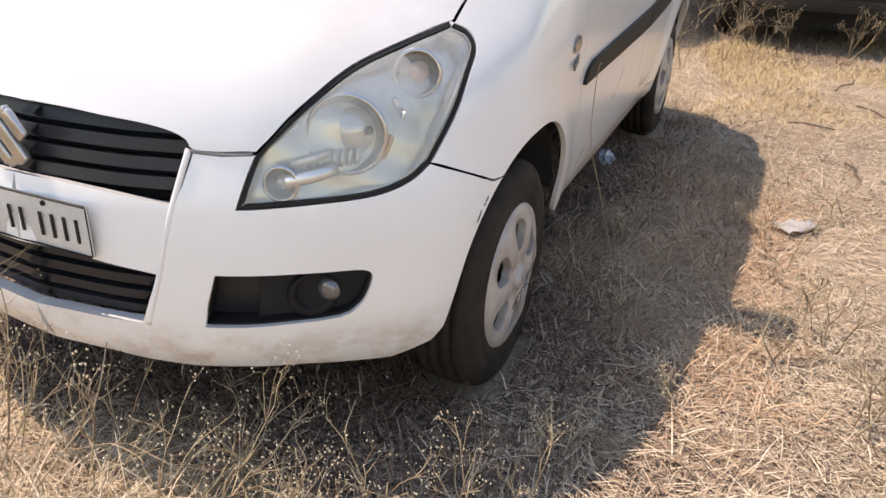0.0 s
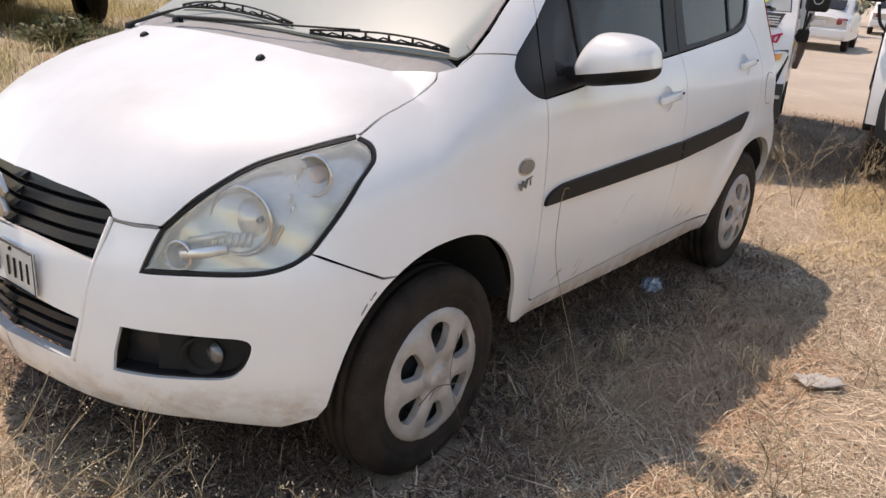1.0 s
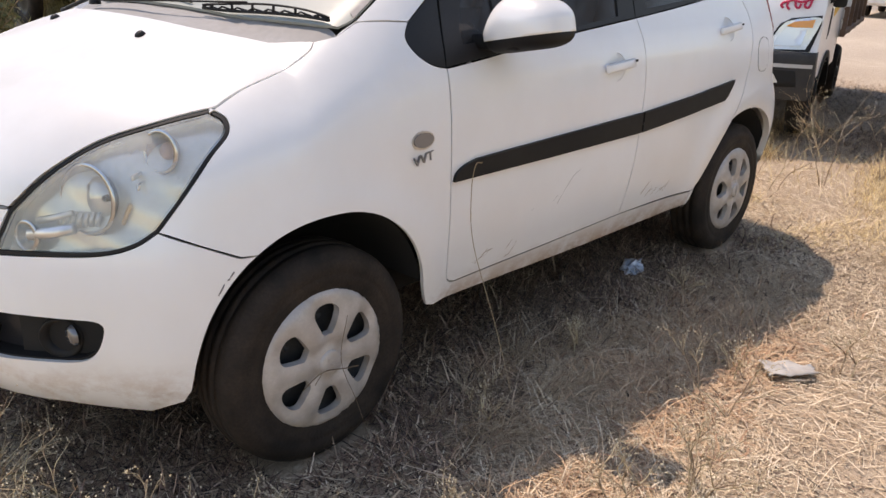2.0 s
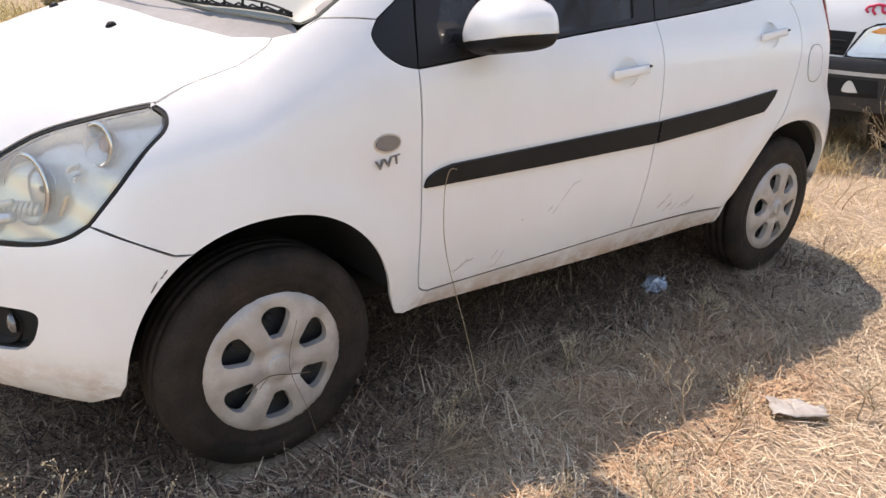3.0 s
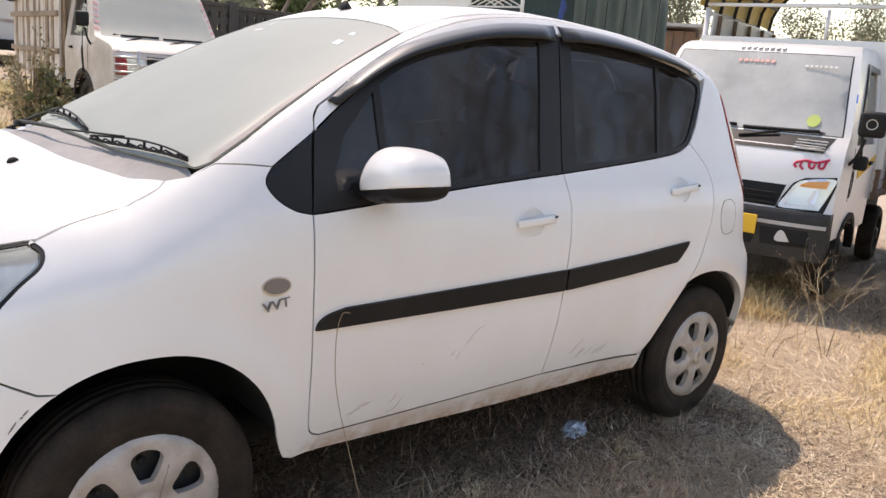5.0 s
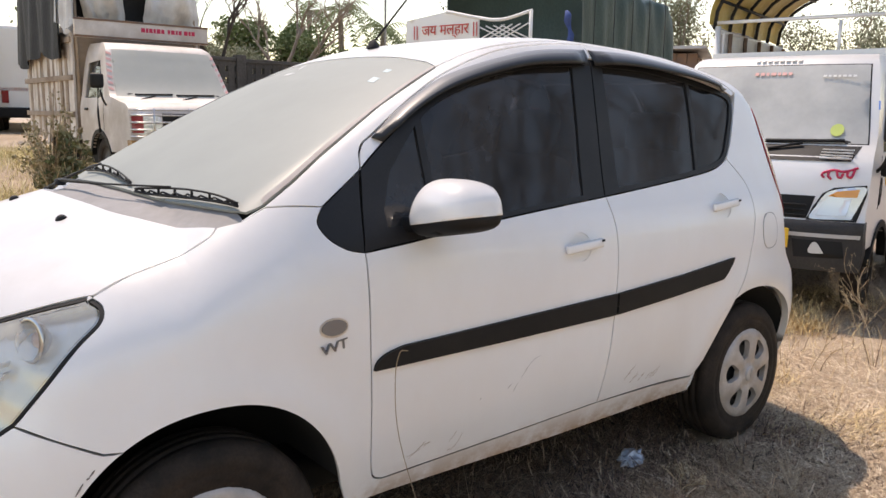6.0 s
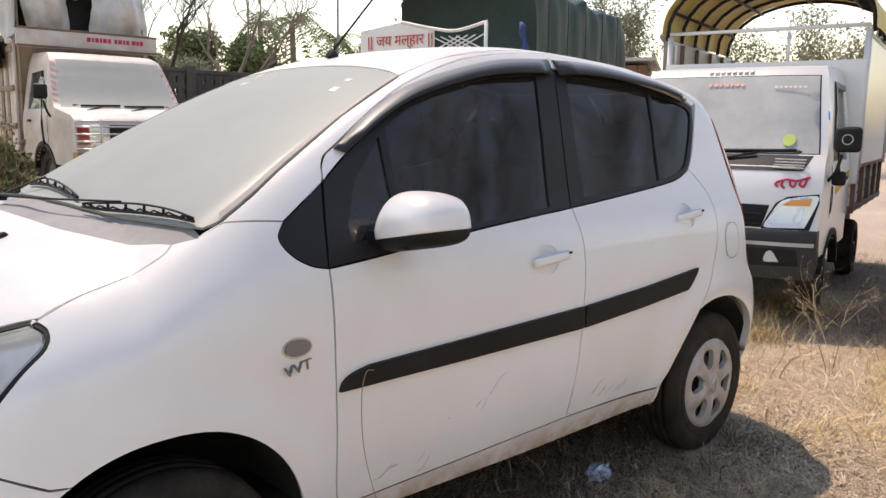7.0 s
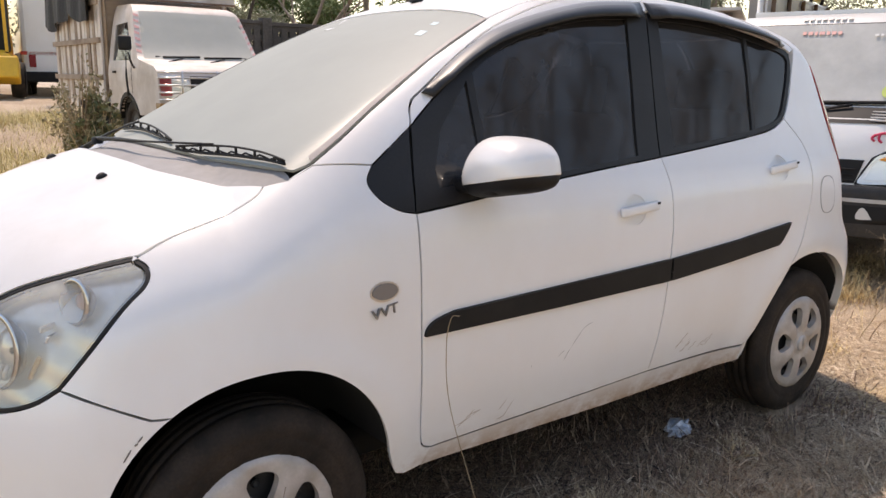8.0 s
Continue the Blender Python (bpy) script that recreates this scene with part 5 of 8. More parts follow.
def lying_straw():
    rng = np.random.default_rng(5)
    bare = lambda x, y: .07 + .93 * np.clip(patchy(x, y, 2.2, 4) * 1.3 - .2, 0, 1) * (1 - .45 * smooth_step((-1.35 - y) / .4) * smooth_step((x - .6) / .8))
    # pale straw thins beside the car, which deepens the shade there
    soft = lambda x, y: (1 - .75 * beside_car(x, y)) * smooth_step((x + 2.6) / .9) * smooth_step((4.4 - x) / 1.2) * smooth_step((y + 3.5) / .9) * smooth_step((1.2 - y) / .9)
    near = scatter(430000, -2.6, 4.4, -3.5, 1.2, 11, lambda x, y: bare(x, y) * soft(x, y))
    far = scatter(70000, -7, 9, -8.0, 3.5, 12, lambda x, y: bare(x, y) * .8 * np.exp(-np.hypot(x - 1, y + 1.5) ** 2 / 30))
    roots = np.concatenate([near, far])
    n = len(roots)
    blades("dry_straw", roots, rng.gamma(3, .013, n) + .010, rng.gamma(3, .0005, n) + .0006, rng.normal(1.50, .10, n), .03, STRAW, "matted dry straw lying on brown earth", "straw", 6, segments=2)
    # longer pale stalks lying over the mat in slow swirls, some arched off the ground
    edge = lambda x, y: smooth_step((x + 2.4) / .8) * smooth_step((4.6 - x) / 1.0) * smooth_step((y + 3.4) / .8) * smooth_step((1.0 - y) / .6)
    long = scatter(80000, -2.5, 4.7, -3.5, 1.0, 81, lambda x, y: edge(x, y) * (1 - .55 * beside_car(x, y)) * np.clip(patchy(x, y, 3.1, 82) * 1.5 - .25, .06, 1))
    n = len(long)
    blades("long_straw", long, rng.gamma(4, .020, n) + .03, rng.gamma(4, .0005, n) + .0009, rng.normal(1.24, .20, n), .14, STRAW_LONG, "long pale dry stalks lying in swirls over the straw", "straw", 83, swirl(long[:, 0], long[:, 1], rng), segments=5)


def dry_leaves():
    """Broader dry blades and leaf scraps scattered on the mat beside the car."""
    rng = np.random.default_rng(91)
    where = lambda x, y: smooth_step((x + 1.2) / .5) * smooth_step((3.4 - x) / .5) * (1 - .7 * beside_car(x, y)) * np.clip(patchy(x, y, 4.5, 92) * 1.5 - .3, .08, 1)
    a = scatter(15000, -1.3, 3.5, -1.7, -.3, 93, where)
    n = len(a)
    a[:, 2] += rng.uniform(.004, .022, n)
    blades("dry_leaves", a, rng.uniform(.015, .06, n), rng.gamma(4, .0005, n) + .0012, rng.normal(1.35, .25, n), .18, STRAW_LONG, "broad dry blades and leaf scraps on the matted ground", "dry leaves", 94, swirl(a[:, 0], a[:, 1], rng), segments=3)


def short_grass():
    rng = np.random.default_rng(7)
    tuft = lambda x, y: np.clip(patchy(x, y, 3.4, 9) * 1.5 - .55, 0, 1) * smooth_step((x + 2.4) / .8) * smooth_step((3.4 - x) / .8) * smooth_step((y + 3.2) / .8) * smooth_step((1.3 - y) / .6)
    near = scatter(30000, -2.4, 3.4, -3.2, 1.3, 13, tuft)
    n = len(near)
    blades("short_dry_grass", near, rng.gamma(4, .008, n) + .012, rng.uniform(.0014, .003, n), np.abs(rng.normal(1.05, .3, n)), .22, STRAW, "short brown dry grass under and beside the car", "grass", 8)


def bent_tufts():
    """Tufts of bent brown and yellow grass between the wheels."""
    rng = np.random.default_rng(61)
    spots = [(rng.uniform(.35, 2.2), rng.uniform(-1.30, -.80), rng.uniform(.4, 1)) for _ in range(95)] + [(rng.uniform(1.0, 2.8), rng.uniform(-1.75, -1.3), rng.uniform(.3, .7)) for _ in range(10)] + [(rng.uniform(-1.3, .3), rng.uniform(-1.5, -1.0), rng.uniform(.3, .6)) for _ in range(10)]
    roots, size, head = [], [], []
    for x, y, s in spots:
        n = int(110 * s)
        a = rng.uniform(0, math.tau)
        px, py = x + rng.normal(0, .05 * s, n), y + rng.normal(0, .05 * s, n)
        roots.append(np.stack([px, py, ground_z(px, py)], 1))
        size.append(np.full(n, s))
        head.append(a + rng.normal(0, .8, n))
    roots, size, head = np.concatenate(roots), np.concatenate(size), np.concatenate(head)
    n = len(roots)
    blades("bent_grass", roots, (rng.gamma(4, .016, n) + .03) * (.5 + size), rng.uniform(.001, .0024, n), np.abs(rng.normal(1.15, .22, n)), .26, BENT, "bent tufts of dry brown grass beside the wheels", "grass", 62, head)


def golden_grass():
    rng = np.random.default_rng(17)
    def where(x, y):
        mask = smooth_step((x - 2.4 - .3 * np.sin(3 * y)) / .7) * smooth_step((6.2 - x + .3 * np.sin(2 * y)) / 1.0) * smooth_step((y + 2.9 + .3 * np.sin(3 * x)) / 1.4) * smooth_step((1.8 - y) / .8)
        return mask * np.clip(patchy(x, y, 3.6, 21) * 2.0 - .8, .04, 1)
    a = scatter(120000, 2.4, 6.4, -3.0, 1.9, 14, where)
    tall = smooth_step((a[:, 0] - 3.0) / .8) * smooth_step((a[:, 1] + 1.3) / .7) * smooth_step((5.0 - a[:, 0]) / .6)
    n = len(a)
    blades("golden_grass", a, (rng.gamma(5, .011, n) + .025) * (1 + .9 * tall), rng.uniform(.002, .004, n), np.abs(rng.normal(1.12, .35, n)) * (1 - .45 * tall), .24, GOLDEN, "sunlit yellow dry grass in loose tufts", "grass", 18)
    def left(x, y):
        return smooth_step((-.55 - x) / .35) * smooth_step((x + 2.2 - .35 * np.sin(3 * y)) / .7) * smooth_step((y + 1.25 - .2 * np.sin(4 * x)) / .4) * smooth_step((1.4 - y) / .8) * np.clip(patchy(x, y, 3.2, 25) * 1.5 - .2, .05, 1)
    b = scatter(52000, -2.6, -.5, -1.5, 1.6, 15, left)
    n = len(b)
    blades("golden_grass", b, rng.gamma(5, .013, n) + .03, rng.uniform(.002, .0045, n), np.abs(rng.normal(1.2, .35, n)), .2, GOLDEN, "tangled yellow dry grass before the bumper", "grass", 19)
    def tangle(x, y):
        return smooth_step((x + 1.35) / .25) * smooth_step((-.70 - x) / .12) * smooth_step((y + .75) / .25) * smooth_step((.9 - y) / .3) * np.clip(patchy(x, y, 6.0, 45) * 1.4 - .1, .1, 1)
    d = scatter(30000, -1.4, -.68, -.8, .9, 46, tangle)
    n = len(d)
    blades("tangled_grass", d, rng.gamma(5, .022, n) + .05, rng.uniform(.0015, .004, n), np.abs(rng.normal(.95, .35, n)), .30, STRAW_LONG, "thick tangle of pale dry grass against the bumper", "grass", 47, segments=5)
    def field(x, y):
        return smooth_step((y - .9) / .8) * np.clip(patchy(x, y, 1.3, 31) * 1.5 - .05, .14, 1)
    c = scatter(190000, -6, 8, .8, 16, 16, field)
    n = len(c)
    blades("field_grass", c, rng.gamma(5, .022, n) + .05, rng.uniform(.004, .009, n), np.abs(rng.normal(.6, .35, n)), .25, FIELD, "rough yellow-green grass of the field behind the cars", "grass", 20)


def weed(at, height, seed, reach=.5, lean=(0, 0), heads=1.0):
    """A dry branching weed: stems and small seed heads."""
    rng = random.Random(seed)
    root = group_root("dry_weed", "dry branching weed with small pale seed heads", "weed", Matrix.Translation(at), "dry weeds")
    bm, hb = bmesh.new(), bmesh.new()
    def grow(p, way, length, radius, depth):
        pts = [p]
        for k in range(4):
            way = (way + Vector((rng.uniform(-.25, .25), rng.uniform(-.25, .25), rng.uniform(-.12, .12)))).normalized()
            pts.append(pts[-1] + way * length / 4)
        tube(bm, pts, [radius * (1 - .12 * k) for k in range(5)], 4)
        if depth > 0:
            for k in range(2 + (depth > 1)):
                q = pts[rng.choice((2, 3, 4))]
                turn = Vector((rng.uniform(-1, 1), rng.uniform(-1, 1), rng.uniform(-.35, .6)))
                grow(q, (way + reach * 1.5 * turn).normalized(), length * rng.uniform(.45, .75), radius * .62, depth - 1)
        else:
            for k in range(int(rng.choice((4, 6, 8)) * heads)):
                c = pts[-1] + Vector((rng.uniform(-.014, .014), rng.uniform(-.014, .014), rng.uniform(-.008, .016)))
                bmesh.ops.create_icosphere(hb, subdivisions=1, radius=rng.uniform(.0010, .0024), matrix=Matrix.Translation(c) @ pose(0, 0, 0, rng.uniform(0, 90), rng.uniform(0, 90), 0) @ Matrix.Diagonal((1, 1.3, .9, 1)))
    for k in range(rng.choice((2, 3))):
        grow(Vector((rng.uniform(-.03, .03), rng.uniform(-.03, .03), -.01)), Vector((lean[0] + rng.uniform(-.4, .4), lean[1] + rng.uniform(-.4, .4), 1)).normalized(), height * rng.uniform(.55, .8), .0030, 3)
    tagged(part("stalk", bm, WEED, root), kind="stuff")
    tagged(part("seed_head", hb, SEED, root, "pale seed heads", smooth=False), kind="stuff")


def weeds():
    rng = random.Random(3)
    spots = [(-1.02, -.72, .20, (.9, .2)), (-.92, -.48, .32, (.9, .1)), (-.88, -.22, .40, (.3, 0)), (-1.12, -.95, .15, (.8, .2)), (-.80, -.62, .24, (.3, 0)), (-1.2, -.45, .34, (.2, .2)), (-.84, .05, .40, (.2, 0)), (-1.0, .2, .42, (.1, 0)),
             (.52, -1.62, .22, (0, 0)), (.62, -1.58, .18, (.1, 0)), (.36, -1.50, .16, (0, .1)), (.95, -1.50, .20, (-.1, 0)), (1.22, -1.42, .16, (0, 0)), (.0, -1.28, .12, (0, 0)), (1.5, -1.66, .14, (0, 0)), (-.30, -1.02, .14, (.1, 0)), (.45, -.98, .12, (0, 0)), (1.0, -.92, .12, (0, 0)), (1.7, -.95, .13, (0, 0)), (.9, -2.1, .24, (0, 0)), (.55, -2.25, .26, (0, 0)), (1.35, -2.2, .2, (0, 0)),
             (-1.05, -.60, .26, (1.0, .1)), (-1.15, -.30, .38, (.6, -.1)), (-.98, -.85, .17, (.9, .3)), (-1.25, -.70, .20, (.9, .2)), (-1.0, -.10, .40, (.4, 0)), (-.72, -.40, .22, (.3, -.2)), (-.70, -.75, .20, (.2, -.2)), (-.60, -.90, .20, (0, -.1)), (-.45, -1.0, .16, (.1, 0)), (.11, -1.69, .26, (0, .1)), (.25, -1.78, .22, (.1, 0)), (.42, -1.85, .24, (0, 0)), (.0, -1.85, .2, (0, 0)),
             (3.9, -.72, .5, (0, .1)), (4.2, -.95, .42, (0, 0)), (4.5, -1.15, .36, (0, 0)), (3.6, -.55, .34, (0, 0)), (3.7, -.15, .36, (0, 0)), (4.0, .05, .4, (.1, 0)), (3.5, .3, .4, (0, 0)), (4.75, -1.4, .3, (0, 0)), (4.6, -1.75, .34, (0, 0))]
    for k, (x, y, h, lean) in enumerate(spots):
        weed((x, y, float(ground_z(x, y))), h, 40 + k, .5, lean, .6)


def brown_shade_litter():
    """Dead weeds and leaf litter, matted under the cars and in the lee of the wheels, toned dark to deepen the shade
    there.
    """
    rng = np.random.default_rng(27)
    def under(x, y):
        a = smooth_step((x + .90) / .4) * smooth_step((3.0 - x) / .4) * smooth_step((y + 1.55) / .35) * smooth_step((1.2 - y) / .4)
        # the weeds spread here too, darkening the ground in the trucks' shadow
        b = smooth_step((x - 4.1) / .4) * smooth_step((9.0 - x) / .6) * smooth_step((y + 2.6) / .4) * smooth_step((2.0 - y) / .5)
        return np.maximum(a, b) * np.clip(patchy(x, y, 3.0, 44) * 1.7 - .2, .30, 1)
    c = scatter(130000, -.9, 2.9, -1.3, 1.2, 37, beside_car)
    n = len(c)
    blades("shaded_dead_weeds", c, rng.gamma(3, .010, n) + .012, rng.gamma(3, .0010, n) + .0012, np.abs(rng.normal(1.0, .35, n)), .25, SHADED_DEAD_WEED, "reddish-brown dead weeds under the car, toned dark for its shade", "weeds", 38, segments=2)
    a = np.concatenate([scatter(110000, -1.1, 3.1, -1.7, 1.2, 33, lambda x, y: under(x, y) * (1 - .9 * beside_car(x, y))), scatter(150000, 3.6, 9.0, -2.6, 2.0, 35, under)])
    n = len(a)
    blades("brown_shade_litter", a, rng.gamma(3, .009, n) + .010, rng.gamma(3, .0011, n) + .0012, np.abs(rng.normal(1.15, .32, n)), .25, LITTER, "brown dead weeds matted under the vehicles, toned dark for their shade", "litter", 34, segments=2)


def russet_grass():
    """Tufts of reddish dry grass, laid over by the wind, on the ground beside the sills."""
    rng = np.random.default_rng(57)
    def where(x, y):
        strip = smooth_step((x + .15) / .4) * smooth_step((2.1 - x) / .5) * smooth_step((y + 1.62) / .35) * smooth_step((-.85 - y) / .25)
        return strip * np.clip(patchy(x, y, 3.2, 58) * 2.2 - .55, .12, 1)
    seeds = scatter(2600, -.1, 2.1, -1.85, -.85, 59, where)
    a = np.repeat(seeds, 14, axis=0)
    n = len(a)
    a[:, :2] += rng.normal(0, .018, (n, 2))
    a[:, 2] = ground_z(a[:, 0], a[:, 1])
    blades("russet_grass", a, rng.gamma(4, .013, n) + .02, rng.gamma(3, .0007, n) + .0012, np.abs(rng.normal(.95, .3, n)), .5, RUSSET, "reddish dry grass laid over beside the car", "grass", 56, segments=3)


def seed_fluff():
    """Tiny pale seed heads and husks caught in the litter."""
    rng = np.random.default_rng(71)
    where = lambda x, y: .15 + .85 * patchy(x, y, 3.6, 72)
    a = scatter(14000, -1.6, 3.6, -2.4, .3, 73, where)
    n = len(a)
    a[:, 2] += np.abs(rng.normal(0, .022, n))
    blades("seed_fluff", a, rng.uniform(.003, .008, n), rng.uniform(.003, .006, n), rng.uniform(.2, 1.5, n), .1, SEED, "tiny pale seed heads and husks in the dry grass", "seed heads", 74, segments=1)
    b = scatter(60000, -1.6, 3.6, -2.6, .3, 75, lambda x, y: patchy(x, y, 4.0, 76))
    n = len(b)
    blades("clod", b, rng.uniform(.004, .012, n), rng.uniform(.004, .012, n), rng.uniform(.8, 1.5, n), .2, LITTER, "crumbs of dark soil and broken leaves", "soil crumbs", 77, segments=1)


brown_shade_litter()
russet_grass()
seed_fluff()
lying_straw()
dry_leaves()
short_grass()
bent_tufts()
golden_grass()
weeds()


def leaf_mass(centres, radii, count, size, seed, flat=1.0):
    """Many small folded leaves round several centres, as verts and faces."""
    rng = np.random.default_rng(seed)
    pick = rng.integers(0, len(centres), count)
    unit = lambda v: v / np.maximum(np.linalg.norm(v, axis=1), 1e-6)[:, None]
    reach = (np.array(radii)[pick] * rng.random(count) ** .45)[:, None]
    p = np.array(centres, float)[pick] + unit(rng.normal(0, 1, (count, 3))) * reach * np.array([1, 1, flat])
    u = unit(rng.normal(0, 1, (count, 3)))
    v = unit(np.cross(u, rng.normal(0, 1, (count, 3))))
    s = (size * rng.uniform(.5, 1.4, count))[:, None]
    verts = np.stack([p - u * s, p + v * s * .45, p + u * s, p - v * s * .45], 1).reshape(-1, 3)
    return verts, np.arange(4 * count).reshape(-1, 4)


# ---- litter ----
def litter():
    x, y = 1.365, -1.515
    z = float(ground_z(x, y))
    bm = bmesh.new()
    bmesh.ops.create_grid(bm, x_segments=14, y_segments=8, size=.5)
    for v in bm.verts:
        a, b = v.co.x, v.co.y
        v.co = Vector((a * .17 + .006 * math.sin(15 * b), b * .085 * (1 - .5 * a) + .004 * math.sin(13 * a + 1) + .003 * math.sin(31 * a), .004 + .004 * math.sin(11 * a + 3 * b) + .003 * math.sin(17 * b + 5 * a)))
    bmesh.ops.solidify(bm, geom=bm.faces[:], thickness=.002)
    o = part("paper_scrap", bm, PAPER)
    o.matrix_world = pose(x, y, z + .034, 0, 0, -46)
    tagged(o, "torn crumpled grey paper lying on straw", "paper")
    x, y = 1.79, -.665
    bm = bmesh.new()
    bmesh.ops.create_icosphere(bm, subdivisions=3, radius=1)
    for v in bm.verts:
        p = v.co.copy()
        w = .75 + .28 * noise.noise(p * 2.3) + .22 * noise.noise(p * 5.1)
        v.co = Vector((p.x * .085 * w, p.y * .060 * w, max(p.z * .045 * w, -.012) + .012))
    o = part("plastic_bag", bm, FOIL, smooth=False)
    o.matrix_world = pose(x, y, float(ground_z(x, y)) + .008, 0, 0, 25)
    tagged(o, "crumpled blue and silver plastic bag under the car", "plastic bag")
    for k, (x, y, r, l) in enumerate(((3.35, -1.9, 30, .16), (2.9, -1.55, 80, .12), (3.9, -1.75, -20, .2), (2.2, -1.75, 10, .12))):
        bm = tube(bmesh.new(), flow([(-l, 0, .012), (-l * .3, .015, .02), (l * .3, -.01, .016), (l, .02, .01)], 3), .005, 6)
        o = part("twig", bm, TWIG)
        o.matrix_world = pose(x, y, float(ground_z(x, y)) + .004, 0, 0, r)
        tagged(o, "short dark twig on the dry ground", "twig", "twigs")


litter()
# a thin dry stem that leans against the door
bm = tube(bmesh.new(), flow([(.57, -.99, -.01), (.535, -.93, .25), (.497, -.862, .5), (.487, -.855, .66), (.50, -.856, .735), (.525, -.858, .738)], 5), .0012, 5)
stem = part("tall_weed", bm, WEED)
tagged(stem, "single thin dry weed leaning on the car door", "weed")

for line, thick in (([(-.10, -.838, .255), (-.04, -.842, .285), (.03, -.846, .272), (.075, -.844, .262)], .0016), ([(-.04, -.842, .285), (-.07, -.848, .262)], .0012), ([(.10, -.88, -.01), (.06, -.856, .16), (.015, -.848, .30), (.04, -.846, .42)], .0008)):
    bm = tube(bmesh.new(), flow(line, 5), thick, 5)
    tagged(part("dry_stalk", bm, TWIG), "thin dark dry stalk caught against the wheel", "stalk", "stalks at the wheel")

# ---- the other vehicles ----
def on_face(bm, place):
    """Carries a sheet's (across, -lift, up) over to place(across, lift, up)."""
    for v in bm.verts:
        v.co = Vector(place(v.co.x, -v.co.y, v.co.z))
    return bm


def mini_truck(name, label, at, yaw, spec):
    """A small cab-over truck that looks along local -x; its middle front is at the origin."""
    root = group_root(name, label, "truck", pose(*at, 0, 0, yaw))
    W, mat = spec["half_width"], spec["paint"]
    face = curve(spec["face"])            # z -> x of the front
    wide = curve(spec["wide"])            # z -> half width
    top, back, sill = spec["top"], spec["cab_back"], spec["sill"]
    bow = spec.get("bow", .10)
    def front(y, lift, z):
        w = float(wide(z))
        return (float(face(z)) + bow * min(abs(y / w), 1.05) ** 3.5 - lift, y, z)
    # cab shell
    zs = np.concatenate([np.linspace(sill, top - .06, 30), [top - .03, top - .01, top]])
    fr = np.linspace(-1, 1, 25)
    bm = bmesh.new()
    grid = [[bm.verts.new(front(f * float(wide(z)), 0, z)) for f in fr] for z in zs]
    for a, b in zip(grid, grid[1:]):
        for k in range(len(fr) - 1):
            bm.faces.new((a[k + 1], a[k], b[k], b[k + 1]))
    roof0 = grid[-1]
    roof1 = [bm.verts.new((back, f * float(wide(top)), top + .01)) for f in fr]
    for k in range(len(fr) - 1):
        bm.faces.new((roof0[k + 1], roof0[k], roof1[k], roof1[k + 1]))
    shell = part("cab_shell", bm, mat, root)
    # sides with wheel openings and window openings
    ax, ar = spec["axle"], spec["arch"]
    for s in (-1, 1):
        line = [(float(face(z)) + bow, z) for z in zs] + [(back, top + .01), (back, sill)] + [(ax + ar, sill)] + [(ax + ar * math.cos(w), spec["wheel"] + ar * math.sin(w)) for w in np.linspace(max(math.asin((sill - spec["wheel"]) / ar), 0), math.pi - max(math.asin((sill - spec["wheel"]) / ar), 0), 16)]
        win = spec["window"]
        side_place = lambda x, lift, z, s=s: (x, s * (float(wide(z)) + lift), z)
        bm = on_face(sheet(line, [win], lambda x, z: 0 * x, .03, .06), side_place)
        if s > 0:
            bmesh.ops.reverse_faces(bm, faces=bm.faces)
        door = part("cab_side", bm, mat, root)
        part("window_pane", on_face(sheet(win, [], lambda x, z: 0 * x - .012, .004, .1), side_place), SIDE_GLASS, door)
        seam = [(win[0][0] - .06, sill + .25), (win[0][0] - .06, win[0][1] - .02), (win[0][0] - .05, win[0][1] - .02), (win[0][0] - .05, sill + .25)]
        part("door_seam", on_face(sheet(seam, [], lambda x, z: 0 * x + .002, .003, .1), side_place), GAP, door)
        bm = box(bmesh.new(), (.11, .02, .03), (win[2][0] - .14, s * (W + .012), win[0][1] - .14), bevel=.006)
        part("door_handle", bm, PLASTIC, door)
        lip = [(ax + (ar + .05) * math.cos(w), spec["wheel"] + (ar + .05) * math.sin(w)) for w in np.linspace(.25, math.pi - .25, 18)] + [(ax + ar * math.cos(w), spec["wheel"] + ar * math.sin(w)) for w in np.linspace(math.pi - .25, .25, 18)]
        part("wheel_arch", on_face(sheet(lip, [], lambda x, z: 0 * x + .012, .06, .06), side_place), PLASTIC, root, "black plastic wheel arch")
        if spec.get("stripe"):
            part("stripe", on_face(sheet([(ax + .02, .90), (back - .02, 1.0), (back - .02, 1.06), (ax - .02, .955)], [], lambda x, z: 0 * x + .003, .003, .1), side_place), YELLOW_PAINT, door, "yellow stripe")
            part("sticker", on_face(sheet(oval(ax - .17, .87, .05, .10), [oval(ax - .165, .88, .02, .05)], lambda x, z: 0 * x + .003, .003, .03), side_place), PLASTIC, door, "black round sticker")
        if s not in spec.get("mirrors", (-1, 1)):
            continue
        # door mirror on its stalk
        mx, mz = spec["mirror"]
        mw, mh = spec.get("mirror_size", (.17, .24))
        bm = box(bmesh.new(), (.07, mw, mh), (mx, s * (W + .11), mz), (0, 0, -12 * s), .03, 3)
        mir = part("door_mirror", bm, PLASTIC, root, "black door mirror")
        part("stalk", tube(bmesh.new(), flow([(mx + .06, s * W, mz - .28), (mx, s * (W + .05), mz - .22), (mx, s * (W + .08), mz - .1)], 4), .012, 6), PLASTIC, mir)
        if not spec.get("ring", True):
            continue
        bm = bmesh.new()
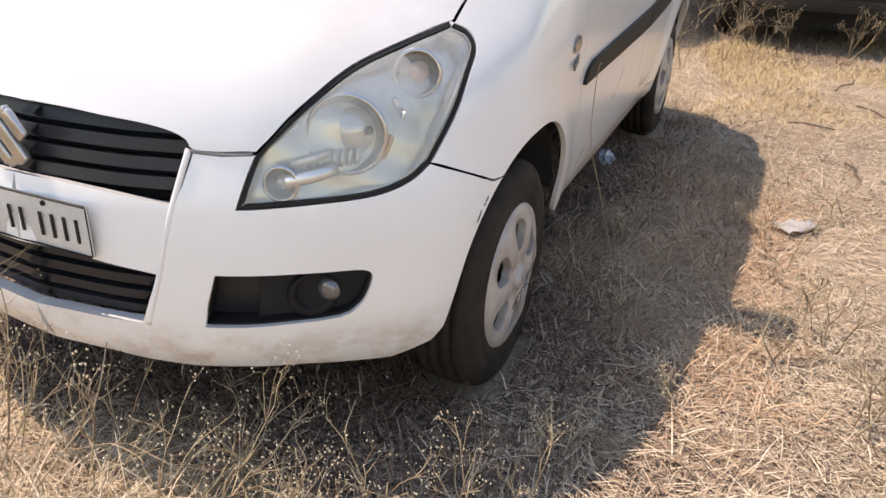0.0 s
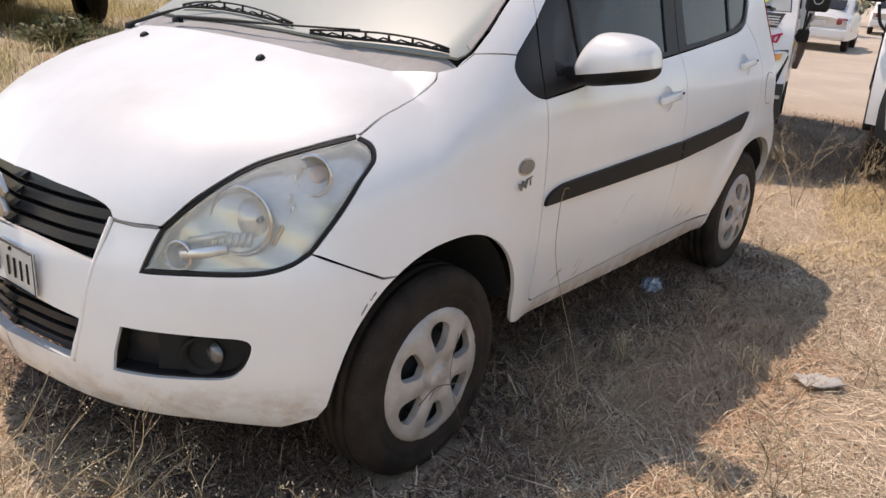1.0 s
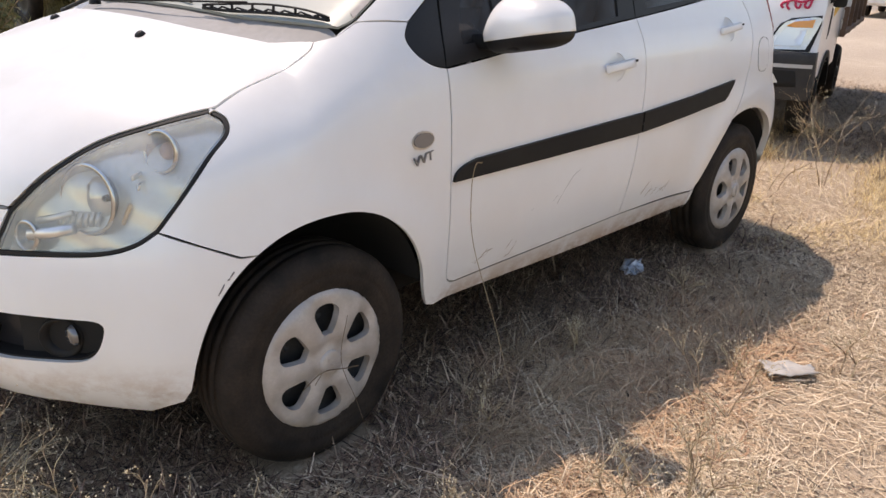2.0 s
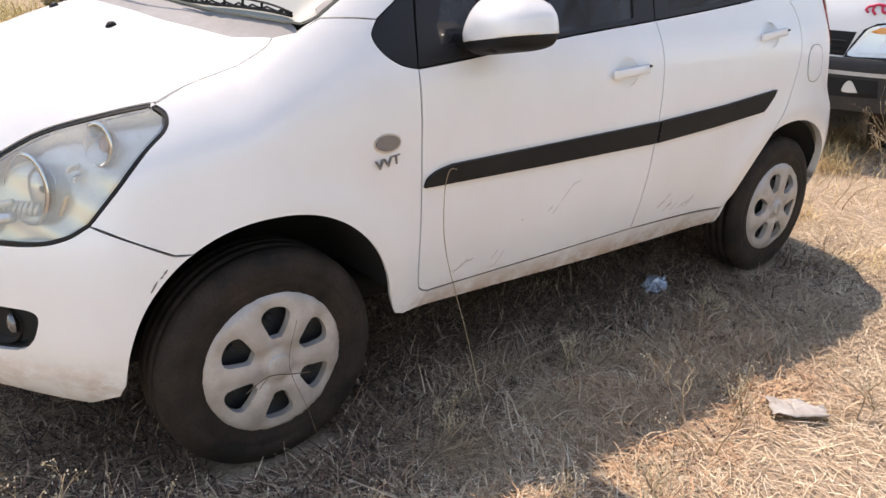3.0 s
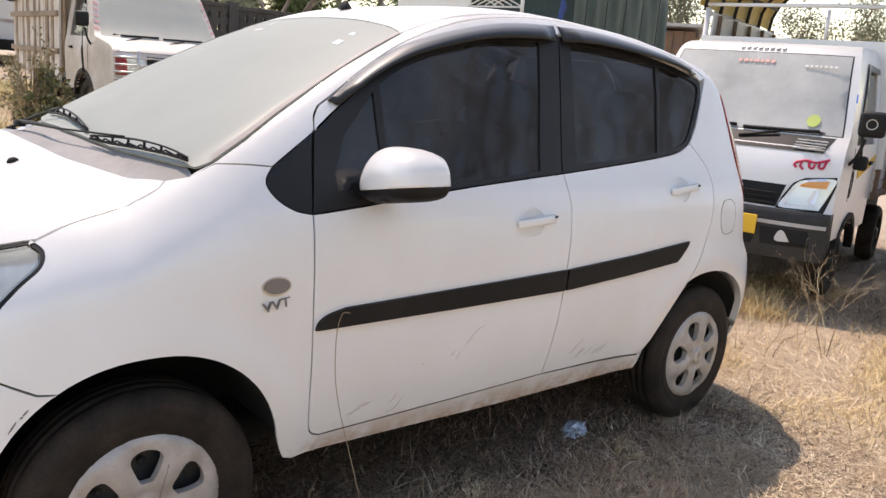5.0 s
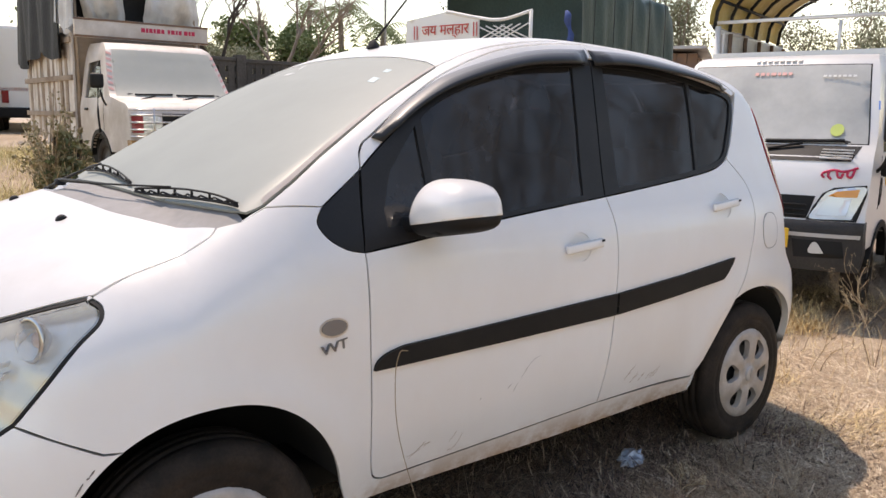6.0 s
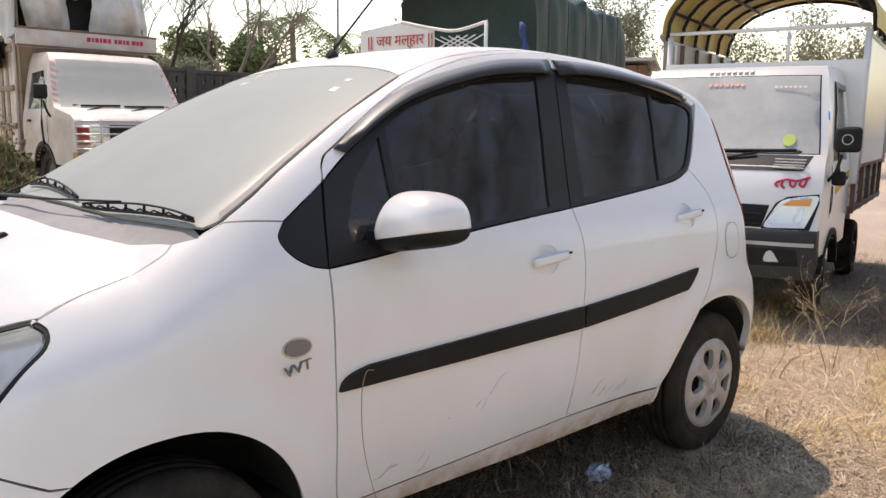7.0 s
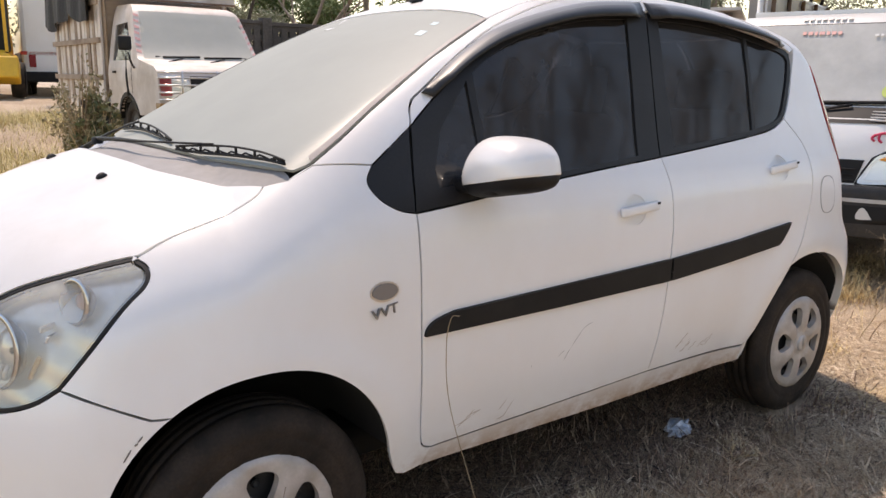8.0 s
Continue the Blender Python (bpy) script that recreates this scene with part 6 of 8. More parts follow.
        lathe(bm, [(.035, -.002), (.035, 0), (.029, -.003), (.029, 0)], pose(mx - .037, s * (W + .11), mz, 0, 0, -90 - 12 * s), 20)
        part("mirror_mark", bm, WHITE_MARK, mir)
    # front features
    for what, outline, mt, lift, thick, lab in spec["features"]:
        both = [outline] if min(p[0] for p in outline) < 0 < max(p[0] for p in outline) else [outline, [(-y, z) for y, z in outline]]
        for o in both:
            loop = [(v.x, v.z) for v in flow([(y, 0, z) for y, z in o + o[:1]], 3)[:-1]] if what in ("headlamp", "fog_lamp") else o
            part(what, on_face(sheet(loop, [], lambda x, z, l=lift: 0 * x + l, thick, .05), front), mt, shell if what != "bumper" else root, lab)
    for y0, y1 in spec.get("wipers", ()):
        w = group_root("wiper", "", "")
        w.parent = root
        z0 = spec["screen_low"]
        part("wiper_arm", tube(bmesh.new(), [front(y0, .02, z0 - .03), front((y0 + y1) / 2, .035, z0 + .02)], .010, 6), PLASTIC, w)
        part("wiper_blade", tube(bmesh.new(), [front(y0 + (y1 - y0) * k / 6, .02, z0 + .03 + .01 * k / 6) for k in range(7)], .012, 6), PLASTIC, w)
    # chassis, wheels
    bm = bmesh.new()
    box(bm, (spec["length"] - .35, .7, .16), (spec["length"] / 2 + .1, 0, .50), bevel=.02)
    box(bm, (.9, 1.2, .3), (.62, 0, .58), bevel=.05)
    part("chassis", bm, GAP, root)
    r = spec["wheel"]
    for x in (ax, ax + spec["wheelbase"]):
        for s in (-1, 1):
            wheel = group_root("wheel", "", "")
            wheel.parent = root
            wheel.matrix_local = pose(x, s * (W - .13), r - .005, 0, 0, 0 if s < 0 else 180)
            bm = bmesh.new()
            lathe(bm, [(r * .58, .06), (r * .60, -.06), (r * .7, -.075), (r * .88, -.075), (r * .97, -.055), (r, -.03), (r, .03), (r * .95, .06), (r * .6, .07)], sides=36)
            part("tyre", bm, RUBBER, wheel)
            bm = bmesh.new()
            lathe(bm, [(r * .60, -.05), (r * .52, -.03), (r * .40, -.045), (r * .2, -.05), (.05, -.075), (.001, -.08)], sides=28)
            part("rim", bm, STEEL, wheel)
    if "bed" in spec:
        x0, x1, z0, z1 = spec["bed"]
        wide_bed, boards, posts = spec.get("bed_wide", W), spec.get("bed_paint", GREY_STEEL), spec.get("post_paint", spec.get("bed_paint", GREY_STEEL))
        bm = box(bmesh.new(), (x1 - x0, 2 * wide_bed - .02, .06), ((x0 + x1) / 2, 0, z0), bevel=.01)
        bed = part("load_bed", bm, GREY_STEEL, root)
        for s in (-1, 1):
            for k in range(4):
                h = (z1 - z0) / 4
                box_part("bed_slat", (x1 - x0, .025, h - .012), ((x0 + x1) / 2, s * (wide_bed - .012), z0 + h * (k + .5) + .03), boards, bed)
            for k in range(5):
                box_part("bed_post", (.05, .04, z1 - z0 + .05), (x0 + .03 + (x1 - x0 - .06) * k / 4, s * (wide_bed + .012), (z0 + z1) / 2), posts, bed)
            for z in (z0 + .01, z1 + .02):
                box_part("bed_rail", (x1 - x0, .045, .04), ((x0 + x1) / 2, s * (wide_bed + .014), z), posts, bed)
        for x in (x0 + .012, x1 - .012):
            box_part("bed_board", (.025, 2 * wide_bed - .06, z1 - z0), (x, 0, (z0 + z1) / 2 + .03), boards, bed)
        # dark box added to stand in for the shade below the bed
        box_part("underbed_shade", (x1 - x0 - .1, 1.10, .34), ((x0 + x1) / 2, 0, z0 - .20), GAP, bed, bevel=.03)
    # cabin behind the screen
    bm = bmesh.new()
    box(bm, (.30, 1.2, .22), (float(face(spec["screen_low"])) + .20, 0, spec["screen_low"] - .06), bevel=.04)
    part("dashboard", bm, CABIN, root)
    for y in (-.34, .34):
        bm = box(bmesh.new(), (.14, .46, .62), (back - .16, y, 1.22), (0, 8, 0), .05, 3)
        part("seat_back", bm, CABIN, root)
    return root


def letters(parent, body, size, m, mat, label):
    """Flat raised lettering as a mesh part."""
    text = bpy.data.curves.new("lettering", "FONT")
    text.body, text.size, text.extrude, text.align_x, text.align_y = body, size, .002, "CENTER", "CENTER"
    t = new("lettering", text)
    me = bpy.data.meshes.new_from_object(t.evaluated_get(bpy.context.evaluated_depsgraph_get()))
    bpy.data.objects.remove(t)
    me.materials.clear()
    me.materials.append(mat)
    o = new("lettering", me)
    o.parent = parent
    o.matrix_local = m
    o["label"] = label
    return o


def marks(parent, spans, y0, z, height, place, mat, name="mark"):
    """Plain bars for writing that cannot be read: spans of widths along y."""
    y = y0
    for k, w in enumerate(spans):
        if w > 0:
            part(name, on_face(sheet([(y, z), (y + w, z), (y + w, z + height), (y, z + height)], [], lambda a, b: 0 * a, .003, .1), place), mat, parent)
        y += abs(w) + .012


MINI = dict(half_width=.75, paint=TRUCK_WHITE, sill=.50, top=1.83, cab_back=1.50, bow=.09, axle=.78, arch=.34, wheel=.265, wheelbase=2.1, length=3.8, screen_low=1.18, mirror=(.30, 1.30), mirror_size=(.165, .17), stripe=True,
            face=[(.3, .03), (.45, 0), (.66, .0), (.72, .03), (.95, .07), (1.10, .13), (1.17, .22), (1.20, .26), (1.5, .44), (1.75, .60), (1.80, .66), (1.82, .74), (1.83, .84)],
            wide=[(.3, .74), (1.0, .75), (1.2, .735), (1.75, .655), (1.83, .62), (1.9, .6)],
            window=[(.62, 1.14), (1.36, 1.14), (1.36, 1.66), (.92, 1.68), (.64, 1.24)],
            wipers=((-.05, -.55), (.45, .0)),
            bed=(1.56, 3.75, .72, 1.06), bed_paint=PALE_SHEET, post_paint=RUST, bed_wide=.76,
            features=[("windscreen", [(-.685, 1.20), (.685, 1.20), (.605, 1.742), (-.605, 1.742)], SCREEN, .006, .01, "wide windscreen with dust"),
                      ("screen_frame", [(-.694, 1.193), (.694, 1.193), (.612, 1.748), (-.612, 1.748)], PLASTIC, .002, .004, "black rubber screen frame"),
                      ("scuttle", [(-.62, 1.085), (.62, 1.085), (.66, 1.185), (-.66, 1.185)], PLASTIC, .004, .008, "black scuttle panel"),
                      ("grille", [(-.405, .705), (.405, .705), (.445, .855), (-.445, .855)], GAP, .006, .02, "black grille"),
                      ("headlamp_surround", [(-.70, .697), (-.405, .697), (-.435, .78), (-.485, .875), (-.55, .915), (-.735, .938), (-.742, .88)], PLASTIC, .004, .01, ""),
                      ("headlamp", [(-.67, .712), (-.55, .708), (-.425, .710), (-.455, .785), (-.50, .868), (-.56, .903), (-.725, .926), (-.725, .86)], LAMP_BODY, .010, .014, "clear headlamp"),
                      ("headlamp_glass", [(-.64, .735), (-.46, .730), (-.485, .795), (-.52, .85), (-.66, .850)], LAMP_GLASS, .017, .008, ""),
                      ("indicator", [(-.525, .862), (-.575, .893), (-.70, .910), (-.69, .858), (-.58, .855)], AMBER, .017, .008, "amber indicator"),
                      ("bumper", [(-.74, .365), (.74, .365), (.76, .48), (.75, .695), (-.75, .695), (-.76, .48)], BUMPER, .03, .10, "dark grey plastic bumper"),
                      ("bumper_line", [(-.74, .590), (.74, .590), (.74, .615), (-.74, .615)], GREY_STEEL, .034, .01, "pale line"),
                      ("bumper_intake", [(-.30, .44), (.30, .44), (.33, .56), (-.33, .56)], GAP, .033, .006, ""),
                      ("fog_recess", [(-.66, .46), (-.36, .45), (-.34, .57), (-.64, .57)], GAP, .033, .006, ""),
                      ("fog_lamp", [(-.54, .485), (-.45, .485), (-.462, .545), (-.495, .553)], WHITE_MARK, .038, .01, "")])


def front_truck():
    """The mini truck parked behind the car, with an open canopy frame."""
    t = mini_truck("mini_truck", "white mini truck with a yellow canopy over its open bed", (4.42, .43, 0), 13.5, MINI)
    face = curve(MINI["face"])
    place = lambda y, lift, z: (float(face(z)) + .09 * abs(y / .75) ** 3.5 - lift - .012, y, z)
    for pts in ([(-.43, 1.035), (-.50, 1.055), (-.57, 1.045), (-.66, 1.075)], [(-.47, 1.05), (-.465, 1.01), (-.49, .985)], [(-.52, 1.05), (-.53, 1.01), (-.555, 1.0), (-.565, 1.03)], [(-.60, 1.055), (-.595, 1.015), (-.625, 1.005), (-.64, 1.06)], [(-.43, 1.035), (-.42, 1.015), (-.44, .995)]):
        bm = tube(bmesh.new(), flow([place(-.56 + .85 * (y + .53), -.006, 1.0 + .85 * (z - 1.02)) for y, z in pts], 4), .0085, 5)
        part("mark", bm, PINK_PAINT, t)
    screen = lambda y, lift, z: (float(face(z)) + .09 * abs(y / .75) ** 3.5 - lift - .016, y, z)
    marks(t, (.025, .03, .02, .035, .02, .03, .025), -.12, 1.67, .022, screen, PALE_PINK)
    marks(t, (.022, .018, .022, .016, .02, .018, .022), -.54, 1.655, .014, screen, WHITE_MARK)
    marks(t, (.03, .03, .03, .03, .03, .03, .03, .03), -.16, 1.775, .018, screen, GREY_STEEL)
    marks(t, (.05, .05, .06, -.03, .06, .05), -.10, .86, .03, place, CHROME_DULL)
    part("screen_sticker", on_face(sheet(oval(-.49, 1.29, .042, .042), [], lambda a, b: 0 * a, .003, .05), screen), LIME, t, "lime round sticker")
    pillar = lambda y, lift, z: (float(face(z)) + .10 - lift - .012, y, z)
    part("pillar_sticker", on_face(sheet([(-.715, 1.43), (-.66, 1.43), (-.65, 1.49), (-.705, 1.49)], [], lambda a, b: 0 * a, .003, .05), pillar), BLUE_PAINT, t, "blue and red sticker")
    for k in range(4):
        bm = box(bmesh.new(), (.012, .20, .010), place(-.53, .006, 1.105 + .018 * k), (0, 0, -4), .002)
        part("vent_slat", bm, GREY_STEEL, t)
    for k in range(3):
        bm = box(bmesh.new(), (.014, .80, .010), place(0, .006, .725 + .035 * k), (0, 0, 0), .002)
        part("grille_slat", bm, PLASTIC, t)
    box_part("number_plate", (.010, .30, .13), place(-.175, .045, .575), YELLOW_PAINT, t)
    # frame and canopy
    frame_root = group_root("canopy_frame", "", "")
    frame_root.parent = t
    frame_root["label"] = "white tube frame with hoops and a yellow sheet"
    for s in (-1, 1):
        for x in (1.60, 3.70):
            part("post", tube(bmesh.new(), [(x, s * .79, 1.05), (x, s * .79, 2.16)], .026, 8), TRUCK_WHITE, frame_root)
        part("rail", tube(bmesh.new(), [(1.60, s * .79, 2.12), (3.70, s * .79, 2.12)], .020, 8), TRUCK_WHITE, frame_root)
    for z in (2.19,):
        part("rail", tube(bmesh.new(), [(1.60, -.80, z), (1.60, .80, z)], .016, 8), TRUCK_WHITE, frame_root)
    part("rail", tube(bmesh.new(), [(1.60, -.20, 1.85), (1.60, -.20, 2.16)], .014, 8), TRUCK_WHITE, frame_root)
    def hoop(u):
        a = math.pi * u
        return -.83 * math.cos(a), 2.14 + .56 * math.sin(a) ** .8
    for k in range(6):
        x = 1.62 + .42 * k
        pts = [(x, *hoop(u)) for u in np.linspace(0, 1, 17)]
        part("hoop", tube(bmesh.new(), pts, .018, 6), BLACK_SHEET, frame_root)
    for u in (.12, .3, .5, .7, .88):
        y, z = hoop(u)
        part("batten", tube(bmesh.new(), [(1.60, y, z - .015), (3.74, y, z - .015)], .014, 6), BLACK_SHEET, frame_root)
    nx_, nu = 36, 40
    verts, faces = [], []
    for i in range(nx_ + 1):
        x = 1.52 + 2.26 * i / nx_
        sag = .018 * abs(math.sin(math.pi * (x - 1.62) / .42))
        for j in range(nu + 1):
            y, z = hoop(j / nu)
            verts.append((x, y * (1 + .02), z + .030 - sag * math.sin(math.pi * j / nu) + .006 * math.sin(7 * x + 9 * j / nu)))
    faces = [(i * (nu + 1) + j, i * (nu + 1) + j + 1, (i + 1) * (nu + 1) + j + 1, (i + 1) * (nu + 1) + j) for i in range(nx_) for j in range(nu)]
    mesh_part("canopy_sheet", verts, faces, YELLOW_SHEET, frame_root, "yellow and white plastic canopy sheet")
    # sheet along the far side of the bed
    bm = bmesh.new()
    box(bm, (2.1, .02, 1.0), (2.65, .74, 1.60), bevel=.005)
    part("side_sheet", bm, PALE_SHEET, frame_root, "dirty pale side sheet")
    box_part("side_panel", (2.15, .025, 1.02), (2.66, -.785, 1.60), TRUCK_WHITE, frame_root, bevel=.004)
    box_part("bulkhead", (.03, 1.60, .98), (1.545, 0, 1.43), TRUCK_WHITE, frame_root, bevel=.004)
    bm = box(bmesh.new(), (.05, .09, .10), (.50, -.80, 1.03), bevel=.02)
    part("low_mirror", bm, PLASTIC, t, "small black lower mirror")
    part("mirror_stalk", tube(bmesh.new(), [(.36, -.80, 1.22), (.46, -.80, 1.10), (.50, -.80, 1.04)], .008, 6), PLASTIC, t)
    part("window_visor", on_face(sheet([(.66, 1.22), (.94, 1.67), (1.38, 1.66), (1.38, 1.70), (.92, 1.715), (.62, 1.24)], [], lambda a, b: 0 * a + .015, .012, .06), lambda x, lift, z: (x, -(float(curve(MINI["wide"])(z)) + lift), z)), VISOR, t, "smoked window visor")
    for k in range(5):
        part("side_post", tube(bmesh.new(), [(1.7 + .45 * k, .71, 1.05), (1.7 + .45 * k, .71, 2.10)], .018, 6), RUST, frame_root)


def tarp_truck():
    """A mini truck with a painted header board and a load under a green tarpaulin."""
    spec = dict(MINI)
    spec["stripe"] = False
    t = mini_truck("mini_truck", "white mini truck with a load under a dark green tarpaulin", (4.55, 4.07, float(ground_z(5.2, 3.95))), 12, spec)
    board = group_root("header_board", "", "")
    board.parent = t
    board["label"] = "white header board with red lettering"
    hx = .72
    line = [(-.06, 2.02), (.98, 2.02), (.98, 2.33), (.38, 2.40), (-.06, 2.31)]
    flip = lambda y, lift, z: (hx - lift, y, z)
    part("board", on_face(sheet(line, [], lambda a, b: 0 * a, .02, .1), flip), TRUCK_WHITE, board)
    letters(board, "|| जय मल्हार ||", .165, pose(hx - .012, .40, 2.20, 90, 0, -90), RED_PAINT, "red painted words")
    part("top_rail", tube(bmesh.new(), flow([(hx, .38, 2.40), (hx, -.04, 2.31), (hx, -.36, 2.27), (hx, -.74, 2.34)], 5), .018, 8), TRUCK_WHITE, board)
    part("end_post", tube(bmesh.new(), [(hx, -.73, 1.84), (hx, -.73, 2.34)], .020, 8), TRUCK_WHITE, board)
    for y in (.7, .1):
        part("end_post", tube(bmesh.new(), [(hx + .03, y, 1.80), (hx + .03, y, 2.1)], .020, 8), TRUCK_WHITE, board)
    for k in range(4):
        for sgn in (-1, 1):
            c = -.38 + (k - 1.5) * .10
            a0, a1 = Vector((hx, c - .17, 2.14 - .075 * sgn)), Vector((hx, c + .17, 2.14 + .075 * sgn))
            part("lattice_bar", tube(bmesh.new(), [a0, a1], .008, 5), TRUCK_WHITE, board)
    part("lattice_bar", tube(bmesh.new(), [(hx, -.04, 2.05), (hx, -.73, 2.05)], .010, 5), TRUCK_WHITE, board)
    # tarpaulin over the load, hanging in folds
    x0, x1, w = 1.42, 3.95, .93
    verts, faces = [], []
    prof = [(-w, .95), (-w, 1.5), (-w, 2.2), (-w * .99, 2.70), (-w * .90, 2.82), (-w * .45, 2.92), (0, 2.97), (w * .45, 2.93), (w * .90, 2.84), (w * .99, 2.72), (w, 2.2), (w, 1.5), (w, .95)]
    fine = flow([(0, y, z) for y, z in prof], 5)
    n = len(fine)
    nx2 = 60
    for i in range(nx2 + 1):
        u = i / nx2
        x = x0 + (x1 - x0) * u
        end = min(u, 1 - u)
        for j, v in enumerate(fine):
            fold = .020 * math.sin(31 * u + 2.0 * math.sin(j * .21)) + .012 * math.sin(57 * u + j * .3)
            dip = -.03 * smooth_step(1 - end / .03) - .12 * u - .03 * math.cos(6 * math.pi * u)
            verts.append((x, v.y * (1 + fold * .8), v.z + (dip + fold * .6 if v.z > 2 else 0)))
    faces = [(i * n + j, i * n + j + 1, (i + 1) * n + j + 1, (i + 1) * n + j) for i in range(nx2) for j in range(n - 1)]
    for i in (0, nx2):
        faces.append([i * n + j for j in range(n)])
    cover = mesh_part("tarpaulin", verts, faces, CANVAS, t, "dark green tarpaulin tied down over a load")
    for k in range(5):
        x = x0 + .25 + .48 * k
        pts = [(x, v.y * 1.03, v.z + .012 - .05 * (x - x0) / (x1 - x0)) for v in fine[::2]]
        part("rope", tube(bmesh.new(), pts, .005, 5), BLACK_SHEET, cover)
    bm = tube(bmesh.new(), flow([(1.30, -.80, 2.40), (1.34, -.84, 2.2), (1.32, -.86, 1.95), (1.36, -.84, 1.75)], 4), [.018 + .022 * abs(math.sin(k * .8)) for k in range(13)], 8)
    for v in bm.verts:
        v.co += Vector((.02 * math.sin(40 * v.co.z), .02 * math.sin(31 * v.co.z + 1), 0))
    part("blue_cloth", bm, BLUE_CLOTH, t, "blue cloth tied to the frame")


def side_truck():
    """The second truck, nose the same way, beside the mini truck."""
    spec = dict(MINI)
    spec.update(half_width=.92, sill=.46, top=1.90, stripe=False, ring=False, screen_low=1.24, bow=.24, axle=.74, arch=.37, wheel=.30, wheelbase=2.45, length=4.3, mirror=(.30, 1.40),
                face=[(.3, .06), (.36, .02), (.55, 0), (.80, .02), (1.0, .08), (1.14, .20), (1.22, .30), (1.5, .50), (1.8, .70), (1.86, .78), (1.90, .92)],
                wide=[(.3, .90), (1.0, .92), (1.2, .91), (1.8, .79), (1.9, .74)], window=[(.66, 1.20), (1.40, 1.20), (1.40, 1.74), (1.0, 1.76), (.70, 1.32)], bed=(1.6, 4.25, .60, 1.35), bed_wide=.90, bed_paint=BLACK_SHEET, post_paint=BLACK_SHEET,
                features=[("windscreen", [(-.80, 1.26), (.80, 1.26), (.69, 1.80), (-.69, 1.80)], SCREEN, .006, .01, ""),
                          ("screen_frame", [(-.83, 1.24), (.83, 1.24), (.715, 1.82), (-.715, 1.82)], PLASTIC, .002, .004, ""),
                          ("grille", [(-.55, .74), (.55, .74), (.56, .96), (-.56, .96)], GAP, .006, .02, "black grille with chrome bars"),
                          ("headlamp_surround", [(.56, .71), (.72, .78), (.81, .85), (.815, 1.15), (.73, 1.17), (.57, .98)], PLASTIC, .003, .01, ""),
                          ("headlamp", [(.585, .745), (.70, .795), (.795, .865), (.80, 1.0), (.795, 1.13), (.745, 1.14), (.66, 1.05), (.59, .96)], LAMP_BODY, .012, .02, "clear headlamp"),
                          ("headlamp_glass", [(.61, .79), (.70, .83), (.76, .90), (.765, 1.04), (.70, 1.03), (.625, .95)], LAMP_GLASS, .020, .008, ""),
                          ("lamp_blind", [(.60, .93), (.68, 1.03), (.735, 1.11), (.70, 1.10), (.60, .97)], PLASTIC, .024, .005, ""),
                          ("bumper", [(-.83, .36), (-.6, .30), (.6, .30), (.83, .36), (.84, .60), (.82, .84), (.72, .77), (.55, .70), (-.55, .70), (-.72, .77), (-.82, .84), (-.84, .60)], BUMPER, .03, .10, "dark grey plastic bumper"),
                          ("bumper_line", [(.50, .655), (.70, .715), (.82, .80), (.815, .835), (.72, .765), (.50, .69)], CHROME_DULL, .034, .006, ""),
                          ("fog_surround", [(.46, .43), (.77, .45), (.80, .63), (.68, .615), (.60, .55), (.46, .53)], GREY_STEEL, .034, .006, "grey fog lamp surround"),
                          ("fog_recess", [(.49, .455), (.745, .47), (.77, .60), (.685, .590), (.61, .535), (.49, .515)], BUMPER, .038, .005, ""),
                          ("lamp_divider", [(.690, .80), (.702, .80), (.712, 1.09), (.700, 1.08)], CHROME_DULL, .026, .006, ""),
                          ("fog_lamp", [(.60, .48), (.68, .47), (.72, .52), (.70, .58), (.62, .58), (.58, .53)], LAMP_GLASS, .042, .01, ""),
                          ("bumper_intake", [(-.36, .40), (.36, .40), (.38, .52), (-.38, .52)], GAP, .033, .006, ""),
                          ("number_plate", [(-.02, .54), (.28, .54), (.28, .67), (-.02, .67)], YELLOW_PAINT, .040, .01, "yellow number plate")])
    t = mini_truck("small_truck", "white small truck with a grey bumper and yellow plate", (4.98, -1.74, 0), 10, spec)
    # dark box added for the shade beneath the cab, no part of the truck
    box_part("under_nose_shade", (.9, 1.48, .30), (.72, 0, .28), GAP, t, bevel=.03)
    face = curve(spec["face"])
    place = lambda y, lift, z: (float(face(z)) + .24 * abs(y / .92) ** 3.5 - lift - .052, y, z)
    marks(t, (.020, .020, -.01, .014, .014, .018, .018), .02, .565, .08, place, PLASTIC)
    place_high = lambda y, lift, z: (float(face(z)) + .24 * abs(y / .92) ** 3.5 - lift - .004, y, z)
    marks(t, (.03, .02, .03, .02, .03, .02), .26, 1.03, .022, place_high, CHROME_DULL)
    bm = tube(bmesh.new(), [place_high(y, .008, .935) for y in np.linspace(-.5, .5, 9)], .018, 6)
    part("grille_top_bar", bm, CHROME_DULL, t, "bright bar over the grille")
    for k in range(6):
        z = .755 + .034 * k
        bm = tube(bmesh.new(), [(float(face(z)) + .24 * abs(y / .92) ** 3.5 - .014, y, z) for y in np.linspace(-.54, .54, 9)], .005, 6)
        part("grille_bar", bm, CHROME_DULL, t)


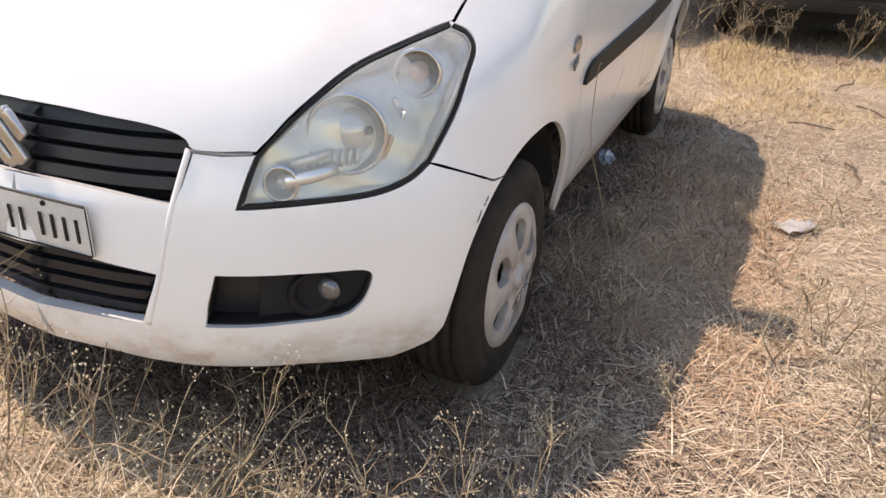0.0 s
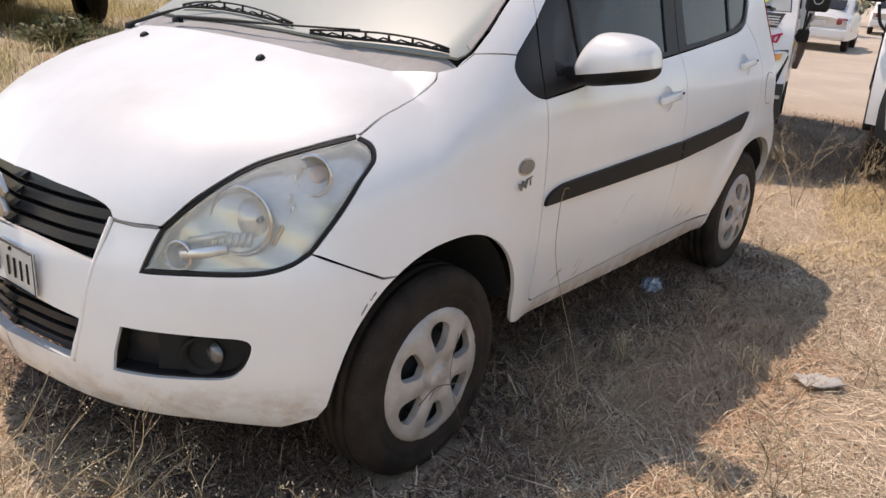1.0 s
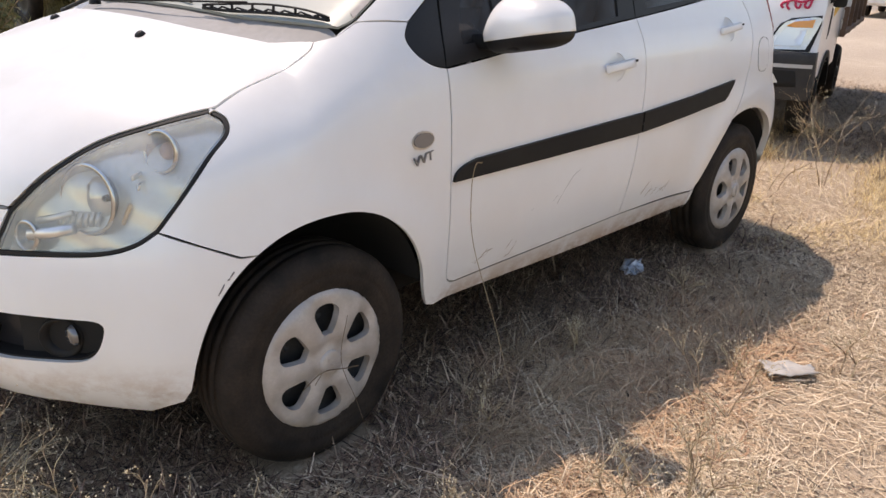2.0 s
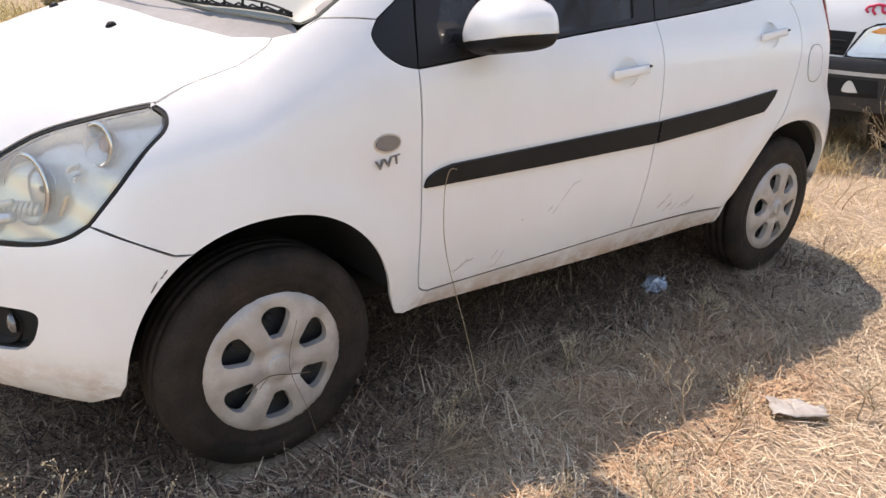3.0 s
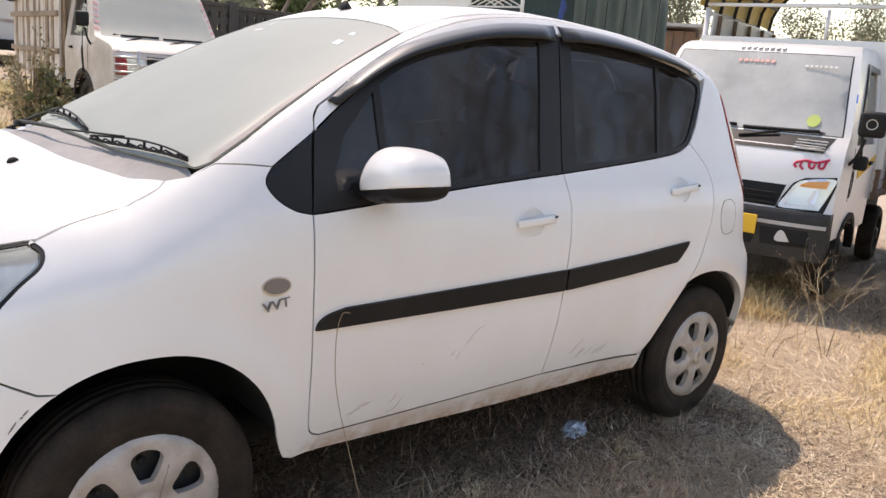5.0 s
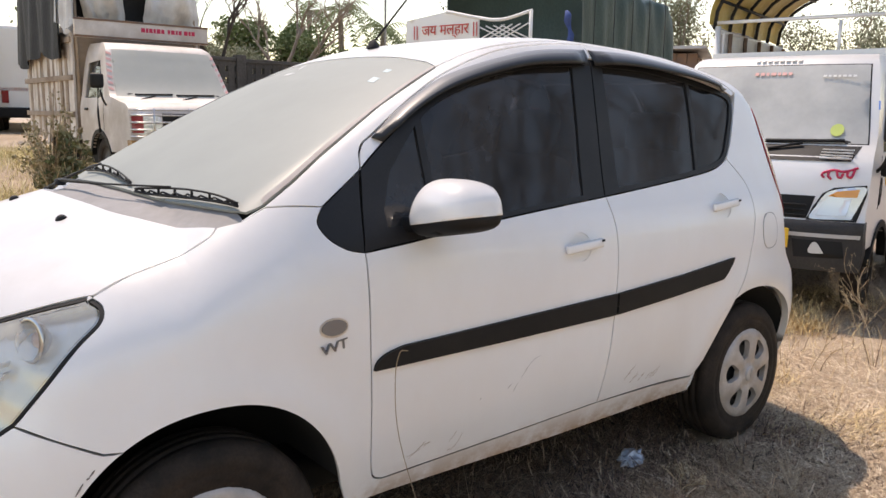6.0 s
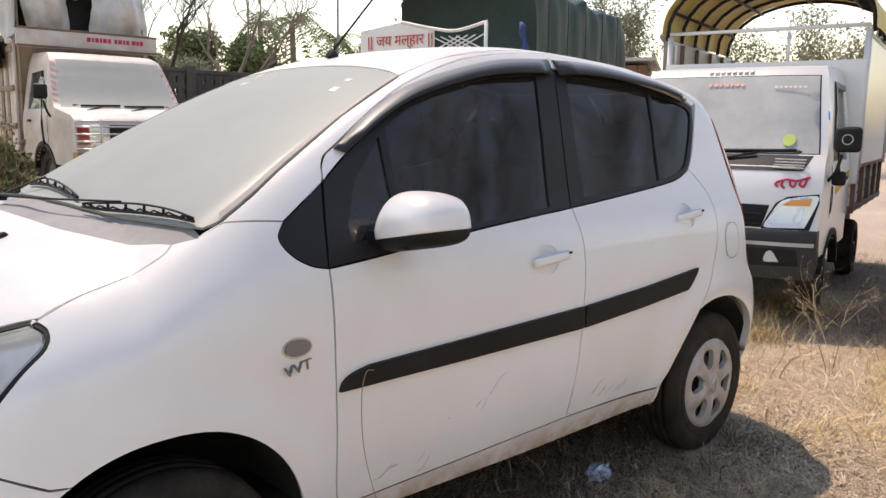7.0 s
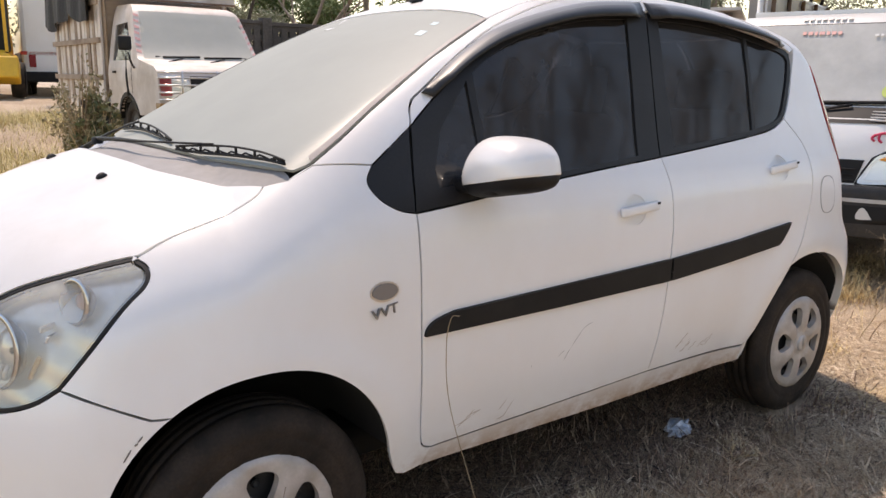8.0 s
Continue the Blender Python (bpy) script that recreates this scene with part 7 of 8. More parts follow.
def old_pickup():
    """The weathered pickup with a plank body, across the field."""
    gz = float(ground_z(2.8, 6.8))
    spec = dict(half_width=.80, paint=CREAM, sill=.52, top=1.84, cab_back=2.00, bow=.10, axle=1.24, arch=.38, wheel=.35, wheelbase=2.3, length=4.6, screen_low=1.17, mirror=(.86, 1.35), mirrors=(1,), ring=False, mirror_size=(.15, .17),
                face=[(.3, .02), (.5, -.02), (.75, 0), (1.0, .03), (1.07, .10), (1.12, .40), (1.16, .72), (1.20, .78), (1.6, 1.06), (1.76, 1.17), (1.81, 1.27), (1.84, 1.38)],
                wide=[(.3, .78), (1.0, .80), (1.2, .77), (1.76, .67), (1.84, .63)], window=[(1.10, 1.16), (1.84, 1.16), (1.84, 1.60), (1.38, 1.62), (1.14, 1.26)], bed=(2.08, 4.55, .66, .90), bed_paint=PLANK, wipers=((.0, -.5), (.5, .05)),
                features=[("windscreen", [(-.705, 1.17), (.705, 1.17), (.615, 1.742), (-.615, 1.742)], SCREEN_DUSTY, .006, .01, "windscreen caked with dust"),
                          ("screen_frame", [(-.713, 1.163), (.713, 1.163), (.622, 1.749), (-.622, 1.749)], CREAM, .002, .004, ""),
                          ("grille", [(-.46, .74), (.46, .74), (.46, .98), (-.46, .98)], GAP, .006, .02, ""),
                          ("headlamp", [(-.76, .76), (-.50, .74), (-.50, .96), (-.76, .97)], LAMP_BODY, .012, .02, ""),
                          ("indicator", [(-.785, .76), (-.67, .76), (-.67, .96), (-.785, .96)], RED_LENS, .018, .02, "red painted corner lamp"),
                          ("bumper", [(-.82, .42), (.82, .42), (.82, .68), (-.82, .68)], ORANGE, .08, .14, "worn orange bumper")])
    t = mini_truck("pickup_truck", "old cream pickup truck with a plank body and torn sheets", (3.13, 6.58, gz), 90, spec)
    guard = group_root("grille_guard", "", "")
    guard.parent = t
    for z in (.72, .80, .88, .96, 1.02):
        part("guard_bar", tube(bmesh.new(), flow([(.10, -.80, z), (-.07, -.72, z), (-.10, 0, z), (-.07, .72, z), (.10, .80, z)], 5), .011, 6), CHROME_DULL, guard)
    for y in (-.6, -.2, .2, .6):
        part("guard_post", tube(bmesh.new(), [(-.10, y, .66), (-.10, y, 1.04)], .012, 6), CHROME_DULL, guard)
    # header board over the cab with unreadable red marks
    bm = box(bmesh.new(), (.05, 1.74, .24), (1.75, .02, 2.03), bevel=.01)
    head = part("header_board", bm, CREAM, t, "rusty pale header board with red marks")
    marks(head, (.045, .03, .05, -.01, .04, .03, .05, .035, -.02, .04, .05, .03, .045, .03, .05), -.66, 2.02, .055, lambda y, lift, z: (1.722 - lift, y, z), PINK_PAINT)
    for z in (1.925, 2.135):
        box_part("board_edge", (.06, 1.74, .025), (1.745, .02, z), RUST, head)
    # faded pink tape wound round the screen pillars
    face, wide = curve(spec["face"]), curve(spec["wide"])
    for sgn in (-1, 1):
        for k in range(7):
            z = 1.24 + .072 * k
            loop = [(sgn * (float(wide(z)) - .055), z), (sgn * (float(wide(z)) - .008), z + .02), (sgn * (float(wide(z)) - .010), z + .052), (sgn * (float(wide(z)) - .058), z + .030)]
            part("pillar_tape", on_face(sheet(loop, [], lambda a, b: 0 * a + .006, .003, .1), lambda y, lift, z: (float(face(z)) + .10 * min(abs(y / float(wide(z))), 1.05) ** 3.5 - lift, y, z)), PALE_PINK, t)
    for y in (-.78, .78):
        part("post", tube(bmesh.new(), [(2.04, y, .9), (2.04, y, 2.95)], .018, 6), PLANK, t)
    for y in (-.79, .79):
        wood = random.Random(8)
        for k in range(19):
            low, high = wood.uniform(.50, .72), wood.uniform(1.80, 2.10)
            box_part("plank", (wood.uniform(.110, .128), .03, high - low), (2.12 + .13 * k, y * 1.045 + wood.uniform(-.012, .012), (low + high) / 2), CREAM if k % 5 in (0, 1, 3) else PLANK, t, (0, wood.uniform(-2, 2), 0))
        for z in (.95, 1.42, 1.9):
            box_part("plank_rail", (2.5, .03, .07), (3.32, y * 1.085, z), PLANK, t)
    part("rail", tube(bmesh.new(), [(1.80, -.79, 2.10), (4.55, -.79, 2.10)], .022, 6), RUST, t)
    # sheets
    def drape(name, y, xa, xb, za, zb, mat, label, seed):
        rng = np.random.default_rng(seed)
        nu, nv = 36, 20
        ph = rng.uniform(0, 6, 4)
        verts, faces = [], []
        for i in range(nu + 1):
            for j in range(nv + 1):
                u, v = i / nu, j / nv
                out = .035 * math.sin(17 * u + ph[0] + 1.5 * v) * (.3 + .7 * v) + .02 * math.sin(41 * u + ph[1])
                low = zb + .07 * math.sin(7 * u + ph[2]) + .04 * math.sin(19 * u + ph[3])
                verts.append((xa + (xb - xa) * u, y + math.copysign(.05 + .02 * v, y) + out, za + (low - za) * v))
        faces = [(i * (nv + 1) + j, i * (nv + 1) + j + 1, (i + 1) * (nv + 1) + j + 1, (i + 1) * (nv + 1) + j) for i in range(nu) for j in range(nv)]
        return mesh_part(name, verts, faces, mat, t, label)
    drape("black_sheet", .86, 2.25, 4.6, 3.0, 1.70, BLACK_SHEET, "black plastic sheet hanging over the planks", 2)
    nu, nv = 40, 26
    verts = []
    for i in range(nu + 1):
        for j in range(nv + 1):
            u, v = i / nu, j / nv
            y = -.86 + 1.72 * u
            x = 1.98 + 2.6 * v
            z = 2.95 + .20 * math.sin(math.pi * u) - .30 * (1 - v) ** 3 - .12 * abs(math.sin(6 * u + 1)) * (1 - v) + .03 * math.sin(13 * u + 5 * v) + .02 * math.sin(29 * v + 9 * u)
            verts.append((x, y, z))
    faces = [(i * (nv + 1) + j, i * (nv + 1) + j + 1, (i + 1) * (nv + 1) + j + 1, (i + 1) * (nv + 1) + j) for i in range(nu) for j in range(nv)]
    mesh_part("pale_sheet", verts, faces, PALE_SHEET, t, "torn pale plastic sheet over the hoops")
    for (ya, yb, zt) in ((-.86, -.14, 2.06), (.16, .88, 2.04), (-.2, .2, 2.62)):
        verts = []
        for i in range(17):
            for j in range(13):
                u, v = i / 16, j / 12
                verts.append((2.06 - .20 * math.sin(math.pi * u) * math.sin(math.pi * min(1, v * 1.1)) + .05 * math.sin(9 * u + 4 * v) + .035 * math.sin(21 * u + 7 * v) + .02 * math.sin(33 * v), ya + (yb - ya) * u * (1 - .35 * v * (1 if ya > 0 else -.2)), 2.85 + (zt - 2.85) * v + .05 * math.sin(8 * u)))
        mesh_part("sheet_flap", verts, [(i * 13 + j, i * 13 + j + 1, (i + 1) * 13 + j + 1, (i + 1) * 13 + j) for i in range(16) for j in range(12)], PALE_SHEET, t)
    box_part("front_board", (.04, 1.60, 1.15), (2.07, 0, 1.45), PLANK, t)
    box_part("body_board", (2.5, .02, 1.35), (3.32, .80, 1.35), PLANK, t)
    box_part("body_board", (2.5, .02, 1.35), (3.32, -.80, 1.35), PLANK, t)
    drape("side_sheet", .84, 1.78, 2.40, 2.90, 2.05, PALE_SHEET, "ragged pale sheet beside the cab", 6)
    # black board added as the darkness inside the opening between the flaps
    box_part("opening_shade", (.02, 1.5, 1.0), (2.30, 0, 2.42), BLACK_SHEET, t)
    part("rope", tube(bmesh.new(), flow([(.85, .90, 1.30), (.84, .92, 1.0), (.86, .90, .75)], 4), [.006] * 4 + [.014] * 3 + [.012, .022], 6), BLACK_SHEET, t, "black tassel on the mirror")


front_truck()
tarp_truck()
side_truck()
old_pickup()

# ---- trees, wall, sheds and far vehicles ----
def tree(at, height, seed, leaf=None, leaves=2500, spread_=.55, size=.10, bare=False, bark=None, label="", depth=4, thick=.11, first=.36):
    """A tapered trunk with limbs, and a crown of small leaves in clumps."""
    rng = random.Random(seed)
    root = group_root("tree", label, "tree", Matrix.Translation(at))
    bm, tips = bmesh.new(), []
    def grow(p, way, length, radius, d):
        pts, radii = [p], [radius]
        for k in range(4):
            way = (way + Vector((rng.uniform(-.2, .2), rng.uniform(-.2, .2), rng.uniform(-.05, .14)))).normalized()
            pts.append(pts[-1] + way * length / 4)
            radii.append(radius * (1 - .11 * (k + 1)))
        tube(bm, pts, radii, 7 if d > 1 else 4)
        if d == 0:
            tips.append(pts[-1])
            return
        if d <= 2:
            tips.append(pts[2])
        for k in range(3 if d > 1 else 2):
            q = pts[4] if k == 0 else pts[rng.choice((2, 3, 4))]
            turn = Vector((rng.uniform(-1, 1), rng.uniform(-1, 1), rng.uniform(-.1, .7)))
            grow(q, (way + spread_ * 1.6 * turn).normalized(), length * rng.uniform(.55, .78), radius * rng.uniform(.5, .68), d - 1)
    grow(Vector((0, 0, -.1)), Vector((rng.uniform(-.12, .12), rng.uniform(-.12, .12), 1)), height * first, thick, depth)
    part("trunk", bm, bark or BARK, root, "grey-brown trunk and limbs")
    if not bare:
        verts, faces = leaf_mass([tuple(t) for t in tips], [height * .085 * rng.uniform(.6, 1.5) for _ in tips], leaves, size, seed, .8)
        mesh_part("crown", verts, faces, leaf, root, "", smooth=False)
    return root


def shrub(at, height, width, seed, leaf, leaves, label, size=.035):
    rng = random.Random(seed)
    root = group_root("bush", label, "bush", Matrix.Translation(at))
    bm, cs = bmesh.new(), []
    for k in range(30):
        a, r = rng.uniform(0, math.tau), rng.uniform(.2, 1.25)
        tip = Vector((math.cos(a) * width * r / 2, math.sin(a) * width * r / 2, height * rng.uniform(.55, 1) * (1.1 - .4 * r)))
        tube(bm, flow([(0, 0, -.02), tip * .45 + Vector((0, 0, height * .08)), tip], 3), [.010, .009, .008, .007, .006, .005, .004], 5)
        cs += [tuple(tip * .95), tuple(tip * .65), tuple(tip * .4)]
    part("stalk", bm, WEED, root)
    v, f = leaf_mass(cs, [width * .10 * rng.uniform(.4, 1.5) for _ in cs], leaves, size, seed)
    mesh_part("foliage", v, f, leaf, root, smooth=False)


def gz_at(x, y):
    return float(ground_z(x, y))


def palm(at, height, seed):
    """A slim ringed trunk and a head of arching fronds with hanging leaflets."""
    rng = random.Random(seed)
    root = group_root("palm_tree", "far dusty palm tree beyond the field wall", "palm tree", Matrix.Translation(at))
    lean = Vector((rng.uniform(-.3, .3), rng.uniform(-.3, .3), height))
    way = [lean * k / 24 for k in range(25)]
    part("trunk", tube(bmesh.new(), [(0, 0, -.1)] + [tuple(p) for p in way], [.17] + [.15 - .05 * k / 24 + .012 * (k % 2) for k in range(25)], 9), BARK, root)
    for k in range(16):
        a, up, long = k * 2.4 + rng.uniform(-.2, .2), rng.uniform(-.25, 1.15), rng.uniform(1.3, 1.8)
        out = Vector((math.cos(a), math.sin(a), 0))
        side = Vector((-math.sin(a), math.cos(a), 0))
        rib = [lean + out * long * t * (1 - .15 * t) + Vector((0, 0, long * (up * t - 1.0 * t * t))) for t in np.linspace(0, 1, 15)]
        bm = tube(bmesh.new(), [tuple(p) for p in rib], [.022 - .0012 * j for j in range(15)], 4)
        for j in range(2, 15):
            for sgn in (-1, 1):
                reach = .42 * (1.15 - abs(j / 14 - .45))
                tip = rib[j] + (side * sgn + out * .55).normalized() * reach - Vector((0, 0, reach * rng.uniform(.3, .7)))
                step = (rib[j] - rib[j - 1]) * .30
                bm.faces.new([bm.verts.new(p) for p in (rib[j] - step, rib[j] + step, tip)])
        part("frond", bm, LEAF, root)


tree((7.0, 14.6, gz_at(7, 14.6)), 7.5, 4, spread_=.8, bare=True, bark=BARK_DARK, label="bare dark tree behind the field wall", depth=6, thick=.085, first=.24)
tree((10.3, 16.6, gz_at(10.3, 16.6)), 9.0, 9, spread_=.7, bare=True, label="bare pale-barked tree behind the field wall", depth=6, thick=.10, first=.26)
tree((5.2, 19.5, gz_at(5.2, 19.5)), 7.0, 14, LEAF_HAZE, 1200, .6, .10, label="thin tree paled by haze beyond the field wall")
tree((12.2, 21.5, gz_at(12, 21.5)), 4.7, 21, LEAF, 14000, .6, .065, label="leafy green tree beyond the field wall", thick=.13)
tree((15.2, 20.8, gz_at(15, 20.8)), 4.6, 27, LEAF, 14000, .6, .065, label="leafy green tree beyond the field wall", thick=.13)
tree((10.2, 24.0, gz_at(10, 24)), 4.2, 33, LEAF_HAZE, 5000, .6, .05, label="thin tree paled by haze far behind the trucks")
tree((18.6, 20.2, gz_at(18.6, 20.2)), 6.2, 38, LEAF_HAZE, 4200, .6, .06, label="half-bare tree paled by haze far behind the trucks")
tree((22.4, 12.6, gz_at(22.4, 12.6)), 6.6, 41, LEAF_HAZE, 5000, .6, .06, label="leafy tree paled by haze behind the sheds")
tree((28.0, 10.6, gz_at(28, 10.6)), 6.4, 46, LEAF_HAZE, 4200, .6, .06, label="half-bare tree beyond the parking ground")
tree((27.0, 8.2, gz_at(27, 8.2)), 6.8, 52, LEAF_HAZE, 7000, .6, .065, label="leafy tree paled by haze beyond the parking ground", thick=.13)
tree((33.0, 7.0, gz_at(33, 7)), 6.0, 57, LEAF, 6000, .6, .07, label="green tree beyond the parking ground")
for k, (x, y, h) in enumerate(((8.4, 19.5, 4.8), (10.0, 21.0, 5.2), (11.6, 18.8, 4.2), (6.4, 18.0, 4.6))):
    tree((x, y, gz_at(x, y)), h, 110 + k, LEAF_HAZE, 4500, .75, .045, label="thin dry brush tree behind the field wall", depth=5, thick=.05, first=.22)
for k, (x, y, h) in enumerate(((-5.5, -15, 9), (.5, -16, 10), (6.5, -15.5, 9), (12, -17, 9.5), (18, -15, 9), (14.5, -13, 7.5), (10, -13.5, 7))):
    tree((x, y, gz_at(x, y)), h, 70 + k, LEAF, 16000, .6, .09, label="dusty half-bare tree on the near side of the ground", thick=.16)
for k, (x, y, h) in enumerate(((10.8, -8.6, 11), (15.5, -9.6, 12.5), (7.5, -10.5, 11.5))):
    tree((x, y, gz_at(x, y)), h, 84 + k, bare=True, label="tall bare tree on the near side of the ground", depth=6, thick=.15, first=.27)
for k, (x, y, h) in enumerate(((17.1, 25.4, 5.0), (17.6, 28.9, 5.3), (17.0, 23.0, 4.2))):
    palm((x, y, gz_at(x, y)), h, 60 + k)
shrub((1.40, 6.3, gz_at(1.4, 6.3)), 1.25, .62, 5, DRY_LEAF, 1500, "tall thin dry bush beside the old pickup", .022)
shrub((1.50, 6.9, gz_at(1.5, 6.9)), 1.05, .6, 15, DRY_LEAF, 1100, "tall thin dry bush beside the old pickup", .022)
shrub((1.56, 6.2, gz_at(1.56, 6.2)), .85, .5, 6, GREEN, 1500, "low dusty bush beside the old pickup")
shrub((2.35, 5.75, gz_at(2.35, 5.75)), .32, .7, 8, GREEN, 1200, "low green weeds before the old pickup")
far = [(x, 30 + 3 * math.sin(x * .7), 4.0 + .9 * math.sin(x * 1.3)) for x in np.arange(-8, 48, 1.5)]
v, f = leaf_mass([(x, y, h * .42 + gz_at(x, y)) for x, y, h in far], [h * .5 for x, y, h in far], 34000, .085, 91, .8)
tagged(mesh_part("far_thicket", v, f, LEAF_HAZE, smooth=False), "far green thicket paled by haze along the edge of the ground", "thicket", kind="stuff")
far = [(46 + 3 * math.sin(y * .7), y, 3.2 + 1.0 * math.sin(y * 1.3)) for y in np.arange(-30, 26, 2.4)]
v, f = leaf_mass([(x, y, h * .5 + gz_at(x, y)) for x, y, h in far], [h * .55 for x, y, h in far], 18000, .16, 92, .8)
tagged(mesh_part("far_thicket", v, f, LEAF_HAZE, smooth=False), "far thicket paled by haze beyond the parking ground", "thicket", kind="stuff")

# unseen thicket, added so that the car's windows reflect less sky
far = [(x, -22 + 2 * math.sin(x * .7), 4.2 + 1.2 * math.sin(x * 1.3)) for x in np.arange(-20, 40, 2.4)]
v, f = leaf_mass([(x, y, h * .5) for x, y, h in far], [h * .55 for x, y, h in far], 16000, .18, 93, .9)
tagged(mesh_part("far_thicket", v, f, LEAF, smooth=False), "unseen green thicket on the near side, added to darken reflections", "thicket", kind="stuff")


def field_wall():
    root = group_root("wall_north", "dark old compound wall with a pierced upper band", "wall", kind="structure")
    for k in range(9):
        x = 6.2 + 1.9 * k
        z = gz_at(x, 14) - .05
        box_part("wall_post", (.22, .22, 2.20), (x - .95, 14, z + 1.08), WALL_DARK, root, bevel=.01)
        box_part("wall_panel", (1.68, .14, 1.45), (x, 14, z + .72), WALL_DARK, root, bevel=.01)
        box_part("coping", (1.68, .18, .08), (x, 14, z + 2.06), WALL_DARK, root, bevel=.01)
        for j in range(8):
            box_part("block", (.145, .12, .58), (x - .74 + .21 * j, 14, z + 1.735), WALL_DARK, root, bevel=.006)
        for h in (1.48, 1.73, 1.98):
            box_part("block_band", (1.68, .10, .13), (x, 14, z + h), WALL_DARK, root, bevel=.006)


def sheds():
    hut = group_root("shed", "low brown shed with a sheet roof", "shed", pose(17.6, 10.9, gz_at(17.6, 10.9) - .05, 0, 0, 28))
    for k in range(9):
        box_part("wall_board", (.05, .26, 3.05), (0, -1.1 + .275 * k, 1.52), RUST, hut)
    box_part("wall", (1.8, 2.4, 3.0), (.98, 0, 1.5), RUST, hut)
    box_part("roof", (2.4, 2.9, .08), (.9, 0, 3.12), GREY_STEEL, hut, (0, 3, 0))
    cab = group_root("concrete_cabin", "small grey concrete cabin with a dark doorway", "cabin", pose(18.4, 8.85, gz_at(18.4, 8.85) - .05, 0, 0, 28))
    box_part("wall", (1.3, 1.1, 3.75), (.66, 0, 1.87), CONCRETE, cab, bevel=.02)
    box_part("door", (.05, .34, 1.95), (-.01, -.24, 1.9), GAP, cab)
    box_part("door_post", (.08, .05, 2.1), (-.02, .0, 1.95), GREY_STEEL, cab)
    box_part("roof_slab", (1.5, 1.3, .10), (.66, 0, 3.78), CONCRETE, cab)
    tank = group_root("water_tank", "black plastic water tank on a stand", "water tank", pose(17.6, 7.9, gz_at(17.6, 7.9) - .02))
    bm = bmesh.new()
    lathe(bm, [(.001, 2.75), (.2, 2.73), (.42, 2.66), (.50, 2.56), (.50, 2.3), (.485, 2.28), (.485, 2.22), (.50, 2.2), (.50, 1.7), (.001, 1.7)], pose(0, 0, 0, 90, 0, 0) @ pose(0, 0, 0, 0, 0, 0), 32)
    o = part("tank_body", bm, BLACK_SHEET, tank)
    for x in (-.35, .35):
        for y in (-.35, .35):
            box_part("stand_leg", (.06, .06, 1.72), (x, y, .86), RUST, tank)
    pole = group_root("utility_pole", "thin grey utility pole with a cross-arm", "pole", Matrix.Translation((14.6, 19.0, gz_at(14.6, 19))))
    part("shaft", tube(bmesh.new(), [(0, 0, -.1), (0, 0, 7.5)], [.045, .03], 8), CONCRETE, pole)
    part("cross_arm", tube(bmesh.new(), [(-.6, 0, 6.9), (.6, 0, 6.9)], .03, 6), RUST, pole)


def parked_car(at, yaw, label, paint):
    """A saloon car seen from behind, far off; its rear looks along local -x."""
    car = group_root("parked_car", label, "car", pose(*at, 0, 0, yaw))
    top = curve([(0, .86), (.12, .92), (.55, .98), (.9, 1.22), (1.3, 1.42), (1.9, 1.47), (2.4, 1.40), (2.95, 1.08), (3.2, .98), (3.9, .88), (4.15, .72)])
    wide = curve([(0, .74), (.3, .82), (2, .85), (3.6, .82), (4.15, .70)])
    xs = np.linspace(0, 4.15, 44)
    verts, faces = [], []
    ring = 15
    for x in xs:
        t, w = float(top(x)), float(wide(x))
        for j in range(ring):
            a = j / (ring - 1) * 2 - 1
            b = abs(a)
            y = math.copysign(w * min(1, b * 1.0) if t < 1.0 else (w if b > .86 else w * (b / .86) * (.80 + .2 * (b / .86) ** 6)), a)
            z = t - .06 * (b / .7) ** 4 if b < .7 else (t - .06) + (.30 - t + .06) * ((b - .7) / .3)
            if b > .7:
                y = math.copysign(w * (.84 + .16 * min(1, (b - .7) / .18)), a) if t > 1.0 else math.copysign(w, a)
            verts.append((x, y, z))
    for i in range(len(xs) - 1):
        for j in range(ring - 1):
            faces.append((i * ring + j, i * ring + j + 1, (i + 1) * ring + j + 1, (i + 1) * ring + j))
    faces += [list(range(ring)), [(len(xs) - 1) * ring + j for j in range(ring)][::-1]]
    mesh_part("body", verts, faces, paint, car)
    for s in (-1, 1):
        bm = box(bmesh.new(), (.10, .26, .16), (.05, s * .62, .76), (0, 0, -14 * s), .03, 2)
        part("tail_lamp", bm, RED_LENS, car)
        loop = [(.95, 1.02), (1.35, 1.34), (2.3, 1.34), (2.75, 1.06), (2.6, 1.0)]
        part("side_window", on_face(sheet(loop, [], lambda x, z: 0 * x, .01, .2), lambda x, l, z, s=s: (x, s * (.845 - .30 * max(z - 1.05, 0) + .012), z)), GLASS_DARK, car)
        for x in (.80, 3.35):
            bm = bmesh.new()
            lathe(bm, [(.17, -.02), (.18, -.08), (.27, -.085), (.30, -.05), (.30, .05), (.27, .08)], pose(x, s * .74, .30, 0, 0, 0 if s < 0 else 180), 28)
            w = part("tyre", bm, RUBBER, car)
            bm = bmesh.new()
            lathe(bm, [(.175, -.06), (.14, -.05), (.001, -.07)], pose(x, s * .74, .30, 0, 0, 0 if s < 0 else 180), 20)
            part("rim", bm, SILVER, w)
    box_part("rear_bumper", (.16, 1.58, .26), (.02, 0, .46), paint, car, bevel=.05)
    box_part("rear_window", (.03, 1.15, .36), (.80, 0, 1.16), GLASS_DARK, car, (0, 50, 0), .01)
    box_part("number_plate", (.02, .50, .12), (-.05, 0, .70), PLATE, car)
    return car


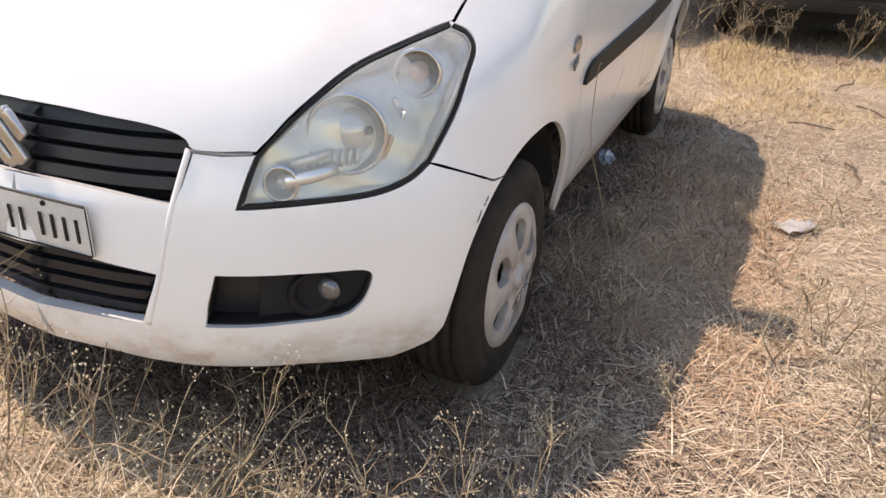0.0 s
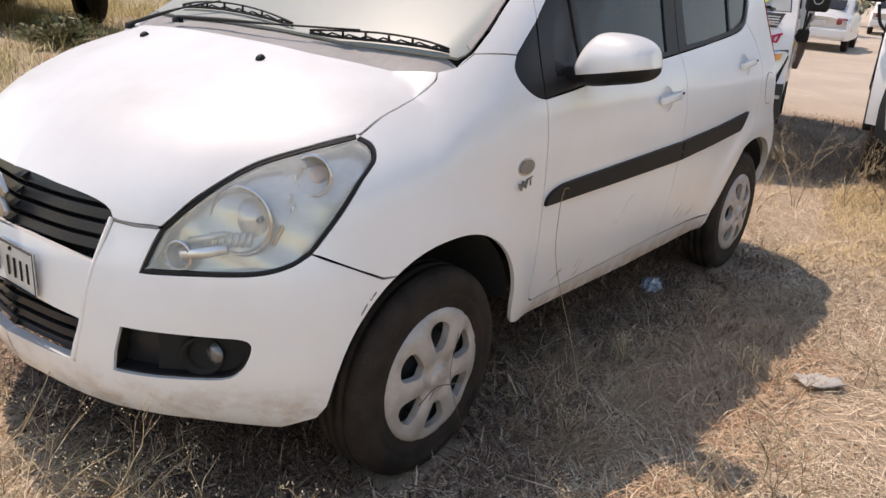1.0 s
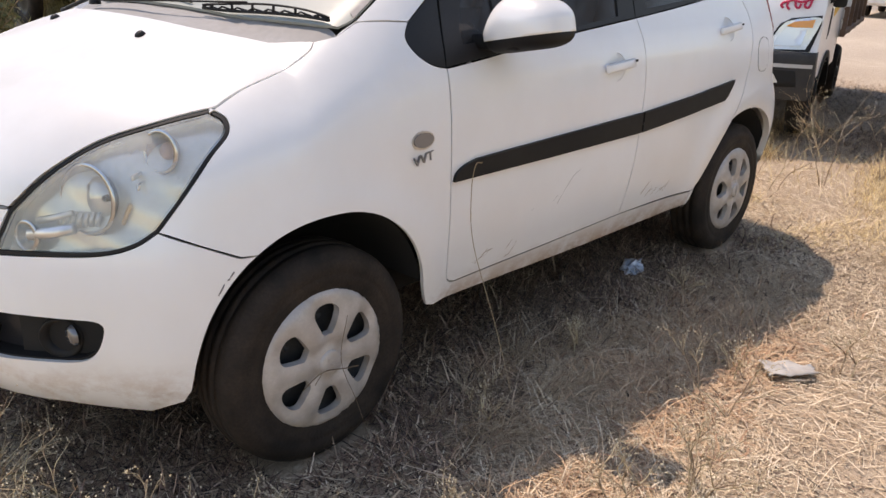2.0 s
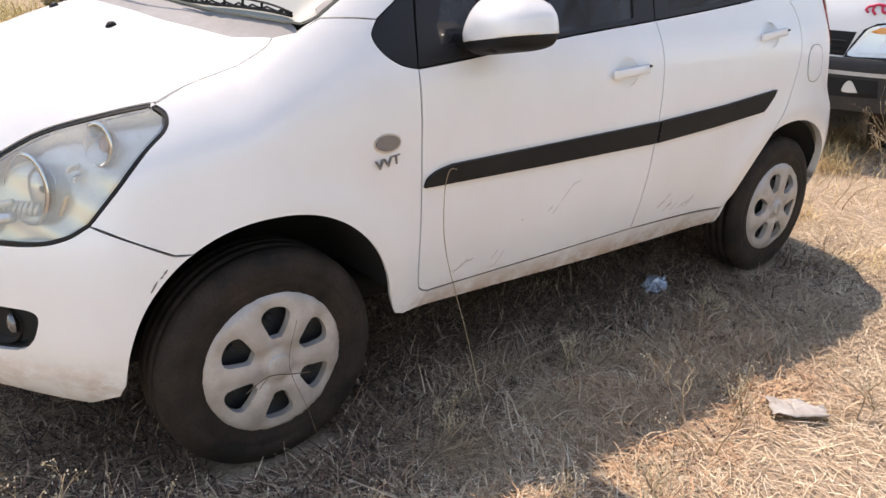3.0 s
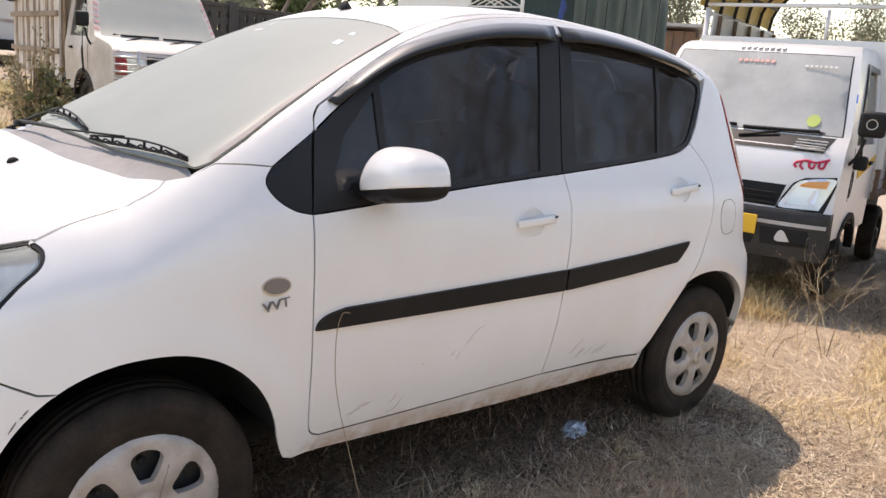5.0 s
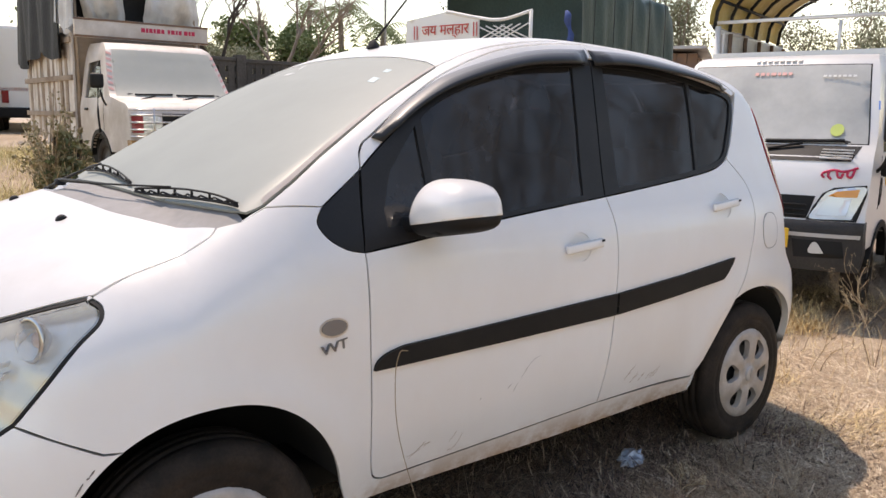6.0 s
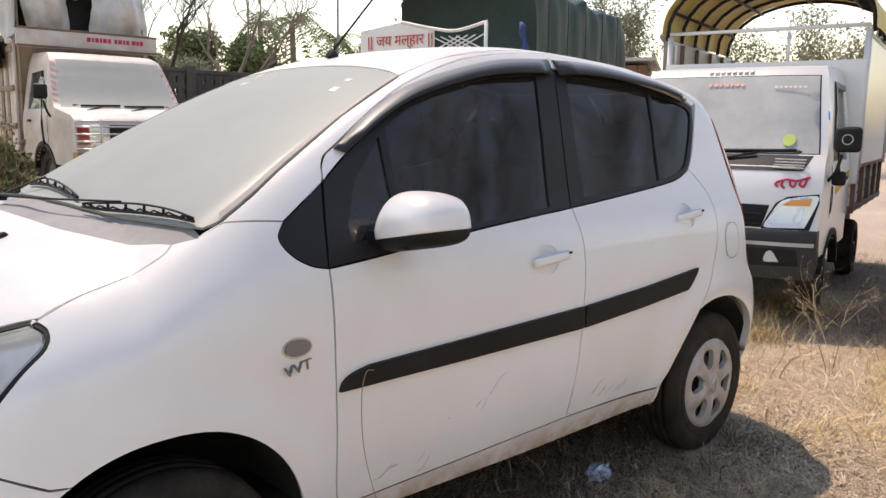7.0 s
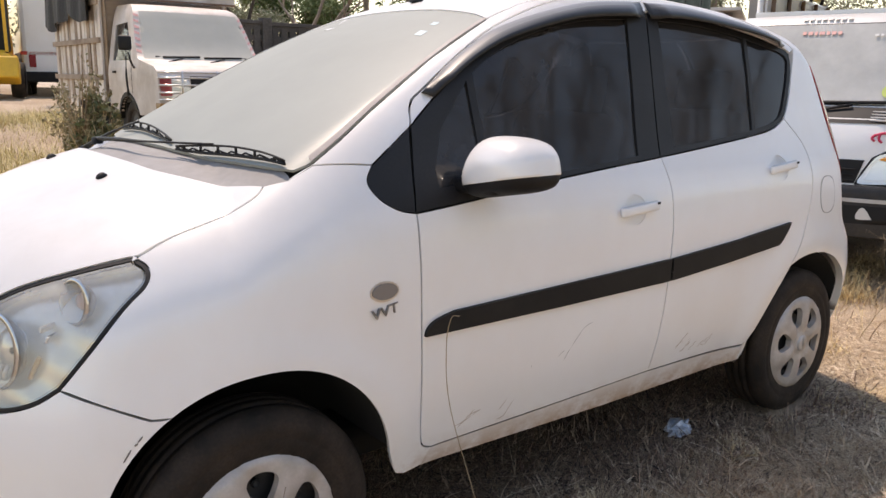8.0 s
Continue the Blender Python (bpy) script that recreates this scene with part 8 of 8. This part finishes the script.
def far_vehicles():
    parked_car((20.7, 3.6, gz_at(20.7, 3.6)), 8, "white saloon car parked with its rear this way", TRUCK_WHITE)
    parked_car((35.0, 4.3, gz_at(35, 4.3)), 10, "white saloon car farther off on the bare ground", TRUCK_WHITE)
    z = gz_at(5.2, 24)
    bus = group_root("bus", "white bus with a red stripe along its side", "bus", pose(4.15, 23.6, z, 0, 0, 82))
    box_part("body", (8.0, 2.4, 2.45), (4.0, -1.2, 1.80), TRUCK_WHITE, bus, bevel=.12)
    box_part("stripe", (8.0, 2.42, .10), (4.0, -1.2, 1.22), RED_PAINT, bus, bevel=.004)
    box_part("window_band", (7.2, 2.43, .75), (4.0, -1.2, 2.25), SIDE_GLASS, bus, bevel=.004)
    box_part("bumper", (.2, 2.4, .3), (-.02, -1.2, .55), PLASTIC, bus, bevel=.04)
    for y in (-.25, -2.15):
        box_part("tail_lamp", (.06, .18, .35), (-.03, y, 1.0), RED_LENS, bus)
    for x in (1.6, 6.3):
        for y in (-.25, -2.15):
            bm = bmesh.new()
            lathe(bm, [(.25, -.1), (.45, -.12), (.48, 0), (.45, .12), (.25, .1)], pose(x, y, .48), 28)
            part("tyre", bm, RUBBER, bus)
    z = gz_at(3.5, 22.3)
    dig = group_root("excavator", "yellow wheeled digger standing behind the trucks", "digger", pose(3.49, 22.3, z, 0, 0, 76))
    box_part("chassis", (3.2, 1.5, .5), (1.4, .6, .95), YELLOW, dig, bevel=.06)
    box_part("engine_cover", (1.4, 1.2, .7), (2.4, .6, 1.5), YELLOW, dig, bevel=.10)
    box_part("cab", (1.2, 1.3, 1.5), (1.0, .6, 2.0), GAP, dig, bevel=.08)
    box_part("cab_roof", (1.3, 1.4, .12), (1.0, .6, 2.80), YELLOW, dig, bevel=.04)
    for x in (.42, 1.58):
        for y in (-.02, 1.22):
            box_part("cab_pillar", (.08, .08, 1.5), (x, y, 2.0), YELLOW, dig)
    box_part("bucket", (.6, 1.9, .6), (-.5, .6, .75), YELLOW, dig, (0, 20, 0), .05)
    for y in (.1, 1.1):
        part("loader_arm", tube(bmesh.new(), flow([(1.9, y, 1.5), (.8, y, 1.35), (-.3, y, .9)], 4), .09, 8), YELLOW, dig)
    part("boom", tube(bmesh.new(), flow([(3.2, .6, 1.3), (3.9, .6, 2.4), (3.5, .6, 3.4), (3.0, .6, 2.6)], 5), .12, 8), YELLOW, dig)
    for x, r in ((.3, .5), (2.5, .65)):
        for y in (-.25, 1.45):
            bm = bmesh.new()
            lathe(bm, [(r * .5, -.16), (r * .92, -.18), (r, 0), (r * .92, .18), (r * .5, .16)], pose(x, y, r), 28)
            part("tyre", bm, RUBBER, dig)


field_wall()
sheds()
far_vehicles()
